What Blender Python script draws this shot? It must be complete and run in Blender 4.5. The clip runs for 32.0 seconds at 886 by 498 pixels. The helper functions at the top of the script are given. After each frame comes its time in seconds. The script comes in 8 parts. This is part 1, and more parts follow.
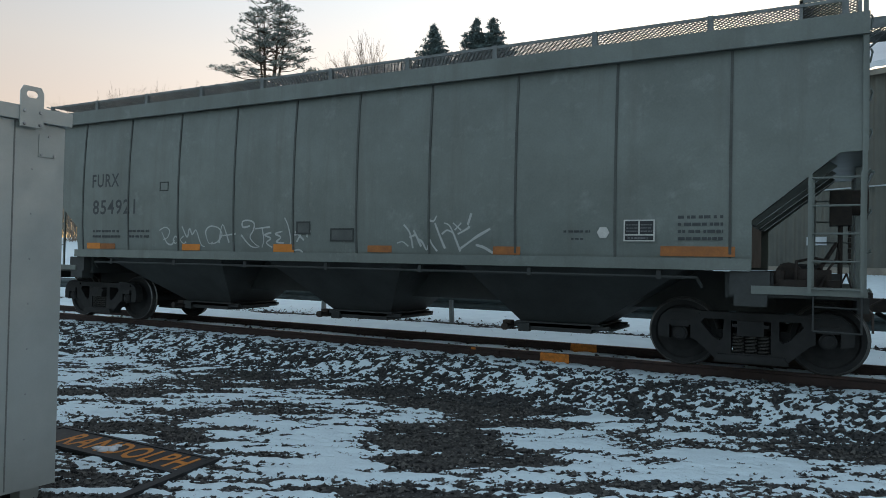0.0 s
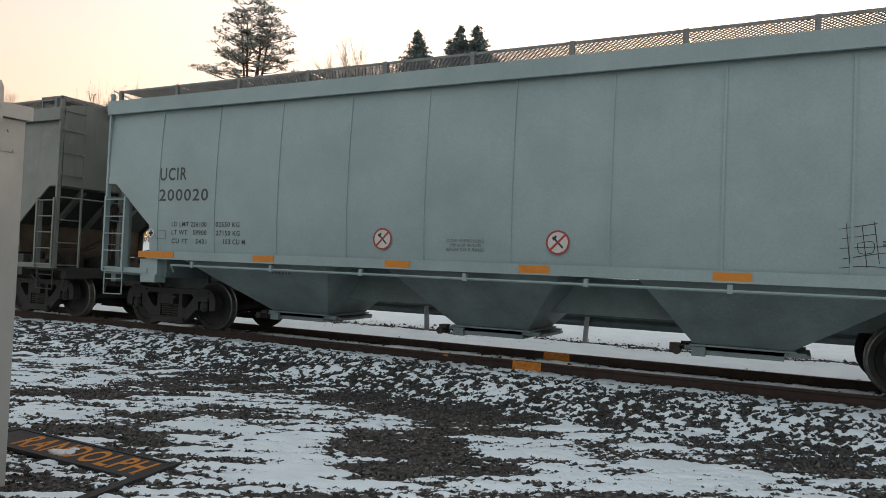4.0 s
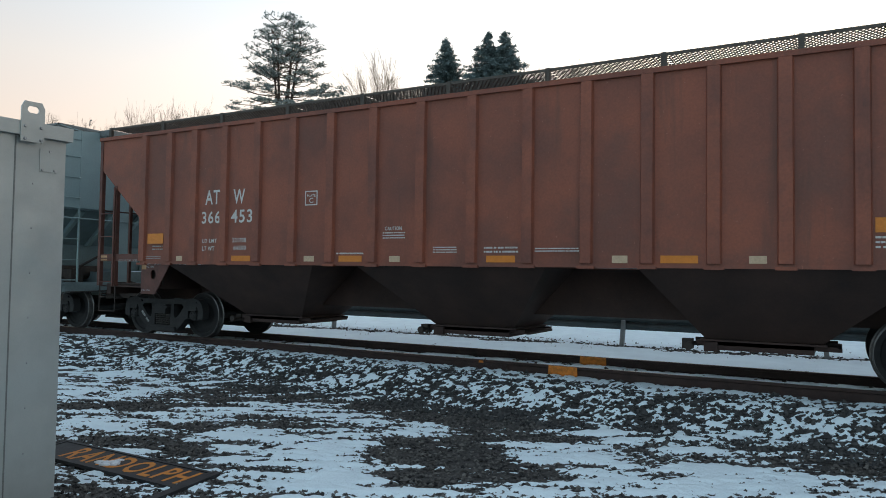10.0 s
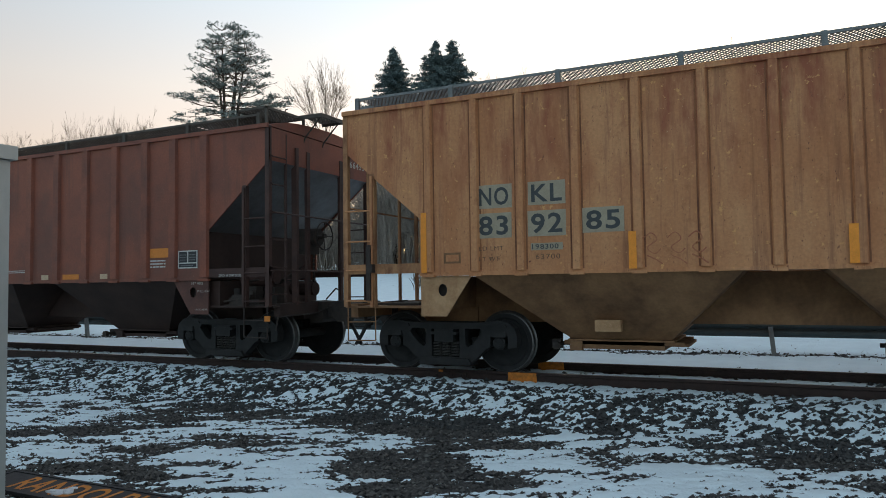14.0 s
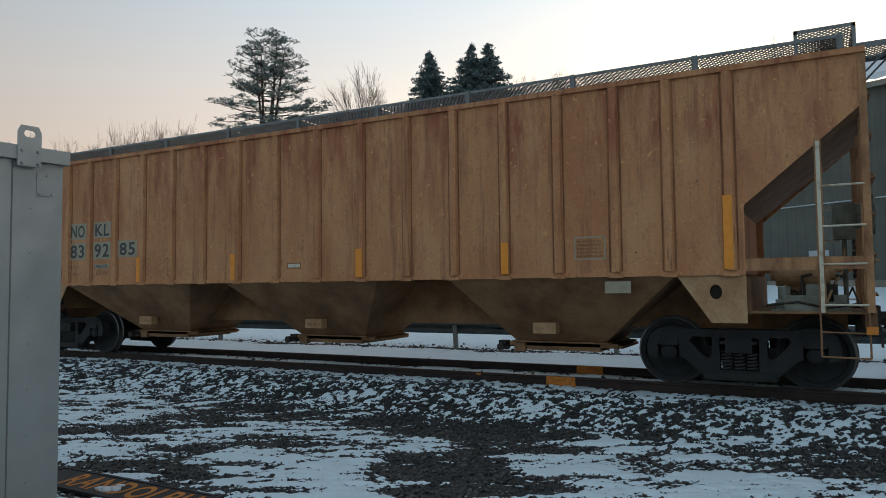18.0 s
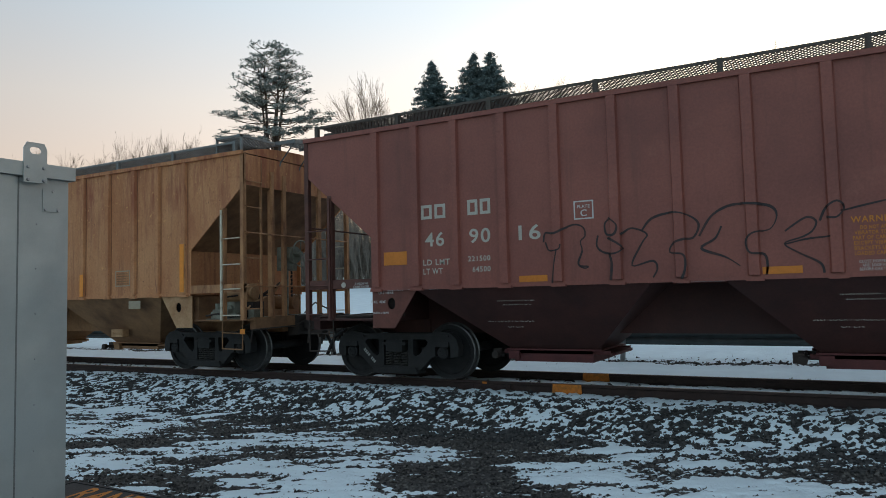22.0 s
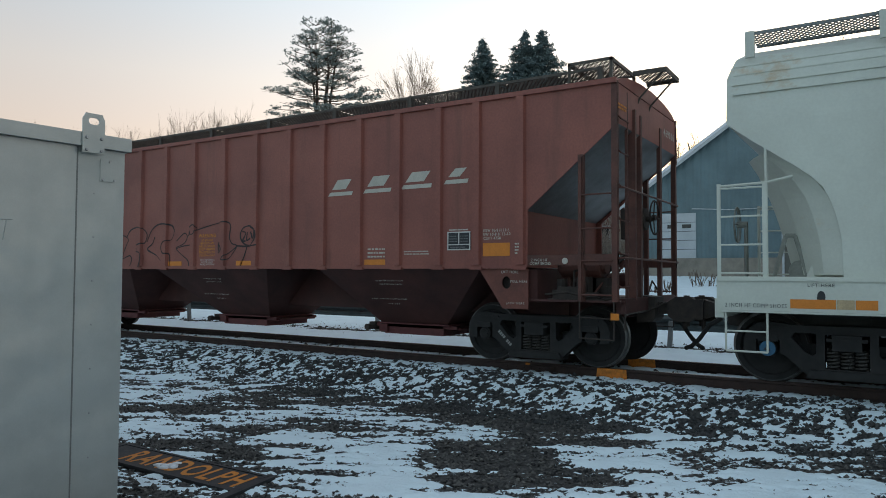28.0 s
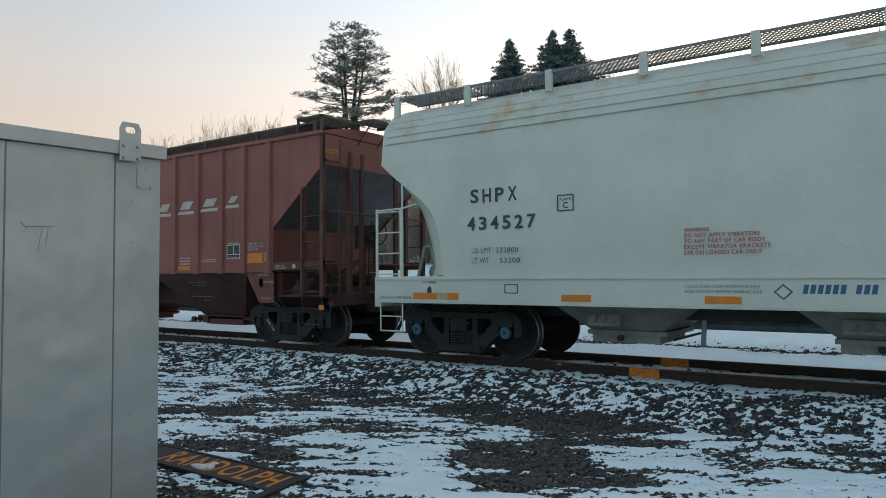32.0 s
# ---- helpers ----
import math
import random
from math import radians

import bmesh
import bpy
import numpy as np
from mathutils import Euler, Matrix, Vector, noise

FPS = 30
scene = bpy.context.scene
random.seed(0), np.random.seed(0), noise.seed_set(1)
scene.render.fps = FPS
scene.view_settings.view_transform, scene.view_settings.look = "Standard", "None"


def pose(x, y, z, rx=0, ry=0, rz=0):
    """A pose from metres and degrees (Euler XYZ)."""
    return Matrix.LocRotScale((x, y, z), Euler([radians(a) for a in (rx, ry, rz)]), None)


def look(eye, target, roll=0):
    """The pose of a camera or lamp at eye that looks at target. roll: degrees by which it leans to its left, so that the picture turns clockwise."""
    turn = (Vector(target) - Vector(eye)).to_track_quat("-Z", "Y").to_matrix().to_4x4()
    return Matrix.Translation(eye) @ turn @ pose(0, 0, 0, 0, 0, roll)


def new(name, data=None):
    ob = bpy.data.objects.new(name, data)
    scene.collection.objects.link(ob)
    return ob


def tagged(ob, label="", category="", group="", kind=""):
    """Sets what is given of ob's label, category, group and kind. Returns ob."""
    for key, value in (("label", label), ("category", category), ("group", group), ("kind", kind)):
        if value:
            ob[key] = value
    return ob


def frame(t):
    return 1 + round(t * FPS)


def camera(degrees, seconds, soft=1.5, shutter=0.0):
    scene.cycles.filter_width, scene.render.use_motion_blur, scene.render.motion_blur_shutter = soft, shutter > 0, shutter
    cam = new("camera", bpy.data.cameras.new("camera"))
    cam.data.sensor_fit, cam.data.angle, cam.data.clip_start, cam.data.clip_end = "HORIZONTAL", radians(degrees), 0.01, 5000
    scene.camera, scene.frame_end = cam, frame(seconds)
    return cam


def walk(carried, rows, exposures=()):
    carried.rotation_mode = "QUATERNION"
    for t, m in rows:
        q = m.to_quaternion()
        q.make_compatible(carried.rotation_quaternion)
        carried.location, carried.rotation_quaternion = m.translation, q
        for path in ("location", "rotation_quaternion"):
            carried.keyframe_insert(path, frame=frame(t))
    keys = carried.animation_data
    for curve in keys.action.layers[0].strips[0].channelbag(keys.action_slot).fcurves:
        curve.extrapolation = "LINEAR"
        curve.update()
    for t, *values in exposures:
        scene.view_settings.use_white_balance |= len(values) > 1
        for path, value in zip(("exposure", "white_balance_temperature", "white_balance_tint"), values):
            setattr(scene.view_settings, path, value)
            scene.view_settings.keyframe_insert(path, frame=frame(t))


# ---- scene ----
cam = camera(64.20, 32.0, 0.9)


def eye(x, y, z, yaw, pitch, roll):
    """A camera pose: yaw to the left of straight across the track, pitch up, roll."""
    return pose(x, y, z, 90 + pitch, 0, yaw) @ pose(0, 0, 0, 0, 0, roll)


PATH = [
    (0.0, eye(0.000, 0.000, 1.358, 28.05, 1.04, 1.13)),
    (0.5, eye(0.016, 0.039, 1.362, 28.48, 1.00, 1.11)),
    (1.0, eye(0.028, 0.063, 1.362, 28.39, 1.94, 1.14)),
    (1.5, eye(0.034, 0.082, 1.352, 27.19, -0.21, 1.20)),
    (2.0, eye(0.041, 0.092, 1.347, 26.73, 0.31, 1.23)),
    (2.5, eye(0.045, 0.109, 1.346, 27.22, -0.38, 2.57)),
    (3.0, eye(0.051, 0.102, 1.359, 27.14, 1.78, 3.67)),
    (3.5, eye(0.056, 0.103, 1.359, 27.01, 1.19, 2.79)),
    (5.5, eye(0.068, 0.089, 1.339, 25.78, 3.54, 1.98)),
    (6.0, eye(0.069, 0.087, 1.340, 26.02, 3.62, 2.16)),
    (6.5, eye(0.069, 0.086, 1.346, 26.05, 3.25, 2.28)),
    (7.0, eye(0.072, 0.085, 1.342, 28.68, 3.57, 0.84)),
    (7.5, eye(0.076, 0.084, 1.337, 27.64, 3.74, 1.28)),
    (8.0, eye(0.082, 0.083, 1.330, 24.69, 4.22, 0.82)),
    (8.5, eye(0.087, 0.084, 1.324, 24.88, 2.88, 0.10)),
    (9.0, eye(0.087, 0.086, 1.335, 28.32, 2.34, 0.01)),
    (9.5, eye(0.085, 0.096, 1.344, 28.45, 1.54, 0.99)),
    (10.0, eye(0.091, 0.094, 1.352, 29.26, 2.09, 0.86)),
    (10.5, eye(0.092, 0.090, 1.357, 28.07, 2.97, 1.14)),
    (11.0, eye(0.093, 0.082, 1.351, 27.85, 3.49, 0.63)),
    (11.5, eye(0.083, 0.076, 1.345, 26.41, 3.30, 0.77)),
    (12.0, eye(0.071, 0.072, 1.349, 27.80, 2.84, -0.16)),
    (12.5, eye(0.057, 0.069, 1.358, 26.31, 2.99, 0.31)),
    (13.0, eye(0.044, 0.065, 1.364, 26.73, 2.07, -0.90)),
    (13.5, eye(0.031, 0.061, 1.370, 25.17, 2.66, -0.95)),
    (15.5, eye(-0.011, 0.046, 1.378, 27.63, 2.18, 0.99)),
    (16.0, eye(-0.011, 0.041, 1.373, 29.63, 1.41, 0.41)),
    (16.5, eye(-0.021, 0.046, 1.371, 28.13, 1.15, 0.47)),
    (17.0, eye(-0.030, 0.048, 1.369, 28.97, 1.68, 0.43)),
    (17.5, eye(-0.024, 0.045, 1.377, 28.88, 2.84, -0.50)),
    (18.0, eye(-0.017, 0.036, 1.377, 28.19, 3.03, -0.61)),
    (18.5, eye(-0.011, 0.029, 1.384, 27.56, 3.25, -0.75)),
    (19.0, eye(-0.010, 0.028, 1.389, 27.53, 3.15, -0.71)),
    (19.5, eye(-0.001, 0.026, 1.390, 27.50, 3.42, -0.50)),
    (20.0, eye(0.009, 0.023, 1.391, 26.57, 3.60, -0.50)),
    (20.5, eye(0.009, 0.026, 1.386, 25.75, 3.85, -0.79)),
    (21.0, eye(0.008, 0.029, 1.385, 26.56, 4.19, -1.00)),
    (21.5, eye(0.009, 0.027, 1.381, 27.64, 3.77, -1.22)),
    (22.0, eye(0.008, 0.025, 1.384, 28.60, 3.74, -1.40)),
    (22.5, eye(0.008, 0.024, 1.388, 29.62, 4.72, -0.71)),
    (23.0, eye(0.006, 0.025, 1.392, 29.17, 4.29, -0.24)),
    (23.5, eye(0.012, 0.022, 1.391, 29.46, 4.25, -0.42)),
    (24.0, eye(0.013, 0.028, 1.387, 29.24, 3.77, -0.30)),
    (24.5, eye(0.008, 0.033, 1.388, 29.27, 3.69, -0.47)),
    (25.0, eye(0.001, 0.034, 1.385, 29.74, 4.03, -0.63)),
    (25.5, eye(-0.008, 0.041, 1.381, 29.71, 3.48, -0.63)),
    (26.0, eye(-0.006, 0.045, 1.378, 29.61, 3.03, -0.13)),
    (26.5, eye(-0.019, 0.048, 1.377, 29.92, 2.81, 0.20)),
    (28.5, eye(-0.027, 0.056, 1.375, 32.91, 2.10, 0.16)),
    (29.0, eye(-0.026, 0.050, 1.371, 33.16, 2.24, 0.14)),
    (29.5, eye(-0.020, 0.042, 1.372, 33.56, 2.51, 0.34)),
    (30.0, eye(-0.015, 0.029, 1.367, 34.38, 2.50, 0.08)),
    (30.5, eye(-0.008, 0.020, 1.365, 34.43, 2.56, -0.09)),
    (31.0, eye(-0.005, 0.025, 1.367, 34.38, 2.11, -0.02)),
    (31.5, eye(-0.003, 0.021, 1.371, 35.11, 2.31, -0.30)),
    (32.0, eye(-0.003, 0.026, 1.373, 34.71, 2.24, -0.35)),
]
# the clip's automatic exposure, in stops, with the white balance
EXPOSURES = [(t, stops, kelvin, 22 if 2.5 < t < 4 else 11 if 1.5 < t < 2.5 else 7) for t, stops, kelvin in (
    (0.0, 1.48, 6500), (1.0, 1.6, 6850), (2.0, 2.03, 7300), (3.0, 2.1, 8500), (3.5, 2.05, 8500), (5.5, 1.17, 6800), (6.0, 1.08, 6750), (7.0, 1.13, 6700), (8.0, 1.27, 6600), (9.0, 1.75, 6500), (10.0, 1.78, 6500), (11.0, 1.57, 6500),
    (12.0, 1.5, 6500), (13.0, 1.5, 6500), (16.0, 1.5, 6500), (17.0, 1.5, 6500), (18.0, 1.2, 6500), (19.0, 1.17, 6500), (20.0, 1.02, 6500), (21.0, 1.25, 6500), (22.0, 1.4, 6500), (24.0, 1.4, 6500), (26.0, 1.45, 6500), (29.0, 1.55, 6500), (32.0, 1.55, 6500))]
walk(cam, PATH, EXPOSURES)

# ---- world, sun and exposure ----
world = bpy.data.worlds.new("dusk_sky")
world.use_nodes = True
scene.world = world
wn, wl = world.node_tree.nodes, world.node_tree.links
SUN_YAW = 3.0      # degrees to the left of straight across the track
SUN_UP = 8.0
sky = wn.new("ShaderNodeTexSky")
sky.sky_type = "NISHITA"
sky.sun_disc = False
sky.sun_elevation = radians(SUN_UP)
sky.sun_rotation = radians(-SUN_YAW)
sky.altitude = 300
sky.air_density, sky.dust_density, sky.ozone_density = 1.0, 1.2, 1.5
background = wn["Background"]
# a thin high veil of cloud over the clear sky: peach at the horizon, blue-grey overhead
tc = wn.new("ShaderNodeTexCoord")
sep = wn.new("ShaderNodeSeparateXYZ")
wl.new(tc.outputs["Generated"], sep.inputs[0])
veil = wn.new("ShaderNodeValToRGB")
for k in range(4):
    veil.color_ramp.elements.new(0.5)
for el, (pos, col) in zip(veil.color_ramp.elements, ((0.0, (0.60, 0.30, 0.15)), (0.08, (0.88, 0.44, 0.24)), (0.16, (1.03, 0.61, 0.375)), (0.26, (0.99, 0.76, 0.585)), (0.38, (0.78, 0.79, 0.795)), (1.0, (0.62, 0.71, 0.83)))):
    el.position, el.color = pos, (*col, 1)
wl.new(sep.outputs[2], veil.inputs[0])
gain = wn.new("ShaderNodeVectorMath")
gain.operation = "SCALE"
away = wn.new("ShaderNodeMapRange")
cool = wn.new("ShaderNodeMix")
cool.data_type = "RGBA"
cool.inputs[7].default_value = (0.69, 0.81, 0.92, 1)      # the sky opposite the sun
wl.new(away.outputs[0], cool.inputs[0])
wl.new(veil.outputs[0], cool.inputs[6])
wl.new(cool.outputs[2], gain.inputs[0])
glow = wn.new("ShaderNodeVectorMath")
glow.operation = "DOT_PRODUCT"
wl.new(tc.outputs["Generated"], glow.inputs[0])
glow.inputs[1].default_value = (-math.sin(radians(SUN_YAW)) * math.cos(radians(SUN_UP)), math.cos(radians(SUN_YAW)) * math.cos(radians(SUN_UP)), math.sin(radians(SUN_UP)))
toward = wn.new("ShaderNodeMapRange")
toward.interpolation_type = "SMOOTHSTEP"
for k, v in zip((1, 2, 3, 4), (0.45, 1.0, 1.82, 3.1)):
    toward.inputs[k].default_value = v
wl.new(glow.outputs["Value"], toward.inputs[0])
wl.new(glow.outputs["Value"], away.inputs[0])
away.inputs[1].default_value, away.inputs[2].default_value = 0.45, -0.35
wl.new(toward.outputs[0], gain.inputs["Scale"])
blend = wn.new("ShaderNodeMix")
blend.data_type = "RGBA"
blend.inputs[0].default_value = 0.74
wl.new(sky.outputs[0], blend.inputs[6])
wl.new(gain.outputs[0], blend.inputs[7])
wl.new(blend.outputs[2], background.inputs[0])
background.inputs[1].default_value = 0.14

sun_data = bpy.data.lights.new("sun", "SUN")
sun_data.energy, sun_data.angle, sun_data.color = 0.5, radians(14), (1.0, 0.82, 0.62)
sun = new("sun", sun_data)
sun.matrix_world = look((-math.sin(radians(SUN_YAW)) * 50, math.cos(radians(SUN_YAW)) * 50, 50 * math.tan(radians(SUN_UP))), (0, 0, 0))


# ---- materials ----
def node_mat(name):
    m = bpy.data.materials.new(name)
    m.use_nodes = True
    n, l = m.node_tree.nodes, m.node_tree.links
    return m, n, l, n["Principled BSDF"]


def noise_node(n, l, scale, detail=4.0, rough=0.6, stretch=None, coord="Object"):
    tc = n.new("ShaderNodeTexCoord")
    mp = n.new("ShaderNodeMapping")
    if stretch:
        mp.inputs["Scale"].default_value = stretch
    l.new(tc.outputs[coord], mp.inputs[0])
    no = n.new("ShaderNodeTexNoise")
    no.inputs["Scale"].default_value, no.inputs["Detail"].default_value, no.inputs["Roughness"].default_value = scale, detail, rough
    l.new(mp.outputs[0], no.inputs[0])
    return no.outputs[0]


def ramp(n, l, value, lo, hi):
    r = n.new("ShaderNodeMapRange")
    r.inputs[1].default_value, r.inputs[2].default_value = lo, hi
    l.new(value, r.inputs[0])
    return r.outputs[0]


def mixed(n, l, fac, a, b, mode="MIX"):
    m = n.new("ShaderNodeMix")
    m.data_type, m.blend_type = "RGBA", mode
    for socket, v in ((m.inputs[0], fac), (m.inputs[6], a), (m.inputs[7], b)):
        if isinstance(v, (tuple, list)):
            socket.default_value = (*v, 1.0) if len(v) == 3 else v
        elif isinstance(v, (int, float)):
            socket.default_value = v
        else:
            l.new(v, socket)
    return m.outputs[2]


def bump(n, l, height, strength, distance, bsdf):
    b = n.new("ShaderNodeBump")
    b.inputs["Strength"].default_value, b.inputs["Distance"].default_value = strength, distance
    l.new(height, b.inputs["Height"])
    l.new(b.outputs[0], bsdf.inputs["Normal"])


def surface(name, col, col2=None, rough=0.6, metal=0.0, scale=6.0, spread=(0.35, 0.7), grain=60.0, bumps=0.15, stretch=None, streak=None, streak_col=None, vary=0.0, grit=0.5, blotch=None, blotch_col=None):
    """Two-scale mottled surface; streak adds stains drawn out along z."""
    m, n, l, b = node_mat(name)
    col2 = col2 or tuple(c * 0.72 for c in col)
    big = noise_node(n, l, scale, 5, 0.65, stretch)
    c = mixed(n, l, ramp(n, l, big, *spread), col, col2)
    fine = noise_node(n, l, grain, 3, 0.6)
    if blotch:
        bl = noise_node(n, l, blotch[0], 8, 0.75)
        c = mixed(n, l, ramp(n, l, bl, blotch[1], blotch[2]), c, blotch_col)
    c = mixed(n, l, grit, c, mixed(n, l, ramp(n, l, fine, 0.3, 0.7), (0.62, 0.62, 0.62), (1.0, 1.0, 1.0)), "MULTIPLY")
    if streak:
        st = noise_node(n, l, streak[0], 6, 0.7, (1.0, 1.0, streak[1]))
        c = mixed(n, l, ramp(n, l, st, streak[2], streak[3]), c, streak_col)
    if vary:
        oi = n.new("ShaderNodeObjectInfo")
        c = mixed(n, l, ramp(n, l, oi.outputs["Random"], 0, 1 / vary), c, tuple(k * 0.45 for k in col))
    l.new(c, b.inputs["Base Color"])
    b.inputs["Roughness"].default_value, b.inputs["Metallic"].default_value = rough, metal
    r = n.new("ShaderNodeMapRange")
    r.inputs[3].default_value, r.inputs[4].default_value = max(0.05, rough - 0.12), min(1.0, rough + 0.12)
    l.new(big, r.inputs[0])
    l.new(r.outputs[0], b.inputs["Roughness"])
    bump(n, l, fine, bumps, 0.01, b)
    return m


def flat_paint(name, col, rough=0.55):
    return surface(name, col, tuple(k * 0.85 for k in col), rough, 0, 9.0, grain=120.0, bumps=0.05)


GREY_PAINT = surface("aged_grey_car_paint", (0.178, 0.203, 0.189), (0.130, 0.146, 0.133), 0.42, 0, 0.9, grain=35, bumps=0.05, streak=(3.2, 0.07, 0.50, 0.82), streak_col=(0.115, 0.118, 0.105), blotch=(2.2, 0.56, 0.80), blotch_col=(0.245, 0.27, 0.255), grit=0.3)
PALE_PAINT = surface("pale_blue_grey_car_paint", (0.275, 0.37, 0.38), (0.23, 0.312, 0.322), 0.45, 0, 0.8, grain=35, bumps=0.04, streak=(0.9, 0.12, 0.6, 0.95), streak_col=(0.2, 0.25, 0.26), grit=0.28)
OXIDE_PAINT = surface("oxide_red_car_paint", (0.285, 0.080, 0.042), (0.148, 0.055, 0.039), 0.62, 0, 0.7, grain=30, bumps=0.07, streak=(2.6, 0.09, 0.55, 0.82), streak_col=(0.085, 0.043, 0.031), blotch=(0.33, 0.50, 0.66), blotch_col=(0.155, 0.063, 0.044))
BROWN_PAINT = surface("mineral_brown_car_paint", (0.297, 0.093, 0.067), (0.207, 0.068, 0.053), 0.55, 0, 0.7, grain=30, bumps=0.05, streak=(3.0, 0.08, 0.55, 0.85), streak_col=(0.12, 0.047, 0.035), blotch=(1.6, 0.58, 0.85), blotch_col=(0.31, 0.115, 0.083))
RUST_TAN = surface("rusty_tan_car_paint", (0.60, 0.290, 0.130), (0.485, 0.202, 0.084), 0.75, 0, 0.8, (0.40, 0.62), grain=25, bumps=0.12, stretch=(1.6, 1.6, 0.6), streak=(7.0, 0.05, 0.53, 0.76), streak_col=(0.22, 0.082, 0.042), blotch=(5.0, 0.54, 0.76), blotch_col=(0.36, 0.135, 0.055))
RIB_OXIDE = surface("brighter_oxide_rib_paint", (0.288, 0.081, 0.042), (0.15, 0.055, 0.039), 0.6, 0, 1.2, grain=30, bumps=0.06, streak=(2.0, 0.2, 0.6, 0.85), streak_col=(0.07, 0.03, 0.024))
# darker copy of RUST_TAN; some underside shade is mixed into its colour
TAN_UNDER = surface("dusty_shaded_tan_hopper_paint", (0.36, 0.19, 0.088), (0.15, 0.076, 0.038), 0.8, 0, 1.6, grain=25, bumps=0.1)
WHITE_CAR = surface("chalky_off_white_car_paint", (0.60, 0.63, 0.56), (0.52, 0.54, 0.48), 0.5, 0, 0.7, grain=30, bumps=0.04, streak=(0.9, 0.12, 0.62, 0.9), streak_col=(0.46, 0.45, 0.37), grit=0.18)


def rusted_top(mat, z0, z1, col, lo=0.56, hi=0.70, scale=1.15, stretch=(1.0, 0.3, 1.6)):
    """Rust blotches that break out below the roof seam."""
    n, l = mat.node_tree.nodes, mat.node_tree.links
    b = n["Principled BSDF"]
    old = b.inputs["Base Color"].links[0].from_socket
    tc = n.new("ShaderNodeTexCoord")
    sp = n.new("ShaderNodeSeparateXYZ")
    l.new(tc.outputs["Object"], sp.inputs[0])
    up = ramp(n, l, sp.outputs[2], z0, z1)
    no = noise_node(n, l, scale, 6, 0.68, stretch)
    mul = n.new("ShaderNodeMath")
    mul.operation = "MULTIPLY"
    l.new(up, mul.inputs[0])
    l.new(ramp(n, l, no, lo, hi), mul.inputs[1])
    l.new(mixed(n, l, mul.outputs[0], old, col), b.inputs["Base Color"])


def flecked(mat, scale, lo, hi, col, stretch=None):
    """Small flecks of another colour: chips, peeling, spatter."""
    n, l = mat.node_tree.nodes, mat.node_tree.links
    b = n["Principled BSDF"]
    old = b.inputs["Base Color"].links[0].from_socket
    l.new(mixed(n, l, ramp(n, l, noise_node(n, l, scale, 3, 0.6, stretch), lo, hi), old, col), b.inputs["Base Color"])


rusted_top(WHITE_CAR, 3.45, 3.75, (0.46, 0.29, 0.13), 0.545, 0.70)
rusted_top(RUST_TAN, 2.3, 3.5, (0.31, 0.10, 0.048), 0.46, 0.64, 4.0, (1.0, 1.0, 0.2))
rusted_top(WHITE_CAR, -1.0, 0.0, (0.50, 0.42, 0.28), 0.66, 0.80)
flecked(RUST_TAN, 26, 0.68, 0.78, (0.55, 0.33, 0.17))
flecked(RUST_TAN, 11, 0.655, 0.72, (0.63, 0.33, 0.125))
flecked(RUST_TAN, 10, 0.65, 0.76, (0.21, 0.078, 0.04), (1, 1, 0.13))
flecked(RUST_TAN, 34, 0.66, 0.74, (0.17, 0.07, 0.04), (1, 1, 0.4))
flecked(OXIDE_PAINT, 22, 0.68, 0.76, (0.30, 0.12, 0.08))
flecked(BROWN_PAINT, 30, 0.70, 0.78, (0.34, 0.13, 0.09), (1, 1, 0.5))
WELD_RUST = surface("dark_rusty_weld", (0.34, 0.14, 0.06), (0.17, 0.066, 0.036), 0.8, 0, 2.5, (0.4, 0.62), grain=40, bumps=0.2, stretch=(1, 1, 0.5))
POST_TAN = surface("rust_bitten_tan_post_paint", (0.47, 0.24, 0.11), (0.22, 0.095, 0.045), 0.75, 0, 4.5, (0.42, 0.66), grain=40, bumps=0.1, stretch=(1, 1, 0.4))
GUSSET_CREAM = surface("dirty_cream_gusset_paint", (0.54, 0.335, 0.175), (0.34, 0.17, 0.075), 0.7, 0, 3, grain=30, bumps=0.08)
GUSSET_BROWN = surface("sooty_brown_gusset_paint", (0.19, 0.062, 0.043), (0.12, 0.042, 0.032), 0.65, 0, 3, grain=30, bumps=0.08)
# two darker browns for end posts, ladders and brake gear
GEAR_BROWN = surface("dark_brown_gear_paint", (0.135, 0.047, 0.033), (0.068, 0.029, 0.023), 0.65, 0, 3, grain=30, bumps=0.08)
GEAR_DARK = surface("red_black_gear_paint", (0.078, 0.034, 0.026), (0.042, 0.022, 0.019), 0.7, 0, 3, grain=30, bumps=0.08)
# end slopes greyed: light from sky and snow is put into their colour
SLOPE_GREY = surface("sky_lit_grey_slope_sheet", (0.19, 0.19, 0.20), (0.125, 0.12, 0.122), 0.5, 0.2, 2.0, grain=30, bumps=0.05)
GATE_MAROON = surface("dark_maroon_gate_paint", (0.13, 0.028, 0.028), (0.08, 0.022, 0.022), 0.7, 0, 4)
RUSTY_BULKHEAD = surface("rust_stained_bulkhead_paint", (0.15, 0.105, 0.07), (0.085, 0.055, 0.036), 0.75, 0, 2.5, grain=30, bumps=0.08)
# half-bright WHITE_CAR: dirt plus the shade below the body in one colour
WHITE_UNDER = surface("dirty_shaded_off_white_hopper_paint", (0.30, 0.315, 0.28), (0.17, 0.17, 0.15), 0.7, 0, 2.0, grain=30, bumps=0.08)
CREAM_RUST = surface("cream_paint_over_rust", (0.66, 0.60, 0.47), (0.30, 0.16, 0.075), 0.7, 0, 5, (0.52, 0.72), grain=40, bumps=0.1)
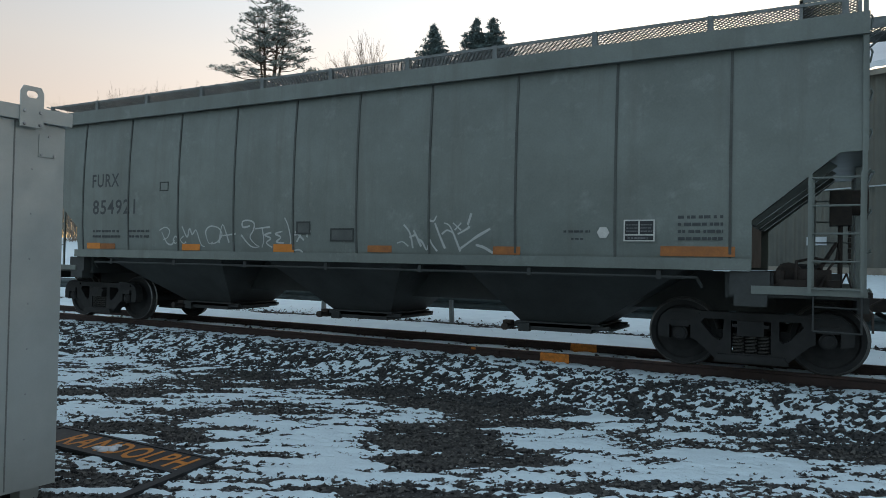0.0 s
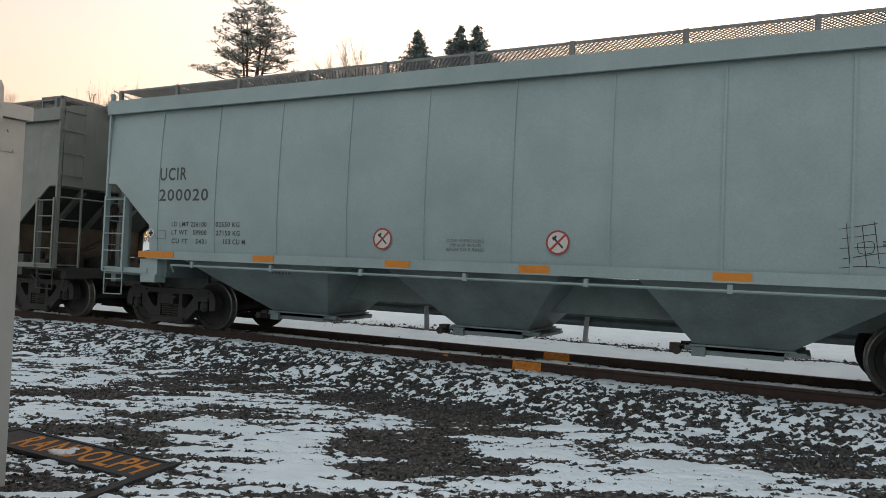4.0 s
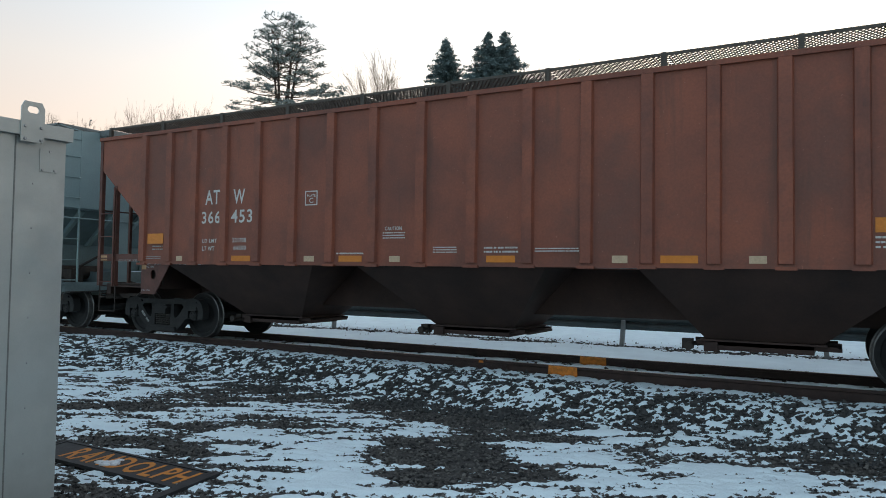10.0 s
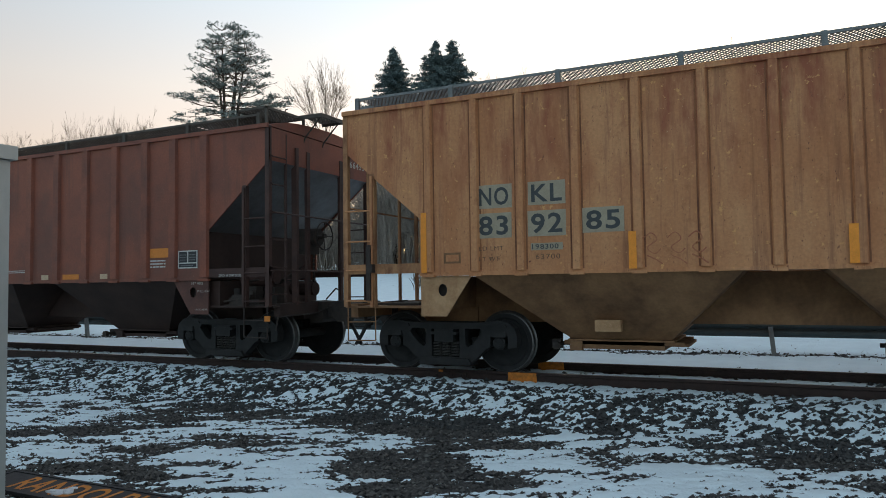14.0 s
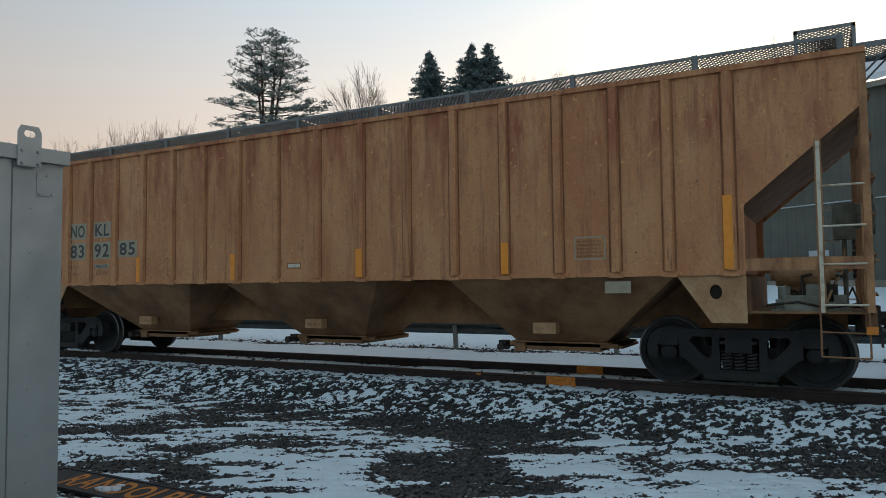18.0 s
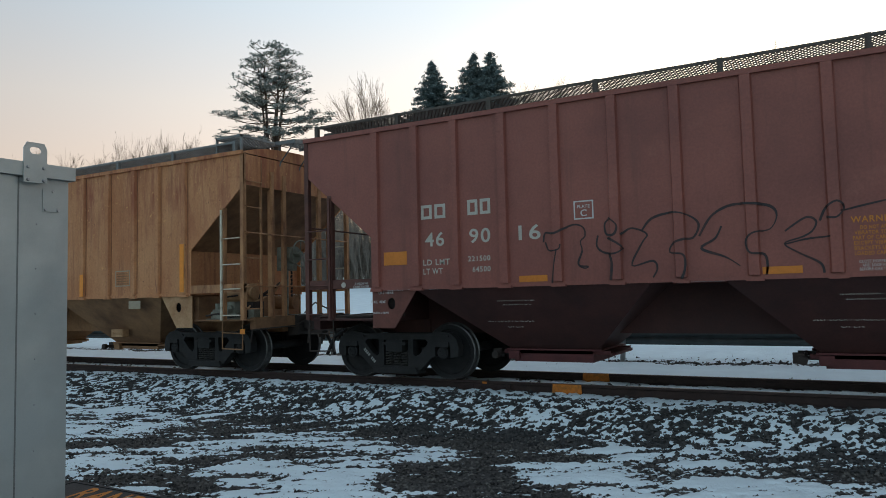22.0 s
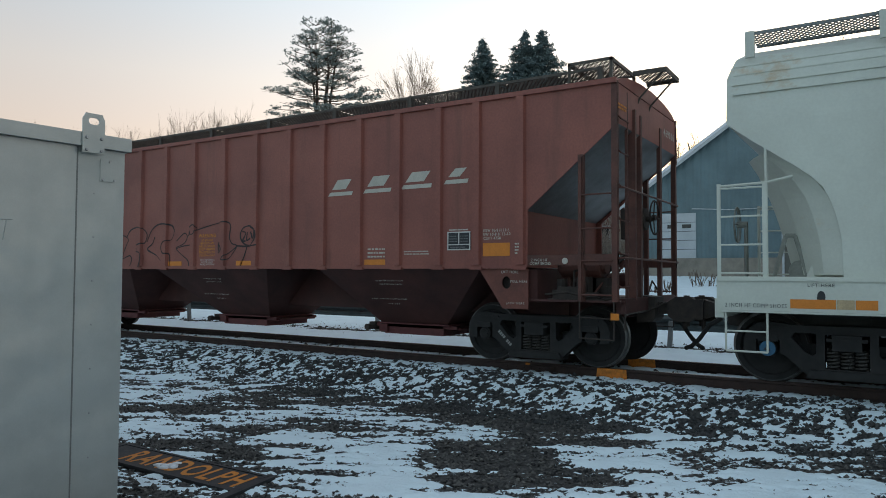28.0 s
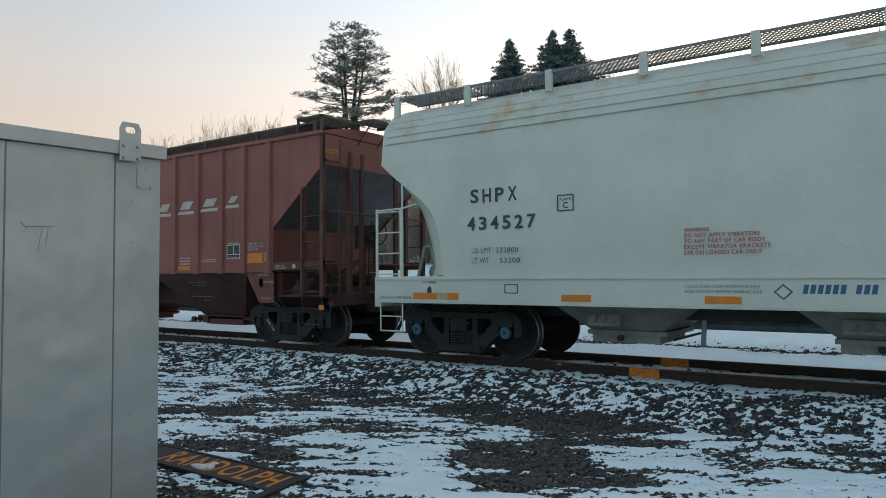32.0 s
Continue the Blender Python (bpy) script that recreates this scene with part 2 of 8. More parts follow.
VALVE_GREEN = surface("grimy_grey_green_brake_housing", (0.25, 0.265, 0.215), (0.12, 0.105, 0.075), 0.7, 0, 5)
# hopper paints: car paints darkened by dirt and by under-body shade put into the colour
GREY_UNDER = surface("dirty_shaded_grey_hopper_paint", (0.046, 0.05, 0.049), (0.028, 0.029, 0.029), 0.7, 0, 1.2, grain=30, bumps=0.08)
PALE_UNDER = surface("dirty_shaded_blue_grey_hopper_paint", (0.205, 0.275, 0.285), (0.13, 0.17, 0.175), 0.65, 0, 1.2, grain=30, bumps=0.08)
OXIDE_UNDER = surface("sooty_shaded_oxide_hopper_paint", (0.058, 0.030, 0.023), (0.031, 0.018, 0.015), 0.8, 0, 1.2, grain=30, bumps=0.1)
BROWN_UNDER = surface("sooty_shaded_brown_hopper_paint", (0.09, 0.030, 0.025), (0.052, 0.021, 0.019), 0.7, 0, 1.2, grain=30, bumps=0.08)
SEAM_GREY = surface("grimy_panel_seam", (0.105, 0.112, 0.105), (0.06, 0.064, 0.06), 0.7, 0, 2.2, grain=40, bumps=0.08)
GALV_WALK = surface("weathered_galvanised_grating", (0.25, 0.27, 0.27), (0.16, 0.17, 0.17), 0.6, 0.6, 4, bumps=0.05)
DARK_WALK = surface("sooty_steel_grating", (0.12, 0.105, 0.09), (0.07, 0.06, 0.05), 0.7, 0.3, 4, bumps=0.05)
TRUCK_STEEL = surface("grimy_cast_truck_steel", (0.026, 0.025, 0.025), (0.014, 0.014, 0.014), 0.75, 0.2, 5, grain=40, bumps=0.25)
WHEEL_STEEL = surface("brown_black_wheel_steel", (0.017, 0.016, 0.016), (0.010, 0.010, 0.010), 0.85, 0.0, 6, grain=50, bumps=0.15)
TREAD_STEEL = surface("polished_wheel_tread", (0.17, 0.165, 0.16), (0.09, 0.085, 0.08), 0.45, 0.8, 10, bumps=0.04)
SPRING_STEEL = surface("grimy_coil_spring_steel", (0.07, 0.065, 0.06), None, 0.6, 0.3, 10)
RUBBER = surface("black_air_hose_rubber", (0.022, 0.022, 0.022), None, 0.8, 0, 10)
COUPLER_IRON = surface("rust_black_coupler_iron", (0.06, 0.045, 0.037), (0.035, 0.03, 0.028), 0.75, 0.3, 6, grain=40, bumps=0.2)
RAIL_RUST = surface("rust_brown_rail_side", (0.047, 0.026, 0.021), (0.028, 0.018, 0.016), 0.85, 0.1, 7, grain=60, bumps=0.2)
RAIL_TOP = surface("worn_rail_head", (0.30, 0.27, 0.25), (0.2, 0.17, 0.15), 0.4, 0.8, 8, bumps=0.05)
TIE_WOOD = surface("creosoted_tie_wood", (0.05, 0.04, 0.032), (0.03, 0.025, 0.022), 0.9, 0, 5, grain=40, bumps=0.4)
ORANGE = flat_paint("orange_reflective_sheet", (0.70, 0.225, 0.018), 0.5)
FADED_ORANGE = surface("sun_faded_reflective_sheet", (0.42, 0.15, 0.035), (0.27, 0.105, 0.04), 0.7, 0, 6, bumps=0.05)
AMBER = flat_paint("amber_reflective_sheet", (0.95, 0.325, 0.02), 0.45)
YELLOW_MARK = surface("scuffed_yellow_rail_paint", (0.60, 0.19, 0.02), (0.33, 0.12, 0.02), 0.8, 0, 14, (0.45, 0.65), bumps=0.2)
WHITE_MARK = flat_paint("white_stencil_paint", (0.62, 0.61, 0.58))
GREY_MARK = flat_paint("grey_stencil_paint", (0.05, 0.056, 0.06))
BLACK_MARK = flat_paint("black_stencil_paint", (0.022, 0.026, 0.03))
BLUE_MARK = flat_paint("blue_stencil_paint", (0.03, 0.13, 0.24))
RED_MARK = flat_paint("red_stencil_paint", (0.40, 0.05, 0.045))
PATCH_GREY = surface("grey_green_repaint_patch", (0.41, 0.355, 0.255), (0.34, 0.29, 0.205), 0.7, 0, 6)
CHALK = flat_paint("worn_white_stencil_paint", (0.34, 0.34, 0.33))
SILVER_MARK = flat_paint("silver_emblem_paint", (0.54, 0.51, 0.44))
SPRAY_WHITE = flat_paint("white_spray_paint", (0.50, 0.515, 0.50))
SPRAY_BLACK = surface("thin_black_spray_paint", (0.030, 0.024, 0.026), (0.075, 0.035, 0.03), 0.7, 0, 7.0, (0.45, 0.7), grain=120, bumps=0.03)
BOX_METAL = surface("pale_grey_painted_steel_box", (0.50, 0.51, 0.485), (0.40, 0.41, 0.39), 0.36, 0.45, 1.3, grain=90, bumps=0.02, grit=0.14, streak=(1.3, 0.3, 0.6, 0.95), streak_col=(0.32, 0.32, 0.29))


def wavy(mat, scale, strength, distance):
    """Slow waves in thin sheet metal, under the fine relief."""
    n, l = mat.node_tree.nodes, mat.node_tree.links
    b = n["Principled BSDF"]
    fine = b.inputs["Normal"].links[0].from_node
    w = n.new("ShaderNodeBump")
    w.inputs["Strength"].default_value, w.inputs["Distance"].default_value = strength, distance
    l.new(noise_node(n, l, scale, 2, 0.5), w.inputs["Height"])
    l.new(w.outputs[0], fine.inputs["Normal"])


wavy(BOX_METAL, 1.6, 0.35, 0.12)
wavy(GREY_PAINT, 1.1, 0.25, 0.10)
wavy(PALE_PAINT, 1.1, 0.20, 0.10)
wavy(WHITE_CAR, 0.9, 0.20, 0.10)
BOLT_METAL = surface("zinc_bolt_heads", (0.5, 0.5, 0.5), None, 0.4, 0.8, 20)
SIGN_BLACK = surface("weathered_black_sign_board", (0.018, 0.018, 0.02), None, 0.6, 0, 8)
SIGN_ORANGE = flat_paint("orange_sign_lettering", (0.66, 0.235, 0.022), 0.6)
GALV_RAIL = surface("dull_galvanised_guardrail", (0.075, 0.10, 0.105), (0.05, 0.068, 0.07), 0.6, 0.2, 4, bumps=0.05)
POST_STEEL = surface("dull_guardrail_post_steel", (0.26, 0.28, 0.28), None, 0.6, 0.4, 5)
BARK_DARK = surface("dark_pine_bark", (0.085, 0.056, 0.038), (0.05, 0.035, 0.026), 0.9, 0, 4, bumps=0.4)
BARK_GREY = surface("grey_brown_twig_bark", (0.17, 0.125, 0.09), (0.11, 0.08, 0.06), 0.9, 0, 4, bumps=0.3)


def foliage(name, a, b):
    m, n, l, s = node_mat(name)
    g = n.new("ShaderNodeNewGeometry")
    l.new(mixed(n, l, g.outputs["Random Per Island"], a, b), s.inputs["Base Color"])
    s.inputs["Roughness"].default_value = 0.75
    return m


PINE_LEAF = foliage("blue_green_pine_needles", (0.135, 0.17, 0.16), (0.235, 0.26, 0.23))
SPRUCE_LEAF = foliage("dark_spruce_needles", (0.075, 0.115, 0.12), (0.135, 0.18, 0.17))


# ---- building blocks ----
def box(bm, x0, x1, y0, y1, z0, z1):
    v = [bm.verts.new((x, y, z)) for z in (z0, z1) for x, y in ((x0, y0), (x1, y0), (x1, y1), (x0, y1))]
    for f in ((3, 2, 1, 0), (4, 5, 6, 7), (0, 1, 5, 4), (1, 2, 6, 5), (2, 3, 7, 6), (3, 0, 4, 7)):
        bm.faces.new([v[i] for i in f])
    return v


def frustum(bm, a, za, b, zb):
    """A four-sided funnel between the rectangles a and b, each (x0, x1, y0, y1)."""
    lo, hi = (b, zb), (a, za)
    v = [bm.verts.new((x, y, z)) for r, z in (lo, hi) for x, y in ((r[0], r[2]), (r[1], r[2]), (r[1], r[3]), (r[0], r[3]))]
    for f in ((3, 2, 1, 0), (4, 5, 6, 7), (0, 1, 5, 4), (1, 2, 6, 5), (2, 3, 7, 6), (3, 0, 4, 7)):
        bm.faces.new([v[i] for i in f])
    return v


def prism(bm, pts, y0, y1):
    """An outline in x, z drawn out along y."""
    a = [bm.verts.new((x, y0, z)) for x, z in pts]
    b = [bm.verts.new((x, y1, z)) for x, z in pts]
    bm.faces.new(a)
    bm.faces.new(b[::-1])
    for i in range(len(pts)):
        j = (i + 1) % len(pts)
        bm.faces.new((a[j], a[i], b[i], b[j]))


def tube(bm, p, q, r, n=8, r2=None):
    p, q = Vector(p), Vector(q)
    turn = (q - p).to_track_quat("Z", "Y")
    rings = []
    for c, rad in ((p, r), (q, r if r2 is None else r2)):
        rings.append([bm.verts.new(c + turn @ Vector((rad * math.cos(2 * math.pi * i / n), rad * math.sin(2 * math.pi * i / n), 0))) for i in range(n)])
    for i in range(n):
        j = (i + 1) % n
        bm.faces.new((rings[0][i], rings[0][j], rings[1][j], rings[1][i]))
    bm.faces.new(rings[0][::-1])
    bm.faces.new(rings[1])


def bent(bm, pts, r, n=6):
    for a, b in zip(pts[:-1], pts[1:]):
        tube(bm, a, b, r, n)


def lathe_y(bm, prof, n=32):
    """Turn an outline of (radius, y) round the y axis."""
    rings = []
    for r, y in prof:
        if r < 1e-6:
            rings.append([bm.verts.new((0, y, 0))])
        else:
            rings.append([bm.verts.new((r * math.cos(2 * math.pi * i / n), y, r * math.sin(2 * math.pi * i / n))) for i in range(n)])
    for a, b in zip(rings[:-1], rings[1:]):
        for i in range(n):
            j = (i + 1) % n
            if len(a) == 1:
                bm.faces.new((a[0], b[i], b[j]))
            elif len(b) == 1:
                bm.faces.new((a[j], a[i], b[0]))
            else:
                bm.faces.new((a[j], a[i], b[i], b[j]))


def soften(bm, width=0.01, seg=1):
    bmesh.ops.bevel(bm, geom=[e for e in bm.edges if len(e.link_faces) == 2 and e.calc_face_angle(0) > 0.5], offset=width, segments=seg, affect="EDGES", clamp_overlap=True)


def mesh_of(name, bm, material, smooth=False):
    bmesh.ops.recalc_face_normals(bm, faces=bm.faces)
    me = bpy.data.meshes.new(name)
    bm.to_mesh(me)
    bm.free()
    me.materials.append(material)
    if smooth:
        me.polygons.foreach_set("use_smooth", [True] * len(me.polygons))
    return me


def place(name, me, parent=None, at=(0, 0, 0), label="", turn=None):
    """One mesh object, under a thing or a part or alone."""
    ob = new(name, me)
    ob.parent = parent
    ob.matrix_basis = Matrix.Translation(at) @ (turn or Matrix.Identity(4))
    if label:
        tagged(ob, label)
    return ob


def part(name, bm, material, parent, label="", at=(0, 0, 0), smooth=False):
    return place(name, mesh_of(name, bm, material, smooth), parent, at, label)


def empty(name, at, label, category, group="", turn=None):
    ob = new(name)
    ob.matrix_basis = Matrix.Translation(at) @ (turn or Matrix.Identity(4))
    return tagged(ob, label, category, group)


# ---- the track ----
YT = 11.13          # the track's middle
GROUND = -0.54


def rail_profile():
    return [(-0.07, -0.17), (0.07, -0.17), (0.07, -0.155), (0.012, -0.135), (0.012, -0.045), (0.036, -0.035), (0.036, -0.004), (0.030, 0), (-0.030, 0), (-0.036, -0.004), (-0.036, -0.035), (-0.012, -0.045), (-0.012, -0.135), (-0.07, -0.155)]


def rail(y, label):
    bm = bmesh.new()
    a, b = [[bm.verts.new((x, y + u, z)) for u, z in rail_profile()] for x in (-120, 60)]
    n = len(a)
    for i in range(n):
        bm.faces.new((a[i], a[(i + 1) % n], b[(i + 1) % n], b[i]))
    ob = part("rail", bm, RAIL_RUST, None)
    ob.data.materials.append(RAIL_TOP)
    ob.data.polygons[7].material_index = 1
    tagged(ob, label, "rail", "running rails", "structure")
    return ob


rail_near = rail(YT - 0.7535, "rust-brown steel rail with a worn bright head, spiked to wooden ties")
rail_far = rail(YT + 0.7535, "rust-brown steel rail with snow along its foot")
# painted clearance marks on both rails and a faded older one
for at_x, length, y0, z0, z1, parent, mark_label in ((-3.55, 0.47, YT - 0.7935, -0.155, -0.004, rail_near, "scuffed yellow-orange paint mark"), (-3.55, 0.47, YT + 0.7135, -0.155, -0.006, rail_far, "scuffed yellow-orange paint mark"), (-4.92, 0.10, YT - 0.7935, -0.13, -0.01, rail_near, "faded orange paint dab")):
    bm = bmesh.new()
    prism(bm, [(at_x - length / 2, z0), (at_x + length / 2, z0), (at_x + length / 2 - 0.01, z1), (at_x - length / 2 + 0.015, z1)], y0, y0 + 0.004)
    part("paint_mark", bm, YELLOW_MARK, parent, mark_label)
# a bolted joint bar on the near rail
bm = bmesh.new()
box(bm, -4.92 - 0.45, -4.92 + 0.45, YT - 0.7535 - 0.055, YT - 0.7535 - 0.012, -0.135, -0.045)
soften(bm, 0.006)
joint = part("joint_bar", bm, RAIL_RUST, rail_near)
bm = bmesh.new()
tube(bm, (0, -0.02, 0), (0, 0.0, 0), 0.018, 6)
bolt_me = mesh_of("joint_bolt", bm, RAIL_RUST)
for k in (-0.36, -0.2, -0.06, 0.06, 0.2, 0.36):
    place("joint_bolt", bolt_me, joint, (-4.92 + k, YT - 0.7535 - 0.055, -0.09))

bm = bmesh.new()
box(bm, -0.11, 0.11, -1.3, 1.3, -0.33, -0.172)
soften(bm, 0.012)
tie_me = mesh_of("tie", bm, TIE_WOOD)
for i in range(90):
    ob = place("tie", tie_me, None, (-46 + i * 0.56 + random.uniform(-0.03, 0.03), YT + random.uniform(-0.05, 0.05), random.uniform(-0.012, 0.0)), turn=pose(0, 0, 0, 0, 0, random.uniform(-1, 1)))
    tagged(ob, "dark creosoted wooden tie half buried in snowy ballast", "railroad tie", "ties under the track", "structure")


# ---- the ground: gravel yard, ballast bank and snow field in one sheet ----
def bank(y):
    """Height of the ground across the track."""
    return np.interp(y, [-30, 8.2, 9.0, 9.70, 10.0, 10.30, 10.36, 11.1, 11.55, 11.78, 12.0, 12.45, 13.3, 14.2, 17, 26, 34, 45, 70, 140, 700], [GROUND, GROUND, GROUND + 0.08, -0.20, -0.155, -0.15, -0.21, -0.21, -0.165, -0.158, -0.19, -0.20, -0.34, -0.2, 0.0, 0.75, 1.25, 2.0, 3.6, 6.0, 14.0])


def field(x, y, scale, seed, octaves=4):
    """Smooth value noise on numpy arrays."""
    total, amp, norm = np.zeros_like(x), 1.0, 0.0
    for o in range(octaves):
        u, v = x * scale * 2**o + 17.3 * seed + 5.1 * o, y * scale * 2**o - 9.7 * seed + 3.3 * o
        i, j = np.floor(u).astype(int), np.floor(v).astype(int)
        fu, fv = u - i, v - j
        fu, fv = fu * fu * (3 - 2 * fu), fv * fv * (3 - 2 * fv)

        def h(a, b):
            k = (a * 374761393 + b * 668265263 + seed * 974711) & 0x7FFFFFFF
            k = ((k ^ (k >> 13)) * 1274126177) & 0x7FFFFFFF
            return ((k ^ (k >> 16)) & 0xFFFF) / 65535.0
        total += amp * ((h(i, j) * (1 - fu) + h(i + 1, j) * fu) * (1 - fv) + (h(i, j + 1) * (1 - fu) + h(i + 1, j + 1) * fu) * fv)
        norm += amp
        amp *= 0.55
    return total / norm


# broad snow drifts and bare stretches, across and along the lie of the wind: u, v, half length, half width
SNOW_LIES = [
    (-4.25, 8.47, 0.77, 0.57), (-5.96, 10.64, 0.32, 1.09), (-2.88, 9.93, 0.42, 0.34), (-1.30, 7.22, 0.46, 0.70),
    (-0.81, 7.03, 0.6, 0.26), (-2.45, 7.50, 0.36, 0.16), (-1.12, 6.6, 0.46, 0.32), (-4.83, 10.79, 0.37, 0.32),
    (-0.55, 8.53, 0.47, 0.21), (0.73, 7.73, 0.31, 0.39), (1.04, 7.1, 0.67, 0.49), (1.85, 8.85, 0.28, 0.59),
    (2.22, 7.08, 0.74, 0.55), (2.85, 6.87, 0.66, 0.33), (4.21, 9.8, 0.76, 0.55), (3.31, 8.34, 0.54, 0.15),
    (0.13, 6.67, 0.16, 0.25), (-3.44, 6.4, 0.2, 0.19), (-2.47, 8.18, 0.44, 0.17), (3.01, 10.58, 0.69, 0.66),
]
BARE_LIES = [
    (-3.38, 10.99, 0.98, 0.9), (-2.53, 8.92, 0.83, 0.41), (-3.82, 7.77, 0.65, 0.36), (-2.76, 7.29, 0.34, 0.52),
    (-0.53, 7.6, 0.51, 0.62), (-0.77, 10.11, 0.64, 0.51), (-0.17, 9.19, 0.8, 0.69), (0.43, 8.79, 0.49, 1.02),
    (-0.29, 6.6, 0.47, 0.25), (0.12, 7.3, 0.29, 0.43), (1.07, 9.33, 0.74, 0.5), (1.17, 8.37, 0.43, 0.26),
    (1.93, 7.72, 0.28, 0.45), (2.2, 9.18, 0.33, 0.71), (3.05, 9.28, 0.41, 0.44), (0.68, 6.68, 0.5, 0.25),
    (4.53, 8.99, 1.03, 0.47), (3.82, 7.93, 1.09, 0.31), (4.02, 7.49, 0.43, 0.31), (-4.71, 9.62, 0.8, 0.21),
]
WIND = radians(27)


def snow_amount(x, y):
    u, v = x * math.cos(WIND) + y * math.sin(WIND), -x * math.sin(WIND) + y * math.cos(WIND)
    lie = field(u * 0.55, v * 1.1, 0.9, 3, 4) - 0.5
    fine = field(u * 0.5, v * 1.6, 6.5, 8, 3) - 0.5
    grit = field(u * 0.8, v * 1.4, 22.0, 15, 2) - 0.5
    streaks = field(u * 0.35, v * 2.0, 3.0, 21, 4) - 0.5
    s = 0.35 * lie + 0.85 * fine + 0.55 * grit + 1.0 * streaks - 0.055 + 0.085 * np.clip(u / 2, 0, 1)
    for lies, w in ((SNOW_LIES, 0.23), (BARE_LIES, -0.33)):
        for cu, cv, a, b in lies:
            s = s + (w + (0.04 if cu > 0.6 else 0.0)) * np.exp(-((((u - cu) / a) ** 2 + ((v - cv) / b) ** 2) ** 1.3))
    s = np.where(np.abs(s) > 0.34, np.sign(s) * (0.34 + 0.4 * (np.abs(s) - 0.34)), s) + 0.25 * grit
    on_bank = np.exp(-(((y - 9.5) / 0.85) ** 6))
    clumps = field(x * 1.0, y * 1.5, 9.0, 33, 2) - 0.5
    s = s * (1 - 0.65 * on_bank) + on_bank * (0.025 + 0.8 * clumps + 0.95 * grit)
    lip = np.exp(-(((y - 10.15) / 0.14) ** 2))
    s = np.where((y > 10.40) & (y < 12.3), s * 0.3 + 0.20 + 0.4 * fine, s) + 0.13 * lip
    tracks = 0.55 * np.exp(-(((y - 15.2 - 0.5 * lie) / 0.22) ** 2)) + (0.22 + 0.25 * (x > -3.2)) * np.exp(-(((y - 13.5) / 0.35) ** 2))
    return np.where(y > 12.6, 0.38 + 0.5 * lie + 0.7 * fine + 0.5 * grit - tracks, s)


def ground_sheet():
    xs = np.concatenate([[-900, -500, -250, -140, -90, -60, -45, -36, -30, -26], np.arange(-23, -12, 0.12), np.arange(-12, 4.0, 0.035), np.arange(4.0, 8, 0.1), [9, 11, 14, 18, 25, 35, 60, 110, 250, 500, 900]])
    ys = np.concatenate([[-300, -120, -60, -30], np.arange(-16, -7, 0.3), np.arange(-7.0, 2.4, 0.09), np.arange(2.4, 9.9, 0.035), np.arange(9.9, 12.4, 0.08), np.arange(12.4, 18, 0.06), np.arange(18, 26, 0.4), np.arange(26, 50, 1.5), [55, 65, 80, 110, 160, 260, 420, 700]])
    x, y = np.meshgrid(xs, ys)
    s = snow_amount(x, y)
    cover = np.clip((s + 0.07) / 0.16, 0, 1)
    cover = np.where(y > 50, 1, cover)
    rough = field(x, y, 14, 5, 3) - 0.5
    z = bank(y) + 0.05 * (field(x, y, 0.35, 2, 3) - 0.5)
    z += np.clip(s, 0, 0.3) * 0.10 + rough * np.where(cover < 0.5, 0.035, 0.006)
    z += np.where(y > 20, np.clip((-x - 4) / 30, 0, 1) * np.clip((y - 20) / 25, 0, 1) * 0.4, 0)
    nx, ny = len(xs), len(ys)
    idx = np.arange(nx * ny).reshape(ny, nx)
    faces = np.stack([idx[:-1, :-1], idx[:-1, 1:], idx[1:, 1:], idx[1:, :-1]], -1).reshape(-1, 4)
    me = bpy.data.meshes.new("ground")
    me.from_pydata(np.stack([x, y, z], -1).reshape(-1, 3).tolist(), [], faces.tolist())
    at = me.attributes.new("snow", "FLOAT", "POINT")
    at.data.foreach_set("value", cover.ravel().astype(np.float32))
    me.polygons.foreach_set("use_smooth", [True] * len(me.polygons))
    return me


def ground_material():
    m, n, l, b = node_mat("gravel_and_thin_snow")
    a = n.new("ShaderNodeAttribute")
    a.attribute_name = "snow"
    edge = noise_node(n, l, 38, 4, 0.7)
    add = n.new("ShaderNodeMath")
    add.operation = "MULTIPLY_ADD"
    l.new(edge, add.inputs[0])
    add.inputs[1].default_value = 1.9
    l.new(a.outputs["Fac"], add.inputs[2])
    mask = ramp(n, l, add.outputs[0], 1.36, 1.50)
    stone = n.new("ShaderNodeTexVoronoi")
    stone.inputs["Scale"].default_value = 42
    tc = n.new("ShaderNodeTexCoord")
    l.new(tc.outputs["Object"], stone.inputs[0])
    grey = mixed(n, l, ramp(n, l, noise_node(n, l, 1.3, 4), 0.35, 0.7), (0.054, 0.053, 0.050), (0.032, 0.032, 0.033))
    gravel = mixed(n, l, 0.75, grey, mixed(n, l, stone.outputs["Color"], (0.45, 0.45, 0.45), (1.6, 1.55, 1.45)), "MULTIPLY")
    snow = mixed(n, l, ramp(n, l, noise_node(n, l, 2.2, 4), 0.3, 0.75), (0.775, 0.905, 0.95), (0.68, 0.795, 0.845))
    l.new(mixed(n, l, mask, gravel, snow), b.inputs["Base Color"])
    b.inputs["Roughness"].default_value = 0.85
    d = mixed(n, l, mask, stone.outputs["Distance"], noise_node(n, l, 25, 4))
    bump(n, l, d, 0.6, 0.03, b)
    return m


ground = new("ground", ground_sheet())
ground.data.materials.append(ground_material())
tagged(ground, "dark gravel yard with thin wind-blown snow patches and a snowy ballast bank", "ground", kind="structure")


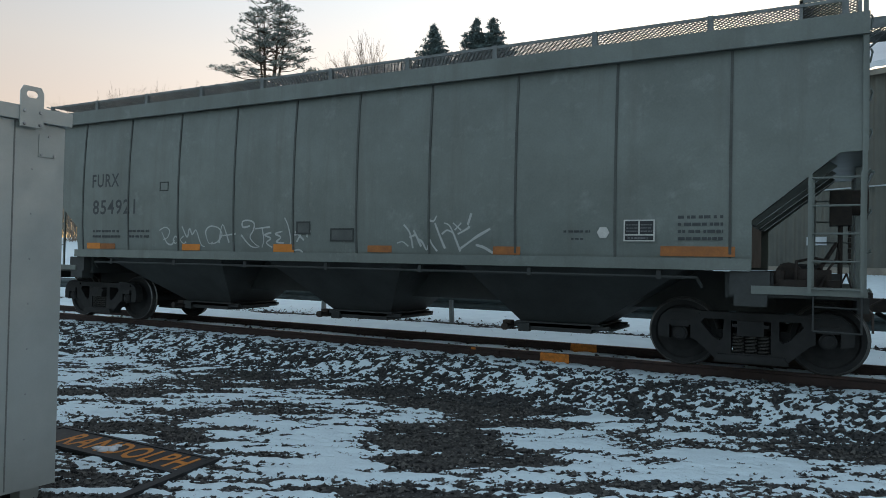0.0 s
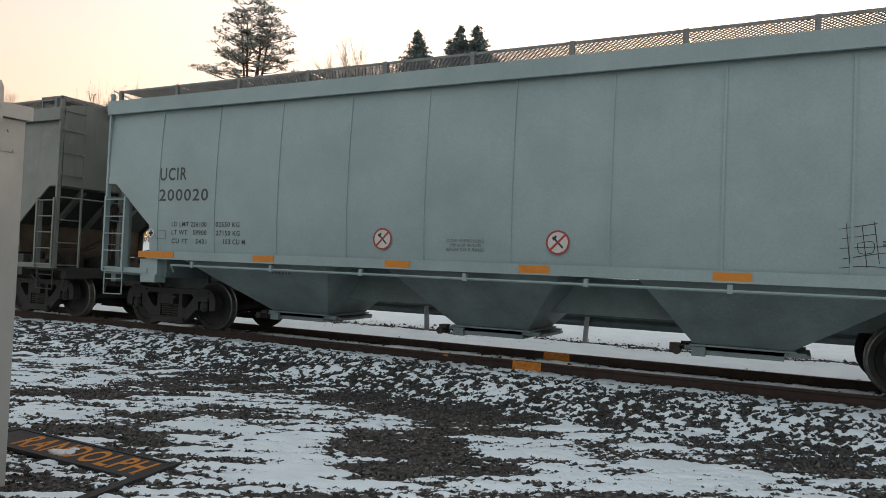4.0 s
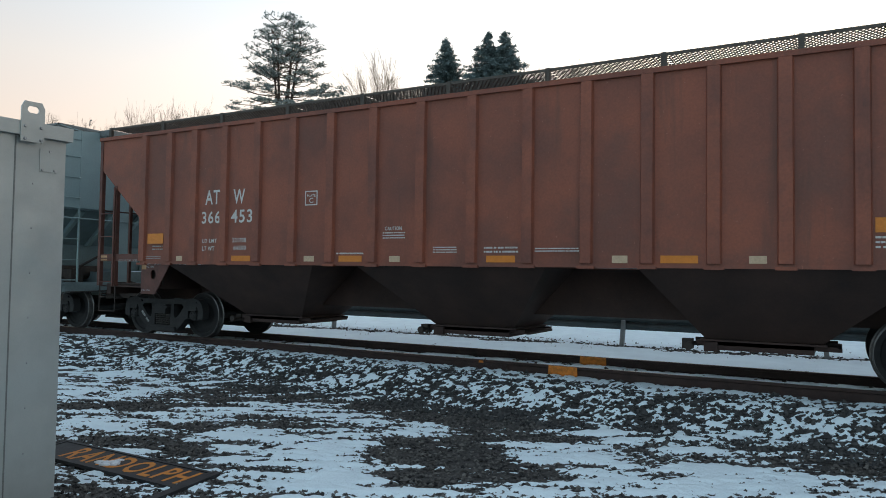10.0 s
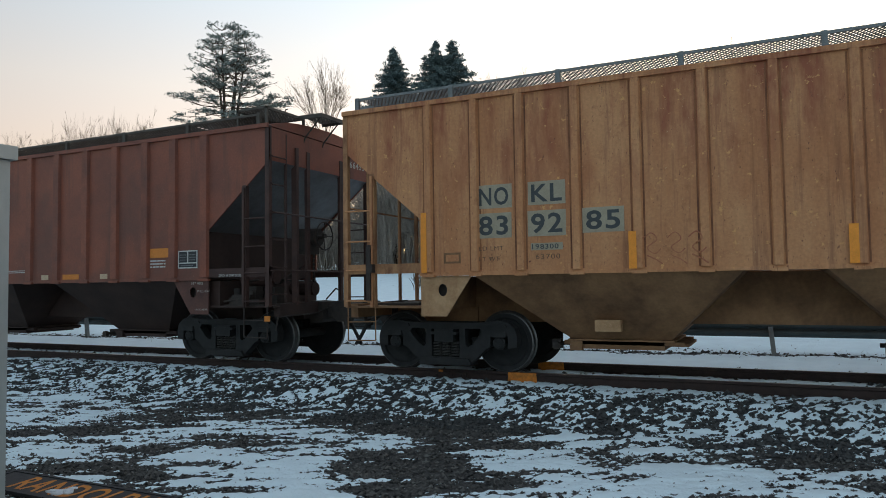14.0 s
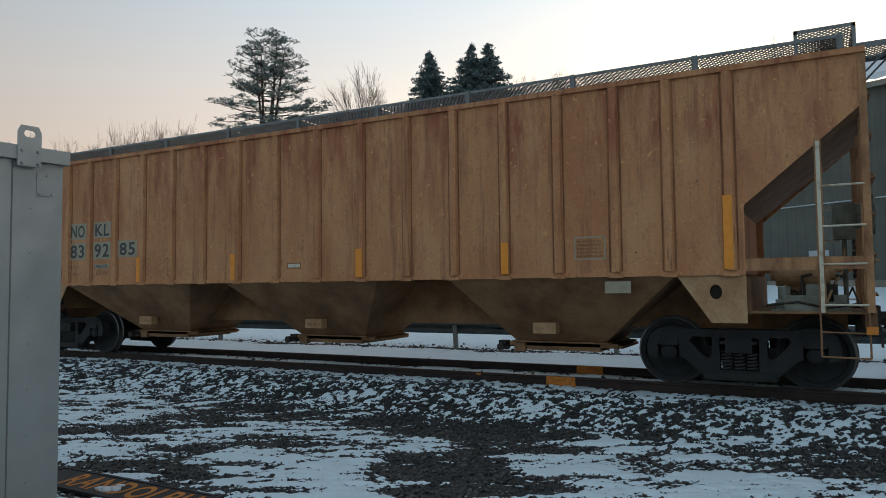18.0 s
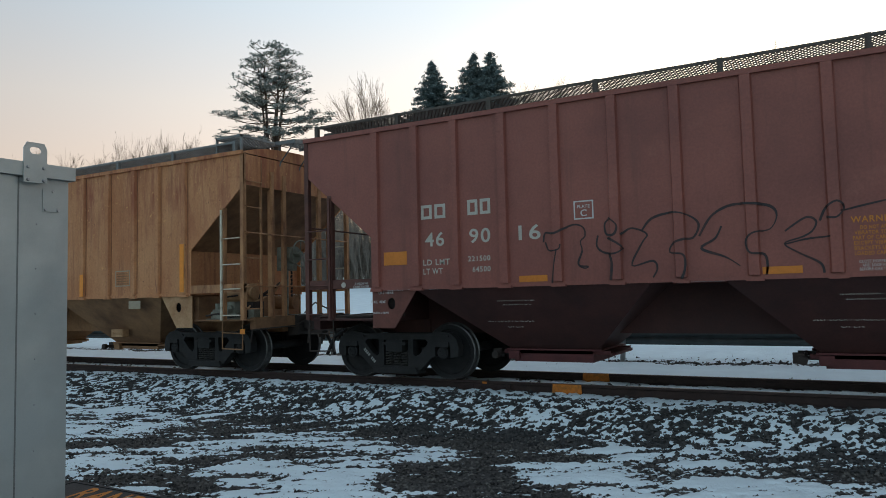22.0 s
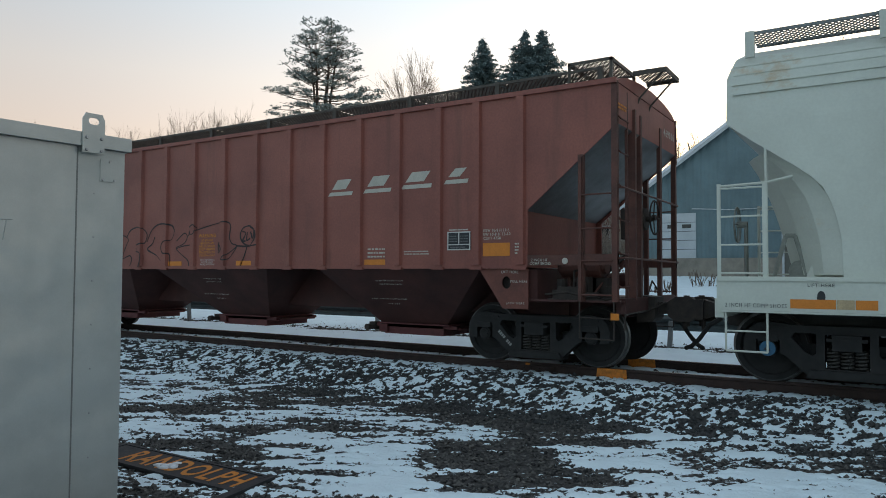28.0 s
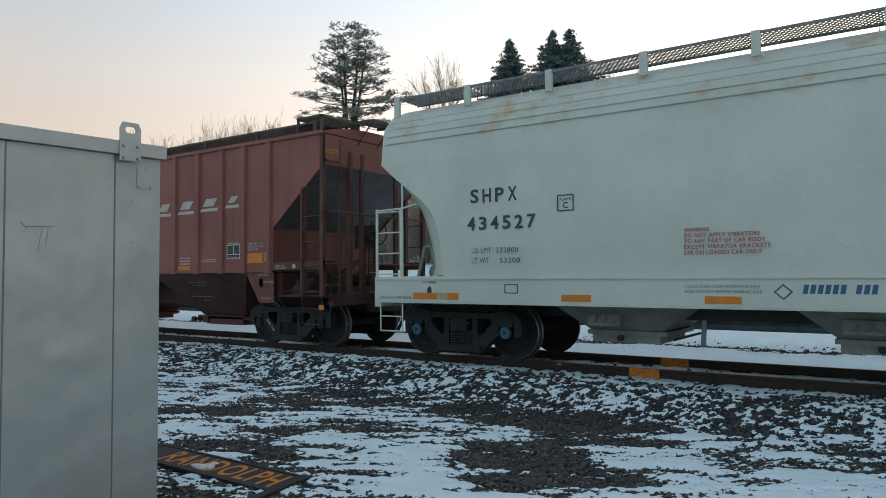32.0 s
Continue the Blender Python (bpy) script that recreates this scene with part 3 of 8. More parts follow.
def stones(name, count, xr, yr, size, keep, material, label, seed, up=0.3):
    """Loose stones, lying where keep(snow) says, as one mesh."""
    r = np.random.default_rng(seed)
    x, y = r.uniform(*xr, count), r.uniform(*yr, count)
    ok = keep(snow_amount(x, y), y)
    x, y = x[ok], y[ok]
    base = np.array([(1, 0, 0), (-1, 0, 0), (0, 1, 0), (0, -1, 0), (0, 0, 1), (0, 0, -1)], float)
    tri = np.array([(0, 2, 4), (2, 1, 4), (1, 3, 4), (3, 0, 4), (2, 0, 5), (1, 2, 5), (3, 1, 5), (0, 3, 5)])
    k = len(x)
    s = r.uniform(size[0], size[1], k) * r.uniform(0.7, 1.2, k)
    v = base[None] * (s[:, None, None] * r.uniform(0.6, 1.25, (k, 6, 1)))
    v[:, :, 2] *= 0.75
    v += r.normal(0, 0.18, (k, 6, 3)) * s[:, None, None]
    ang = r.uniform(0, 6.3, k)
    c, sn = np.cos(ang)[:, None], np.sin(ang)[:, None]
    vx, vy = v[:, :, 0] * c - v[:, :, 1] * sn, v[:, :, 0] * sn + v[:, :, 1] * c
    z = bank(y) + s * up + 0.05 * (field(x, y, 0.35, 2, 3) - 0.5)
    pts = np.stack([vx + x[:, None], vy + y[:, None], v[:, :, 2] + z[:, None]], -1).reshape(-1, 3)
    faces = (tri[None] + (np.arange(k) * 6)[:, None, None]).reshape(-1, 3)
    me = bpy.data.meshes.new(name)
    me.from_pydata(pts.tolist(), [], faces.tolist())
    me.materials.append(material)
    return tagged(new(name, me), label, name.replace("_", " "), kind="stuff")


def stone_material(name, a, b):
    m, n, l, s = node_mat(name)
    g = n.new("ShaderNodeNewGeometry")
    c = mixed(n, l, g.outputs["Random Per Island"], a, b)
    l.new(c, s.inputs["Base Color"])
    s.inputs["Roughness"].default_value = 0.85
    return m


GRAVEL = stone_material("mixed_grey_brown_gravel", (0.010, 0.010, 0.011), (0.138, 0.130, 0.118))
BALLAST = stone_material("dark_ballast_stone", (0.02, 0.022, 0.024), (0.065, 0.065, 0.062))
stones("gravel", 26000, (-10.5, 3.2), (2.6, 8.9), (0.007, 0.017), lambda s, y: (s > 0.0) & (s < 0.16), GRAVEL, "small stones poking through thin snow", 14, 0.35)
stones("gravel", 42000, (-10.5, 3.2), (2.6, 8.7), (0.010, 0.026), lambda s, y: s < 0.03, GRAVEL, "grey-brown gravel stones showing between thin snow patches", 11, 0.5)
stones("ballast", 26000, (-16, 3.4), (8.4, 9.95), (0.014, 0.033), lambda s, y: s < 0.10, BALLAST, "dark broken ballast stones poking out of snow", 12, 0.45)
stones("ballast", 420, (-4.5, 3.4), (8.7, 9.8), (0.025, 0.052), lambda s, y: s < 0.35, BALLAST, "larger dark ballast stones rolled down the bank", 17, 0.25)
stones("ballast", 2500, (-22, 4), (9.95, 12.6), (0.025, 0.05), lambda s, y: s < 0.2, BALLAST, "dark ballast stones between the ties", 13, 0.3)


# ---- steel storage box beside the camera ----
def steel_box():
    turn = pose(0, 0, 0, 0, 0, -5.0)
    thing = empty("storage_box", (-5.245, 3.482, GROUND), "pale grey painted steel storage box with lifting lugs, standing on gravel", "storage box", turn=turn)
    top, width, depth = 3.0, 2.4, 4.2    # height, along x, along y
    bm = bmesh.new()
    box(bm, -width, 0, -depth, 0, 0.12, top - 0.108)
    soften(bm, 0.008, 2)
    body = part("body", bm, BOX_METAL, thing)
    bm = bmesh.new()
    box(bm, -width - 0.05, 0.05, -depth - 0.03, 0.03, top - 0.105, top)
    soften(bm, 0.012, 2)
    part("lid", bm, BOX_METAL, thing)
    for y0 in (-0.375, -1.15, -1.90, -2.65):
        bm = bmesh.new()
        box(bm, 0.0, 0.004, y0 - 0.005, y0 + 0.005, 0.14, top - 0.11)
        part("panel_seam", bm, surface_seam, body)
    for px_ in (-width + 0.15, -0.15):
        for py_ in (-depth + 0.15, -0.15):
            bm = bmesh.new()
            box(bm, px_ - 0.07, px_ + 0.07, py_ - 0.07, py_ + 0.07, 0.0, 0.118)
            part("foot", bm, BOX_METAL, thing)
    for y0 in (-0.285, -depth + 0.285):
        # lifting lug: a plate with cut corners and an oblong hole
        bm = bmesh.new()
        hole = []
        for i in range(20):
            a = 2 * math.pi * (i + 0.5) / 20
            hole.append((0.027 * math.cos(a) + (0.016 if math.cos(a) > 0 else -0.016), 0.027 * math.sin(a)))
        rim = [(-0.085, 0.105), (-0.062, 0.15), (0.062, 0.15), (0.085, 0.105), (0.085, -0.155), (-0.085, -0.155)]
        edges = []
        for loop, dz in ((rim, 0.0), (hole, 0.09)):
            vs = [bm.verts.new((0.052, y0 + u, top + dz + v)) for u, v in loop]
            edges += [bm.edges.new((vs[i], vs[(i + 1) % len(vs)])) for i in range(len(vs))]
        bmesh.ops.triangle_fill(bm, use_beauty=True, edges=edges)
        ext = bmesh.ops.extrude_face_region(bm, geom=bm.faces[:])
        bmesh.ops.translate(bm, vec=(0.014, 0, 0), verts=[v for v in ext["geom"] if isinstance(v, bmesh.types.BMVert)])
        lug = part("lifting_lug", bm, BOX_METAL, thing, "bolted lifting lug with an oblong hole")
        for u in (-0.055, 0.06):
            for w in (-0.04, -0.135):
                bm = bmesh.new()
                tube(bm, (0.066, y0 + u, top + w), (0.08, y0 + u, top + w), 0.014, 10, 0.009)
                part("bolt", bm, BOLT_METAL, lug)
    bm = bmesh.new()
    tube(bm, (0, 0, 0), (0.006, 0, 0), 0.007, 8, 0.004)
    rivet = mesh_of("rivet", bm, BOLT_METAL)
    for k in range(7):
        place("rivet", rivet, body, (0.0, -0.24, 0.5 + 0.34 * k))
    bm = bmesh.new()
    for (u0, w0), (u1, w1) in (((-1.02, 2.29), (-0.82, 2.30)), ((-0.90, 2.30), (-0.93, 2.12)), ((-0.86, 2.29), (-0.88, 2.15)), ((-1.05, 2.33), (-1.0, 2.27))):
        tube(bm, (0.0005, u0, w0), (0.0005, u1, w1), 0.004, 4)
    part("scratch", bm, SCRATCH, body, "faint scratch mark")
    bm = bmesh.new()
    box(bm, 0.002, 0.008, -0.20, -0.07, top - 0.36, top - 0.188)
    plate = part("corner_plate", bm, BOX_METAL, thing)
    for u, w in ((-0.125, -0.20), (-0.18, -0.345), (-0.085, -0.345)):
        bm = bmesh.new()
        tube(bm, (0.008, u, top + w), (0.018, u, top + w), 0.010, 10)
        part("bolt", bm, BOLT_METAL, plate)


SCRATCH = surface("dull_scratched_steel", (0.46, 0.47, 0.45), None, 0.5, 0.3, 8)
surface_seam = surface("dark_seam_sealant", (0.22, 0.22, 0.205), None, 0.6, 0, 8)
steel_box()


# ---- the train ----
WHEEL_R = 0.457
WHEELSETS = []      # wheelset, resting place


def wheel_mesh():
    bm = bmesh.new()
    r = WHEEL_R
    # plate, rim, tread and flange; outer face towards -y
    lathe_y(bm, [(0.0, -0.075), (0.09, -0.075), (0.105, -0.06), (0.13, -0.045), (0.26, -0.02), (0.355, -0.03), (0.375, -0.062), (r - 0.020, -0.066), (r, -0.056), (r + 0.004, 0.035), (r + 0.027, 0.05), (r + 0.022, 0.068), (0.38, 0.07), (0.36, 0.02), (0.25, 0.03), (0.10, 0.07), (0.0, 0.07)], 40)
    me = mesh_of("wheel", bm, WHEEL_STEEL, False)
    me.materials.append(TREAD_STEEL)
    for p in me.polygons:
        c = p.center
        rad = math.hypot(c.x, c.z)
        if rad > r - 0.014 and c.y < 0.05:
            p.material_index = 1
    return me


def wheel_parts():
    made = {"wheel": wheel_mesh()}
    bm = bmesh.new()
    tube(bm, (0, -0.98, 0), (0, 0.98, 0), 0.08, 14)
    made["axle"] = mesh_of("axle", bm, TRUCK_STEEL)
    bm = bmesh.new()
    lathe_y(bm, [(0.0, -0.10), (0.075, -0.10), (0.085, -0.085), (0.10, -0.08), (0.10, 0.08), (0.0, 0.08)], 20)
    for k in range(3):
        a = 2 * math.pi * k / 3
        tube(bm, (0.05 * math.cos(a), -0.115, 0.05 * math.sin(a)), (0.05 * math.cos(a), -0.099, 0.05 * math.sin(a)), 0.016, 6)
    made["cap"] = mesh_of("bearing_cap", bm, TRUCK_STEEL)
    bm = bmesh.new()
    lathe_y(bm, [(0.0, -0.118), (0.092, -0.118), (0.098, -0.110), (0.0, -0.110)], 20)
    made["blue_cap"] = mesh_of("cap_face", bm, BLUE_MARK)
    bm = bmesh.new()
    pts = [(0.05 * math.cos(a), 0.05 * math.sin(a)) for a in (math.pi / 2, math.pi * 7 / 6, math.pi * 11 / 6)]
    prism(bm, pts, -0.123, -0.1185)
    made["cap_mark"] = mesh_of("cap_triangle", bm, BLACK_MARK)
    # cast side frame: one plate with a spring window, two corner windows and bearing jaws
    half_line = [(0.0, 0.765), (0.60, 0.765), (0.86, 0.80), (1.03, 0.77), (1.14, 0.68), (1.18, 0.55), (1.17, 0.40), (1.03, 0.38), (1.03, 0.57), (0.75, 0.57), (0.75, 0.40), (0.68, 0.37), (0.52, 0.22), (0.42, 0.13), (0.0, 0.12)]
    rim = half_line + [(-x, z) for x, z in reversed(half_line[1:-1])]
    spring_hole = [(-0.24, 0.235), (0.24, 0.235), (0.24, 0.66), (-0.24, 0.66)]
    corner = [(0.33, 0.67), (0.58, 0.67), (0.62, 0.61), (0.46, 0.43), (0.38, 0.39), (0.34, 0.42)]
    bm = bmesh.new()
    edges = []
    for loop in (rim, spring_hole, corner, [(-x, z) for x, z in corner]):
        vs = [bm.verts.new((x, -0.085, z)) for x, z in loop]
        edges += [bm.edges.new((vs[i], vs[(i + 1) % len(vs)])) for i in range(len(vs))]
    bmesh.ops.triangle_fill(bm, use_beauty=True, edges=edges)
    ext = bmesh.ops.extrude_face_region(bm, geom=bm.faces[:])
    bmesh.ops.translate(bm, vec=(0, 0.17, 0), verts=[v for v in ext["geom"] if isinstance(v, bmesh.types.BMVert)])
    bmesh.ops.recalc_face_normals(bm, faces=bm.faces[:])
    prism(bm, [(-0.45, 0.115), (0.45, 0.115), (0.40, 0.215), (-0.40, 0.215)], -0.14, 0.14)
    for s in (-1, 1):
        box(bm, s * 0.889 - 0.12, s * 0.889 + 0.12, -0.12, 0.12, 0.55, 0.63)
        prism(bm, [(s * 0.62, 0.70), (s * 1.02, 0.70), (s * 1.0, 0.74), (s * 0.64, 0.74)], -0.11, -0.08)
    made["frame"] = mesh_of("side_frame", bm, TRUCK_STEEL)
    bm = bmesh.new()
    n, turns, r = 64, 5.5, 0.060
    pts = [(r * math.cos(turns * 2 * math.pi * i / n), r * math.sin(turns * 2 * math.pi * i / n), 0.24 * i / n) for i in range(n + 1)]
    bent(bm, pts, 0.015, 5)
    made["spring"] = mesh_of("spring", bm, SPRING_STEEL)
    bm = bmesh.new()
    box(bm, -0.16, 0.16, -1.15, 1.15, 0.47, 0.66)
    box(bm, -0.25, 0.25, -0.35, 0.35, 0.60, 0.74)
    # filler block, added so the spring window stays dark against the snow
    box(bm, -0.23, 0.23, -0.90, 0.90, 0.22, 0.46)
    box(bm, -0.22, 0.22, -1.16, 1.16, 0.58, 0.62)
    soften(bm, 0.015)
    made["bolster"] = mesh_of("truck_bolster", bm, TRUCK_STEEL)
    bm = bmesh.new()
    box(bm, -0.03, 0.03, -0.85, 0.85, 0.36, 0.46)
    for y in (-0.75, 0.75):
        box(bm, -0.06, 0.06, y - 0.08, y + 0.08, 0.28, 0.52)
    made["brake_beam"] = mesh_of("brake_beam", bm, TRUCK_STEEL)
    return made


WP = wheel_parts()


def truck(car, x0, blue=False):
    """A two-axle truck under a car: each axle turns on its own."""
    for y in (-1.0, 1.0):
        fr = place("side_frame", WP["frame"], car, (x0, y, 0))
        for sx in (-0.155, 0.0, 0.155):
            place("spring", WP["spring"], fr, (sx, -0.03 if y < 0 else 0.03, 0.235))
    place("truck_bolster", WP["bolster"], car, (x0, 0, 0))
    for s in (-0.40, 0.40):
        place("brake_beam", WP["brake_beam"], car, (x0 + s, 0, 0))
    for s in (-0.889, 0.889):
        ws = place("wheelset", WP["axle"], car, (x0 + s, 0, WHEEL_R))
        WHEELSETS.append((ws, (x0 + s, 0, WHEEL_R)))
        place("wheel", WP["wheel"], ws, (0, -0.755, 0))
        place("wheel", WP["wheel"], ws, (0, 0.755, 0), turn=pose(0, 0, 0, 0, 0, 180))
        place("bearing_cap", WP["cap"], ws, (0, -1.0, 0))
        place("bearing_cap", WP["cap"], ws, (0, 1.0, 0), turn=pose(0, 0, 0, 0, 0, 180))
        if blue:
            place("cap_face", WP["blue_cap"], ws, (0, -1.02, 0), "blue painted bearing cap")
            place("cap_triangle", WP["cap_mark"], ws, (0, -1.022, 0), "dark triangle on the cap")


def coupler_meshes():
    bm = bmesh.new()
    # shank in its carrier, head with guard arm, knuckle, pin and lower lug
    prism(bm, [(-0.45, 0.80), (0.22, 0.80), (0.22, 0.98), (-0.45, 0.98)], -0.09, 0.09)
    prism(bm, [(-0.30, 0.66), (-0.06, 0.68), (-0.02, 0.74), (-0.02, 1.06), (-0.30, 1.08)], -0.25, 0.25)
    prism(bm, [(0.16, 0.78), (0.28, 0.70), (0.50, 0.70), (0.56, 0.76), (0.56, 1.02), (0.50, 1.07), (0.28, 1.07), (0.16, 0.99)], -0.22, -0.06)
    prism(bm, [(0.16, 0.80), (0.34, 0.74), (0.34, 1.04), (0.16, 0.98)], -0.06, 0.16)
    prism(bm, [(0.32, 0.74), (0.60, 0.76), (0.64, 0.80), (0.64, 0.98), (0.60, 1.02), (0.32, 1.04)], 0.10, 0.24)
    tube(bm, (0.42, -0.13, 0.63), (0.42, -0.13, 1.09), 0.045, 10)
    tube(bm, (0.36, 0.02, 0.58), (0.36, 0.02, 0.76), 0.035, 8)
    soften(bm, 0.018)
    coupler = mesh_of("coupler", bm, COUPLER_IRON)
    bm = bmesh.new()
    pts = [(0.10, 0.28, 0.78), (0.28, 0.30, 0.66), (0.42, 0.27, 0.46), (0.55, 0.18, 0.34), (0.66, 0.05, 0.30)]
    bent(bm, pts, 0.033, 8)
    hose = mesh_of("air_hose", bm, RUBBER)
    return coupler, hose


COUPLER, HOSE = coupler_meshes()


def bars(bm, x0, x1, z0, z1, y, rows, gap=0.45):
    """Illegible stencil lines: plain bars of the lines' size."""
    h = (z1 - z0) / (rows + (rows - 1) * gap)
    for r in range(rows):
        zb = z0 + r * h * (1 + gap)
        xx = x0
        rr = random.Random(int(x0 * 100) + r)
        while xx < x1 - 0.01:
            w = min(x1 - xx, h * rr.uniform(0.5, 1.6))
            box(bm, xx, xx + w, y - 0.002, y + 0.001, zb, zb + h * 0.62)
            xx += w + h * rr.choice((0.22, 0.22, 0.6))


def text_mesh(name, words, material, bold=0.0, shear=0.0):
    cu = bpy.data.curves.new(name, "FONT")
    cu.body, cu.size, cu.offset, cu.shear = words, 1.0, bold, shear
    cu.resolution_u, cu.space_character = 3, 1.14
    ob = bpy.data.objects.new(name, cu)
    scene.collection.objects.link(ob)
    bpy.context.view_layer.update()
    me = bpy.data.meshes.new_from_object(ob.evaluated_get(bpy.context.evaluated_depsgraph_get()))
    bpy.data.objects.remove(ob)
    bpy.data.curves.remove(cu)
    me.materials.clear()
    me.materials.append(material)
    return me


def lettering(car, words, x0, z0, x1, z1, y, material, bold=0.015, name="lettering", lift=0.003):
    """Stencilled words that fill the given rectangle on the near side."""
    me = text_mesh(name, words, material, bold)
    co = np.empty(len(me.vertices) * 3)
    me.vertices.foreach_get("co", co)
    co = co.reshape(-1, 3)
    lo, hi = co.min(0), co.max(0)
    out = np.empty_like(co)
    out[:, 0] = x0 + (co[:, 0] - lo[0]) / (hi[0] - lo[0]) * (x1 - x0)
    out[:, 2] = z0 + (co[:, 1] - lo[1]) / (hi[1] - lo[1]) * (z1 - z0)
    out[:, 1] = y - lift
    me.vertices.foreach_set("co", out.ravel())
    me.update()
    return place(name, me, car, label=f"stencilled {words}" if len(words) < 24 else "")


def patch(car, name, x0, z0, x1, z1, y, material, label="", parent=None, thick=0.004):
    bm = bmesh.new()
    box(bm, x0, x1, y - thick, y, z0, z1)
    return part(name, bm, material, parent or car, label)


def frame_patch(car, name, x0, z0, x1, z1, y, material, w=0.02, label=""):
    bm = bmesh.new()
    for a, b, c, d in ((x0, x1, z0, z0 + w), (x0, x1, z1 - w, z1), (x0, x0 + w, z0 + w, z1 - w), (x1 - w, x1, z0 + w, z1 - w)):
        box(bm, a, b, y - 0.005, y - 0.001, c, d)
    return part(name, bm, material, car, label)


def placard(car, x0, z0, x1, z1, y):
    """Black-panelled data placard with a white border."""
    p = patch(car, "data_placard", x0, z0, x1, z1, y, BLACK_MARK, "black service data placard with white border")
    bm = bmesh.new()
    w = (x1 - x0) * 0.045
    for a, b, c, d in ((x0, x1, z0, z0 + w), (x0, x1, z1 - w, z1), (x0, x0 + w, z0 + w, z1 - w), (x1 - w, x1, z0 + w, z1 - w), (x0 + w, x1 - w, z0 + (z1 - z0) * 0.27, z0 + (z1 - z0) * 0.33), ((x0 + x1) / 2 - w / 2, (x0 + x1) / 2 + w / 2, z0 + (z1 - z0) * 0.33, z1 - w)):
        box(bm, a, b, y - 0.008, y - 0.0045, c, d)
    part("border", bm, WHITE_MARK, p)
    bm = bmesh.new()
    bars(bm, x0 + 2 * w, (x0 + x1) / 2 - w, z0 + (z1 - z0) * 0.45, z1 - 3 * w, y - 0.006, 3, 1.0)
    bars(bm, (x0 + x1) / 2 + w, x1 - 2 * w, z0 + (z1 - z0) * 0.45, z1 - 3 * w, y - 0.006, 3, 1.0)
    bars(bm, x0 + 3 * w, x1 - 5 * w, z0 + 2 * w, z0 + (z1 - z0) * 0.22, y - 0.006, 1)
    tagged(part("writing", bm, SLOPE_GREY, p), kind="stuff")


def grating(length, width):
    """A panel of open diamond grating in an angle frame, its near long side at y=0."""
    bm = bmesh.new()
    for y in (0.0, width - 0.012):
        box(bm, 0, length, y, y + 0.012, -0.02, 0.02)
    lean, step = width * 0.62, 0.066
    x = -lean
    while x < length:
        for a, b, zc in ((x, x + lean, 0.004), (x + lean, x, -0.004)):
            q0, q1 = sorted(((0.0 - a) / (b - a), (length - 0.02 - a) / (b - a)))
            q0, q1 = max(0.0, q0), min(1.0, q1)
            if q1 - q0 < 0.04:
                continue
            ya, yb = 0.012 + (width - 0.024) * q0, 0.012 + (width - 0.024) * q1
            xa, xb = a + (b - a) * q0, a + (b - a) * q1
            vs = [bm.verts.new(c) for c in ((xa, ya, zc - 0.006), (xa + 0.012, ya, zc - 0.006), (xb + 0.012, yb, zc - 0.006), (xb, yb, zc - 0.006), (xa, ya, zc + 0.006), (xa + 0.012, ya, zc + 0.006), (xb + 0.012, yb, zc + 0.006), (xb, yb, zc + 0.006))]
            for f in ((3, 2, 1, 0), (4, 5, 6, 7), (0, 1, 5, 4), (2, 3, 7, 6), (1, 2, 6, 5), (3, 0, 4, 7)):
                bm.faces.new([vs[i] for i in f])
        x += step
    return bm


def ladder(car, a, b, z0, z1, y, material, rungs, n=0.013, out="y"):
    """Two stiles and round rungs between x=a and x=b in the plane y (or y=a..b at x=y)."""
    def p(u, z):
        return (u, y, z) if out == "y" else (y, u, z)
    bm = bmesh.new()
    for u in (a,) if isinstance(rungs, tuple) else (a, b):
        if out == "y":
            box(bm, u - 0.022, u + 0.022, y - 0.012, y + 0.012, z0, z1)
        else:
            box(bm, y - 0.012, y + 0.012, u - 0.022, u + 0.022, z0, z1)
    lad = part("ladder", bm, material, car)
    heights = rungs if isinstance(rungs, (tuple, list)) else [z0 + 0.06 + (z1 - z0 - 0.12) * k / (rungs - 1) for k in range(rungs)]
    for z in heights:
        bm = bmesh.new()
        tube(bm, p(a, z), p(b, z), n, 6)
        part("rung", bm, material, lad)
    return lad


def end_lettering(car, text, y0, y1, z0, z1, x, material):
    """A word on a car's end wall."""
    me = text_mesh("end_lettering", text, material, 0.015)
    co = np.empty(len(me.vertices) * 3)
    me.vertices.foreach_get("co", co)
    co = co.reshape(-1, 3)
    lo, hi = co.min(0), co.max(0)
    f = (co - lo) / np.maximum(hi - lo, 1e-6)
    out = np.stack([np.full(len(co), x), y0 + f[:, 0] * (y1 - y0), z0 + f[:, 1] * (z1 - z0)], 1)
    me.vertices.foreach_set("co", out.ravel())
    me.update()
    return place("end_lettering", me, car)


def end_bars(car, y0, y1, z0, z1, x, lines, material):
    """Stencilled lines on a car's end wall."""
    bm = bmesh.new()
    r = random.Random(int(x * 100))
    for k in range(lines):
        za = z1 - (z1 - z0) * (k + 0.7) / lines
        y = y0
        while y < y1:
            w = r.uniform(0.03, 0.08)
            box(bm, x, x + 0.003, y, min(y + w, y1), za, za + 0.55 * (z1 - z0) / lines)
            y += w + 0.015
    tagged(part("end_stencil", bm, material, car), kind="stuff")


def side_bow(z):
    """How far a smooth-sided car's sheet bows in towards its eave and sill."""
    return 0.085 * (max(0.0, z - 2.6) / 1.7) ** 2 + 0.05 * (max(0.0, 2.3 - z) / 0.9) ** 2


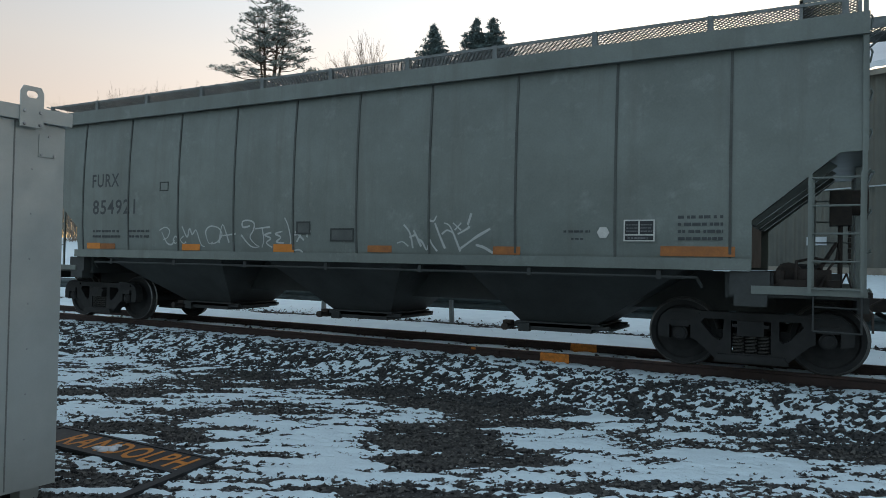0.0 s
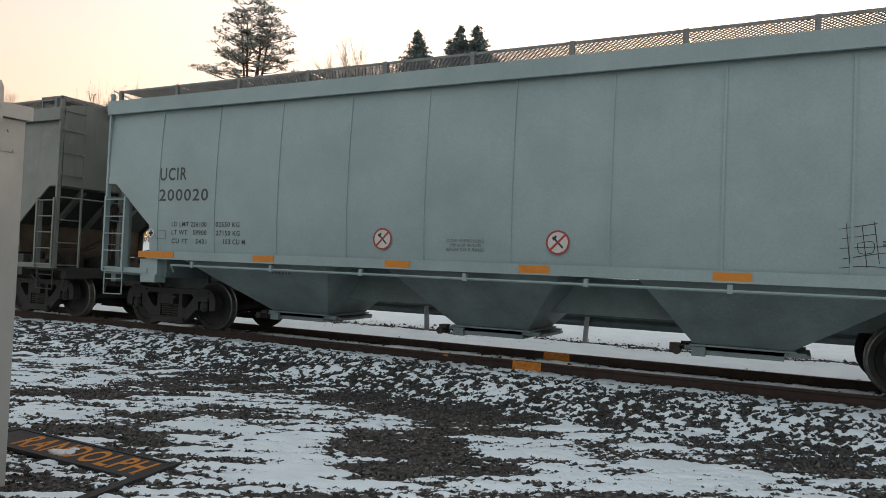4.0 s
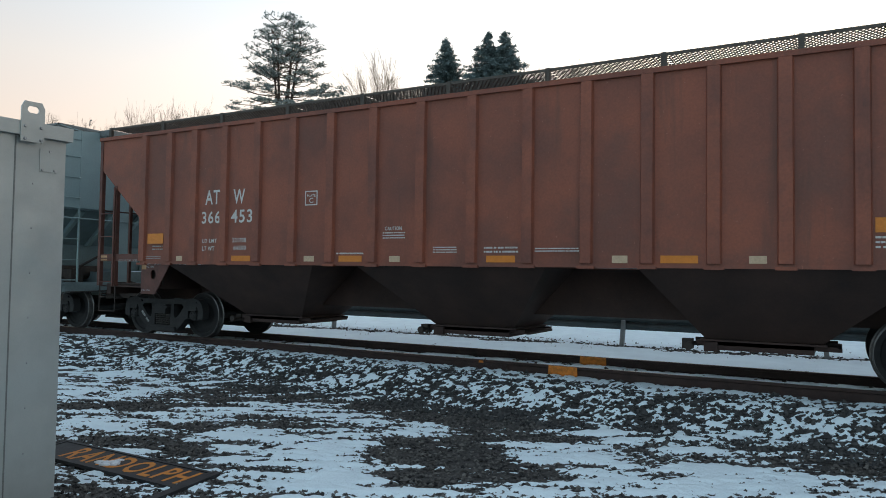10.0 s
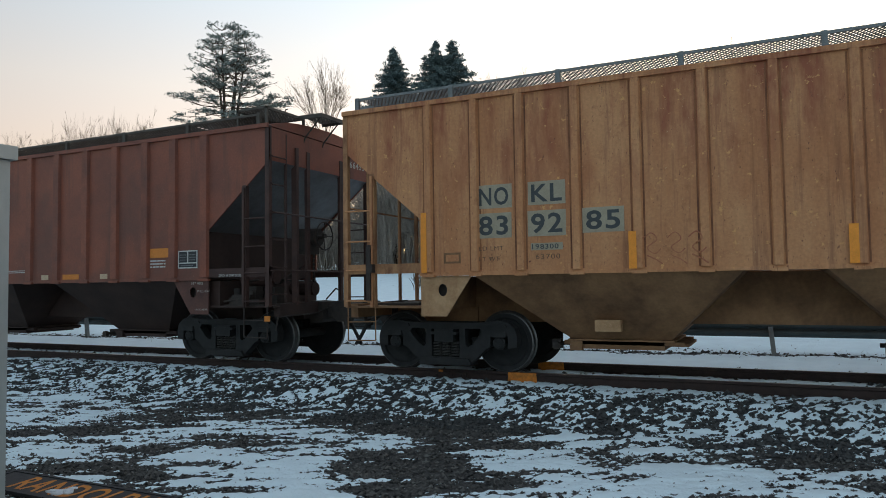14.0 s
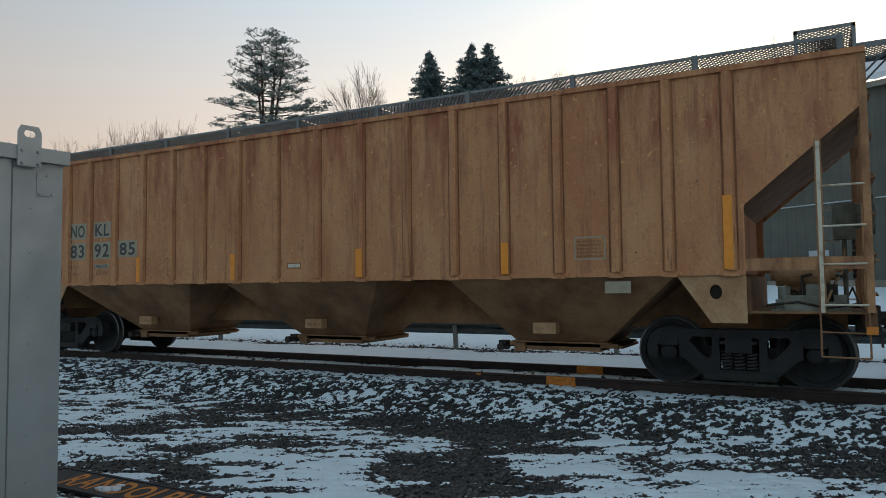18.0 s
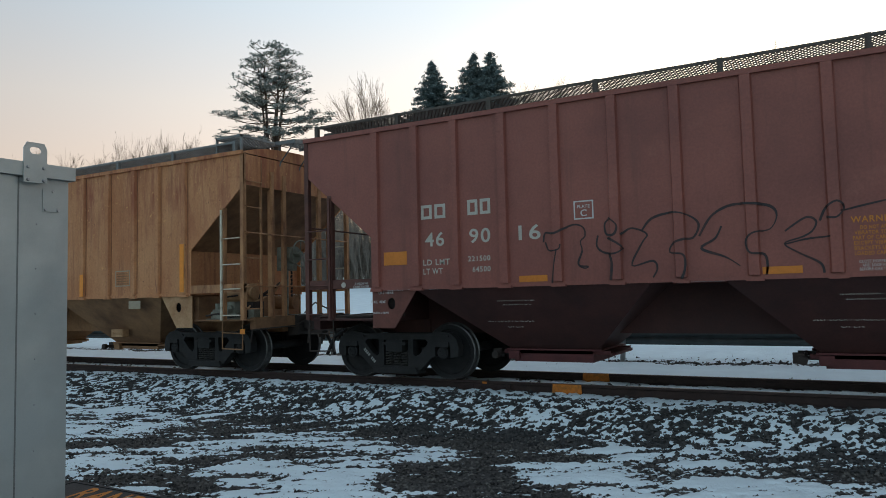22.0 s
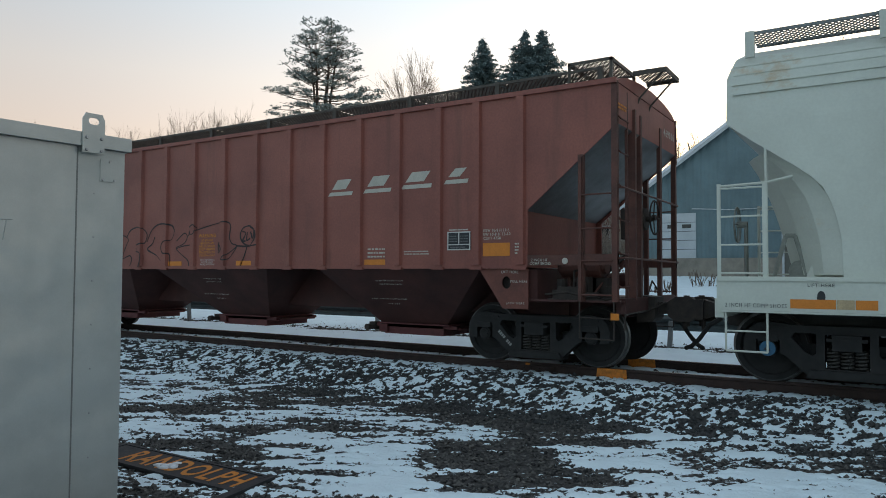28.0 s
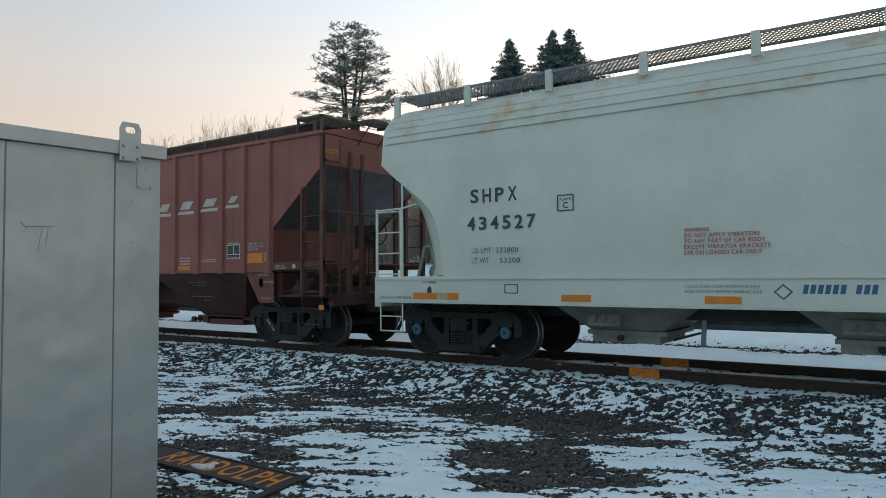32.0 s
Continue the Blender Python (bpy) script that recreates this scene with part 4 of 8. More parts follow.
def bowed_strip(bm, ends, w, s, thick, levels):
    """A sheet that follows the side's bow; ends(z) gives its two x."""
    rings = []
    for z in levels:
        x0, x1 = ends(z)
        y1, y0 = s * (w - side_bow(z)), s * (w - thick - side_bow(z))
        rings.append([bm.verts.new(p) for p in ((x0, y1, z), (x1, y1, z), (x1, y0, z), (x0, y0, z))])
    for a, b in zip(rings[:-1], rings[1:]):
        for i in range(4):
            bm.faces.new((a[i], a[(i + 1) % 4], b[(i + 1) % 4], b[i]))
    bm.faces.new(rings[0][::-1])
    bm.faces.new(rings[-1])
    bmesh.ops.recalc_face_normals(bm, faces=bm.faces[:])


def hopper_car(name, label, x_mid, half, spec):
    """A covered hopper: one rigid thing on two trucks."""
    car = empty(name, (x_mid, YT, 0), label, "freight car", "covered hopper cars of the train")
    paint, under, walkmat, trim = spec["paint"], spec["under"], spec["walk"], spec.get("trim", spec["paint"])
    eave, sill, cut, kind = spec["eave"], spec["sill"], spec["cut"], spec["kind"]
    w = 1.60 if kind == "ribbed" else 1.635
    prof = [(half - d, z) for d, z in cut]                    # from the sill up to the end's top
    outline = prof + [(-x, z) for x, z in reversed(prof)]
    inset = [(x - 0.10, z) if x < half - 0.01 else (x - 0.004, z) for x, z in prof]
    bm = bmesh.new()
    core = w - 0.025 if kind == "ribbed" else w - 0.08
    prism(bm, inset + [(-x, z) for x, z in reversed(inset)], -core, core)
    soften(bm, 0.012)
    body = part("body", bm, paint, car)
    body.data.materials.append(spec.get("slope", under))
    # by default, down-facing slopes and low end walls take the shade-darkened under paint
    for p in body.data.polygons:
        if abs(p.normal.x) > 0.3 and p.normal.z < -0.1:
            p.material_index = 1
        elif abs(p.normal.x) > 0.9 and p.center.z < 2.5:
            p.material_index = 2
    body.data.materials.append(spec.get("bulk", under))
    for s in (-1, 1):
        bm = bmesh.new()
        if kind == "ribbed":
            prism(bm, outline, s * (w - 0.024), s * w)
        else:
            pz, px_ = [z for x, z in prof], [x for x, z in prof]
            bowed_strip(bm, lambda z: (-float(np.interp(z, pz, px_)), float(np.interp(z, pz, px_))), w, s, 0.03, sorted(set(pz + [1.5, 1.7, 2.2, 2.4, 2.6, 3.0, 3.2, 3.4, 3.6, 3.8, 4.0, 4.2])))
        part("side_sheet", bm, paint, car)
    # roof: a shallow arch between the eaves
    bm = bmesh.new()
    rise = 0.20
    arch = [(-w, eave)] + [(w * math.sin(a), eave + 0.02 + rise * (math.cos(a) - math.cos(radians(75))) / (1 - math.cos(radians(75)))) for a in [radians(-75 + 15 * i) for i in range(11)]] + [(w, eave)]
    ends = [[bm.verts.new((x, y, z)) for y, z in arch] for x in (-half + 0.01, half - 0.01)]
    for i in range(len(arch) - 1):
        bm.faces.new((ends[0][i], ends[0][i + 1], ends[1][i + 1], ends[1][i]))
    bm.faces.new(ends[0])
    bm.faces.new(ends[1][::-1])
    part("roof", bm, paint, car)
    bm = bmesh.new()
    box(bm, -half + 1.1, half - 1.1, -0.35, 0.35, eave + rise, eave + rise + 0.11)
    soften(bm, 0.02)
    part("hatch_cover", bm, paint, car)
    # top chord and side sill
    for s in (-1, 1):
        bm = bmesh.new()
        if kind == "ribbed":
            box(bm, -half, half, s * w, s * (w + 0.045), eave - 0.03, eave + 0.04)
        else:
            prism(bm, [(-half, eave - 0.26), (half, eave - 0.26), (half, eave), (-half, eave)], s * w, s * (w + 0.05))
        soften(bm, 0.012)
        part("top_chord", bm, trim, car)
        bm = bmesh.new()
        e = half - spec["flat"]
        if kind == "ribbed":
            box(bm, -e, e, s * w, s * (w + 0.02), sill - 0.02, sill + 0.035)
        else:
            box(bm, -e, e, s * w, s * (w + 0.035), sill - 0.10, sill + 0.05)
            box(bm, -e + 0.3, e - 0.3, s * (w + 0.035), s * (w + 0.06), sill - 0.10, sill - 0.075)
        soften(bm, 0.006)
        part("side_sill", bm, trim, car)
    if kind != "ribbed":
        bm = bmesh.new()
        bent(bm, [(-5.95, -w + 0.10, 1.10), (-5.9, -w - 0.01, 1.22), (5.9, -w - 0.01, 1.22), (5.95, -w + 0.10, 1.10)], 0.022, 6)
        for k in range(7):
            box(bm, -5.4 + 1.8 * k, -5.34 + 1.8 * k, -w - 0.035, -w + 0.02, 1.19, 1.30)
        part("air_pipe", bm, spec.get("pipe", trim), car, "painted air pipe under the sill")
    # ribs or panel seams
    for x, wide in spec["ribs"]:
        for s in (-1, 1):
            bm = bmesh.new()
            if kind == "ribbed":
                zt, zb = eave - 0.035, sill + 0.04
                v = box(bm, x - wide / 2, x + wide / 2, s * w, s * (w + 0.055), zb, zt)
                for q in v:
                    if abs(q.co.y) > w + 0.03:
                        q.co.x += 0.02 if q.co.x < x else -0.02
                if s < 0:
                    box(bm, x - wide / 2 - 0.02, x + wide / 2 + 0.03, s * w, s * (w + 0.06), sill - 0.035, sill + 0.005)
            else:
                bowed_strip(bm, lambda z: (x - wide / 2, x + wide / 2), w + 0.014, s, 0.02, np.linspace(sill + 0.05, eave - 0.262, 13).tolist())
            part("side_rib", bm, spec.get("seam", paint), body)
            if "weld" in spec and s < 0:
                for u in (-wide / 2 - 0.022, wide / 2):
                    bm = bmesh.new()
                    box(bm, x + u, x + u + 0.022, -w - 0.003, -w + 0.01, sill + 0.05, eave - 0.05)
                    part("rib_weld", bm, spec["weld"], body)
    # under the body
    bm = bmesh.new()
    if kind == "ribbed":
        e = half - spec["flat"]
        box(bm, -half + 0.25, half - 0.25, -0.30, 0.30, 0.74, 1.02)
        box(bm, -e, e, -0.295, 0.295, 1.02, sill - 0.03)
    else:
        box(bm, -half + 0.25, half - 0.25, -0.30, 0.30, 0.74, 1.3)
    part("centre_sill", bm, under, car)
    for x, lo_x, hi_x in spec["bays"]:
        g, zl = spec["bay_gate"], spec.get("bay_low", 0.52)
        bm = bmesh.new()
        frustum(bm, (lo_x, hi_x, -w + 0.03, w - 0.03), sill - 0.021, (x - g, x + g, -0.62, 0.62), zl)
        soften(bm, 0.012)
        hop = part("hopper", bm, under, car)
        bm = bmesh.new()
        box(bm, x - g - 0.05, x + g + 0.05, -0.67, 0.67, zl - 0.03, zl - 0.005)
        for yy in (-0.60, 0.52):
            box(bm, x - g - 0.12, x + g + 0.17, yy, yy + 0.08, zl - 0.085, zl - 0.031)
        box(bm, x - g + 0.06, x + g - 0.10, -0.60, 0.60, zl - spec.get("gate_deep", 0.15), zl - 0.03)
        box(bm, x - g - 0.02, x - g + 0.16, -0.66, -0.56, zl - 0.17, zl - 0.04)
        box(bm, x + g - 0.06, x + g + 0.22, -0.52, 0.5, zl - 0.10, zl - 0.06)
        soften(bm, 0.008)
        part("outlet_gate", bm, spec.get("gate", under), hop)
        bm = bmesh.new()
        tube(bm, (x - g - 0.20, -0.74, zl - 0.10), (x - g - 0.20, 0.62, zl - 0.10), 0.030, 8)
        tube(bm, (x - g - 0.20, -0.80, zl - 0.10), (x - g - 0.20, -0.72, zl - 0.10), 0.058, 10)
        box(bm, x - g - 0.33, x - g - 0.19, -0.56, -0.42, zl - 0.16, zl - 0.02)
        box(bm, x - g - 0.30, x - g, -0.40, -0.36, zl - 0.12, zl - 0.06)
        box(bm, x - g - 0.30, x - g, 0.36, 0.40, zl - 0.12, zl - 0.06)
        part("gate_gear", bm, COUPLER_IRON, hop)
        if spec.get("vibrator"):
            bm = bmesh.new()
            box(bm, x - 0.26, x + 0.10, -1.08, -0.92, 0.66, 0.82)
            for k in range(4):
                tube(bm, (x - 0.2 + 0.08 * k, -1.1, 0.74), (x - 0.2 + 0.08 * k, -1.07, 0.74), 0.025, 8)
            part("vibrator_bracket", bm, spec.get("gusset", under), hop)
    # bolster gussets and end frames
    tx = spec["truck"]
    for e in (-1, 1):
        rungs_of = spec.get("laddermat", trim) if e > 0 else spec.get("laddermat_dull", spec.get("laddermat", trim))
        posts_of = spec.get("postmat_left", spec.get("postmat", trim)) if e < 0 else spec.get("postmat", trim)
        truck(car, e * tx, spec.get("blue", False))
        bm = bmesh.new()
        if kind == "ribbed":
            box(bm, e * tx - 0.20, e * tx + 0.20, -1.45, 1.45, 0.98, sill - 0.03)
        else:
            box(bm, e * tx - 0.28, e * tx + 0.28, -1.45, 1.45, 0.98, 1.30)
        box(bm, e * tx - 0.25, e * tx + 0.25, -0.35, 0.35, 0.745, 0.98)
        part("body_bolster", bm, under, car)
        outer, inner = e * (half - spec["flat"]), e * (half - spec["flat"] - 0.95)
        for s in (-1, 1):
            yy = s * (w - 0.02)
            if kind == "ribbed":
                # gusset with a round hole
                bm = bmesh.new()
                hx, hz, hr = e * (half - spec["flat"] - 0.36), sill - 0.23, 0.075
                pts = [(outer, sill - 0.022), (inner + e * 0.12, sill - 0.022), (e * (half - spec["flat"] - 0.42), sill - 0.62), (outer, sill - 0.62)]
                hole = [(hx + hr * math.cos(2 * math.pi * i / 16), hz + hr * 1.25 * math.sin(2 * math.pi * i / 16)) for i in range(16)]
                edges = []
                for loop in (pts, hole):
                    vs = [bm.verts.new((x, yy, z)) for x, z in loop]
                    edges += [bm.edges.new((vs[i], vs[(i + 1) % len(vs)])) for i in range(len(vs))]
                bmesh.ops.triangle_fill(bm, use_beauty=True, edges=edges)
                ext = bmesh.ops.extrude_face_region(bm, geom=bm.faces[:])
                bmesh.ops.translate(bm, vec=(0, -s * 0.02, 0), verts=[v for v in ext["geom"] if isinstance(v, bmesh.types.BMVert)])
                part("jacking_gusset", bm, spec.get("gusset", paint), car)
                if s < 0:
                    # added dark plate behind the near hole, standing in for under-body shade
                    bm = bmesh.new()
                    box(bm, hx - 0.18, hx + 0.18, yy + 0.10, yy + 0.12, hz - 0.2, hz + 0.2)
                    box(bm, hx - 0.18, hx - 0.16, yy + 0.03, yy + 0.10, hz - 0.2, hz + 0.2)
                    part("hole_shade_plate", bm, COUPLER_IRON, car)
            else:
                bm = bmesh.new()
                box(bm, e * (tx + 0.02) - 0.23, e * (tx + 0.02) + 0.23, min(yy, yy - s * 0.3), max(yy, yy - s * 0.3), 1.03, sill - 0.105)
                box(bm, e * (tx + 0.03) - 0.19, e * (tx + 0.03) + 0.19, min(yy, yy - s * 0.25), max(yy, yy - s * 0.25), 0.88, 1.03)
                soften(bm, 0.012)
                part("jacking_pad", bm, spec.get("pipe", trim), car)
            # sill extension, posts and ladder
            bm = bmesh.new()
            lo, hi = sorted((e * (half - spec["flat"]), e * half))
            zz = (sill + 0.03, sill + 0.18) if kind == "ribbed" else (1.04, 1.14)
            box(bm, lo, hi, min(s * w, s * (w - 0.06)), max(s * w, s * (w - 0.06)), *zz)
            soften(bm, 0.006)
            part("sill_extension", bm, posts_of, car)
            post_tops = spec["posts"]
            for d, ztop, zbot in post_tops:
                bm = bmesh.new()
                x = e * (half - d)
                pw = 0.04 if kind == "ribbed" else 0.026
                box(bm, x - pw, x + pw, min(s * (w + 0.012), s * (w - 0.07)), max(s * (w + 0.012), s * (w - 0.07)), zbot, ztop)
                soften(bm, 0.006)
                part("corner_post", bm, posts_of, car)
            la, lb, lz0, lz1, lr = spec["ladder"]
            ladder(car, e * (half - la), e * (half - lb), lz0, lz1, s * (w + 0.035), rungs_of, lr)
            # stirrup step
            bm = bmesh.new()
            x0, x1, zl = e * (half - 0.56), e * (half - 0.06), 0.50 if kind == "ribbed" else 0.62
            bent(bm, [(x0, s * (w - 0.02), 1.04), (x0, s * (w - 0.02), zl), (x1, s * (w - 0.02), zl - 0.01), (x1, s * (w - 0.02), 1.04)], 0.012, 6)
            tube(bm, (x0, s * (w - 0.02), zl + 0.29), (x1, s * (w - 0.02), zl + 0.28), 0.010, 6)
            part("step", bm, spec.get("stepmat", rungs_of), car)
        # end platform, sill, coupler, hose, lever
        lo, hi = sorted((e * (half - spec["flat"] - 0.05), e * (half + 0.02)))
        bm = bmesh.new()
        box(bm, lo, hi, -w + 0.08, -0.32, 1.00, 1.03)
        box(bm, lo, hi, 0.32, w - 0.08, 1.00, 1.03)
        part("end_platform", bm, under, car)
        bm = bmesh.new()
        lo, hi = sorted((e * (half - 0.10), e * (half + 0.03)))
        box(bm, lo, hi, -w + 0.25, w - 0.25, 0.84, 1.06)
        soften(bm, 0.02)
        part("end_sill", bm, under, car)
        place("coupler", COUPLER, car, (e * (half + 0.15), 0, 0), turn=pose(0, 0, 0, 0, 0, 0 if e > 0 else 180))
        place("air_hose", HOSE, car, (e * (half + 0.10), 0, 0), turn=pose(0, 0, 0, 0, 0, 0 if e > 0 else 180))
        bm = bmesh.new()
        xl = e * (half + 0.06)
        bent(bm, [(xl, -1.5, 0.62), (xl, -1.45, 0.84), (xl, -0.3, 0.86), (xl + e * 0.2, -0.12, 0.98)], 0.014, 6)
        part("uncoupling_lever", bm, COUPLER_IRON, car)
        # end wall ladder, with its near stile at the corner post
        ribbed = kind == "ribbed"
        xe = e * (half - 0.02)
        end_mat = rungs_of if not ribbed else spec.get("postmat", under)
        if e > 0 or not ribbed:
            bm = bmesh.new()
            ys, zt = (-1.13, 4.02) if ribbed else (-1.08, eave + 0.16)
            box(bm, xe - 0.02, xe + 0.02, ys - 0.016, ys + 0.016, 1.05, zt)
            tube(bm, (xe, ys, zt - 0.01), (xe - e * 0.04, -w + 0.03, zt + 0.06), 0.012, 6)
            lad = part("end_ladder", bm, end_mat, car)
            bm = bmesh.new()
            bent(bm, [(xe + e * 0.03, -w + 0.02, 0.03), (xe + e * 0.05, -w + 0.06, 0.0), (xe + e * 0.05, ys - 0.05, 0.0), (xe + e * 0.02, ys, 0.012)], 0.012, 5)
            rung_me = mesh_of("rung", bm, end_mat)
            for z in (1.22, 1.68, 2.15, 2.62, 3.09, 3.57) if ribbed else (1.11, 1.57, 2.04, 2.50, 2.97, 3.43, 3.90, 4.30):
                place("rung", rung_me, lad, (0, 0, z))
        for z in (2.60, 1.62) if ribbed else (2.50,):
            bm = bmesh.new()
            bent(bm, [(xe, -w + 0.02, z), (xe + e * 0.07, -w + 0.12, z + 0.01), (xe + e * 0.07, w - 0.12, z), (xe, w - 0.02, z - 0.01)], 0.016, 6)
            part("end_grab_rail", bm, end_mat, car)
        # uprights between the platform and the end sheet
        open_end = ((-0.86, 0.026, 0.03, 3.48), (0.86, 0.026, 0.03, 3.48)) + (((0.2, 0.018, 0.03, 3.48),) if spec.get("mid_post") else ())
        for yy, tx_, ty_, ztop in (open_end if e < 0 else ((-0.86, 0.055, 0.035, 3.82), (-0.50, 0.03, 0.045, 3.80), (0.58, 0.03, 0.05, 3.80))) if ribbed else ((0.02, 0.055, 0.15, eave - 0.02), (0.92, 0.03, 0.04, 2.92)):
            bm = bmesh.new()
            box(bm, xe - tx_, xe + tx_, yy - ty_, yy + ty_, 1.03, ztop)
            soften(bm, 0.006)
            part("end_post", bm, posts_of, car)
        # a bent grab iron over the far corner of the roof
        bm = bmesh.new()
        bent(bm, [(xe - e * 0.12, w - 0.34, eave + 0.14), (xe - e * 0.02, w - 0.16, eave + 0.10), (xe + e * 0.02, w - 0.04, eave - 0.10), (xe + e * 0.02, w - 0.03, eave - 0.75)], 0.02, 6)
        part("roof_grab_iron", bm, end_mat, car)
        # slope sheet stiffeners and brake gear on the platform
        (d0, z0), (d1, z1) = cut[1], cut[2]
        for yy in (-0.8, 0.0, 0.8) if kind != "ribbed" else ():
            bm = bmesh.new()
            a, b = e * (half - d0 - 0.10), e * (half - d1 - 0.10)
            prism(bm, [(a, z0), (a + e * 0.09, z0 - 0.02), (b + e * 0.09, z1 - 0.06), (b, z1)], yy - 0.05, yy + 0.05)
            part("slope_stiffener", bm, trim, body)
        if e > 0 or not ribbed:
            bm = bmesh.new()
            if kind == "ribbed":
                tube(bm, (e * (half - 1.06), -0.92, 1.52), (e * (half - 0.44), -0.92, 1.52), 0.19, 18)
                tube(bm, (e * (half - 1.12), -0.92, 1.52), (e * (half - 0.38), -0.92, 1.52), 0.12, 18)
                for x in (0.95, 0.55):
                    box(bm, e * (half - x) - 0.02, e * (half - x) + 0.02, -1.0, -0.84, 1.03, 1.36)
            else:
                tube(bm, (e * (half - 0.85), -0.95, 1.28), (e * (half - 0.85), 0.0, 1.28), 0.16, 16)
            part("air_reservoir", bm, spec.get("gear", COUPLER_IRON), car, smooth=False)
            bm = bmesh.new()
            box(bm, e * (half - 0.5) - 0.14, e * (half - 0.5) + 0.14, -1.0, -0.7, 1.05, 1.35)
            tube(bm, (e * (half - 0.5), -0.85, 1.35), (e * (half - 0.3), -0.3, 1.7), 0.03, 6)
            part("brake_valve", bm, COUPLER_IRON, car)
        else:
            for bx, by0, by1, hx, zt in ((0.9, -1.2, -0.5, 0.35, 1.075), (0.55, 0.45, 0.75, 0.12, 1.12)):
                bm = bmesh.new()
                box(bm, e * (half - bx) - hx, e * (half - bx) + hx, by0, by1, 1.031, zt)
                soften(bm, 0.01)
                part("platform_plate", bm, COUPLER_IRON, car)
            bm = bmesh.new()
            tube(bm, (e * (half - 1.2), -1.35, 1.06), (e * (half - 0.3), -1.30, 1.06), 0.02, 6)
            part("brake_pipe", bm, COUPLER_IRON, car)
        if e == spec.get("brake_end", 1):
            bm = bmesh.new()
            box(bm, e * (half - 0.25) - 0.13, e * (half - 0.25) + 0.13, -0.30, 0.0, 1.95, 2.42)
            tube(bm, (e * (half - 0.25), -0.15, 1.05), (e * (half - 0.25), -0.15, 1.95), 0.03, 8)
            tube(bm, (e * (half - 0.12), -0.15, 2.26), (e * (half - 0.02), -0.15, 2.26), 0.17, 18)
            tube(bm, (e * (half - 0.02), -0.15, 2.26), (e * (half + 0.07), -0.15, 2.26), 0.04, 12)
            soften(bm, 0.01)
            part("brake_housing", bm, spec.get("brake", COUPLER_IRON), car, "grimy hand brake housing")
            bm = bmesh.new()
            bent(bm, [(e * (half - 0.25), -0.2, 1.82), (e * (half - 0.3), -0.5, 1.5), (e * (half - 0.4), -0.9, 1.35), (e * (half - 0.5), -1.2, 1.1)], 0.016, 6)
            part("brake_pipe", bm, spec.get("gear", COUPLER_IRON), car)
            bm = bmesh.new()
            bent(bm, [(e * (half - 0.1), 0.2, 1.1), (e * (half - 0.15), 0.6, 1.3), (e * (half - 0.2), 1.1, 1.15)], 0.014, 6)
            part("brake_pipe", bm, COUPLER_IRON, car)
            bm = bmesh.new()
            tube(bm, (e * (half - 1.0), 0.35, 1.30), (e * (half - 0.45), 0.35, 1.30), 0.13, 14)
            part("brake_cylinder", bm, under, car)
            bm = bmesh.new()
            box(bm, e * (half - 0.75) - 0.2, e * (half - 0.75) + 0.2, -1.45, -1.1, 1.035, 1.22)
            soften(bm, 0.02)
            part("control_valve", bm, spec.get("brake", COUPLER_IRON), car)
            bm = bmesh.new()
            bent(bm, [(e * (half - 0.75), -1.3, 1.22), (e * (half - 0.75), -1.3, 1.45), (e * (half - 0.55), -0.9, 1.5), (e * (half - 0.3), -0.6, 1.45)], 0.018, 6)
            part("brake_pipe", bm, COUPLER_IRON, car)
            bm = bmesh.new()
            for bx, by, bz, hx, hy, hz in ((0.95, -1.28, 1.10, 0.10, 0.12, 0.07), (0.62, -1.22, 1.20, 0.09, 0.09, 0.16), (0.48, -1.36, 1.09, 0.12, 0.07, 0.05), (0.88, -0.55, 1.16, 0.16, 0.14, 0.12), (0.34, -0.95, 1.13, 0.07, 0.12, 0.09)):
                box(bm, e * (half - bx) - hx, e * (half - bx) + hx, by - hy, by + hy, bz - hz, bz + hz)
            lo, hi = sorted((e * (half - 1.1), e * (half - 0.24)))
            box(bm, lo, hi, -1.46, -0.40, 1.031, 1.05)
            tube(bm, (e * (half - 0.95), -1.28, 1.17), (e * (half - 0.95), -1.28, 1.33), 0.075, 10)
            tube(bm, (e * (half - 0.62), -1.36, 1.24), (e * (half - 0.62), -1.06, 1.24), 0.065, 10)
            soften(bm, 0.018)
            part("brake_manifold", bm, spec.get("brake", COUPLER_IRON), car)
            bm = bmesh.new()
            bent(bm, [(e * (half - 1.15), -1.42, 1.10), (e * (half - 0.8), -1.45, 1.14), (e * (half - 0.5), -1.44, 1.07), (e * (half - 0.12), -1.40, 1.12)], 0.018, 6)
            part("brake_pipe", bm, COUPLER_IRON, car)
            bm = bmesh.new()
            for k in range(7):
                tube(bm, (e * (half - 0.14), -0.15 + 0.012 * (k % 2), 1.94 - 0.075 * k), (e * (half - 0.14), -0.15 + 0.012 * ((k + 1) % 2), 1.88 - 0.075 * k), 0.022, 5)
            part("brake_chain", bm, COUPLER_IRON, car)
            bm = bmesh.new()
            wy, wz = (-0.13, 2.28) if kind == "ribbed" else (0.75, 2.35)
            ring = [(e * (half + 0.10), wy + 0.26 * math.cos(2 * math.pi * i / 20), wz + 0.26 * math.sin(2 * math.pi * i / 20)) for i in range(21)]
            bent(bm, ring, 0.014, 6)
            for i in range(0, 20, 5):
                tube(bm, (e * (half + 0.08), wy, wz), ring[i], 0.010, 5)
            tube(bm, (e * (half + 0.06), wy, wz), (e * (half + 0.12), wy, wz), 0.045, 10)
            if kind != "ribbed":
                box(bm, e * (half + 0.02) - 0.06, e * (half + 0.02) + 0.06, 0.62, 0.88, 2.1, 2.6)
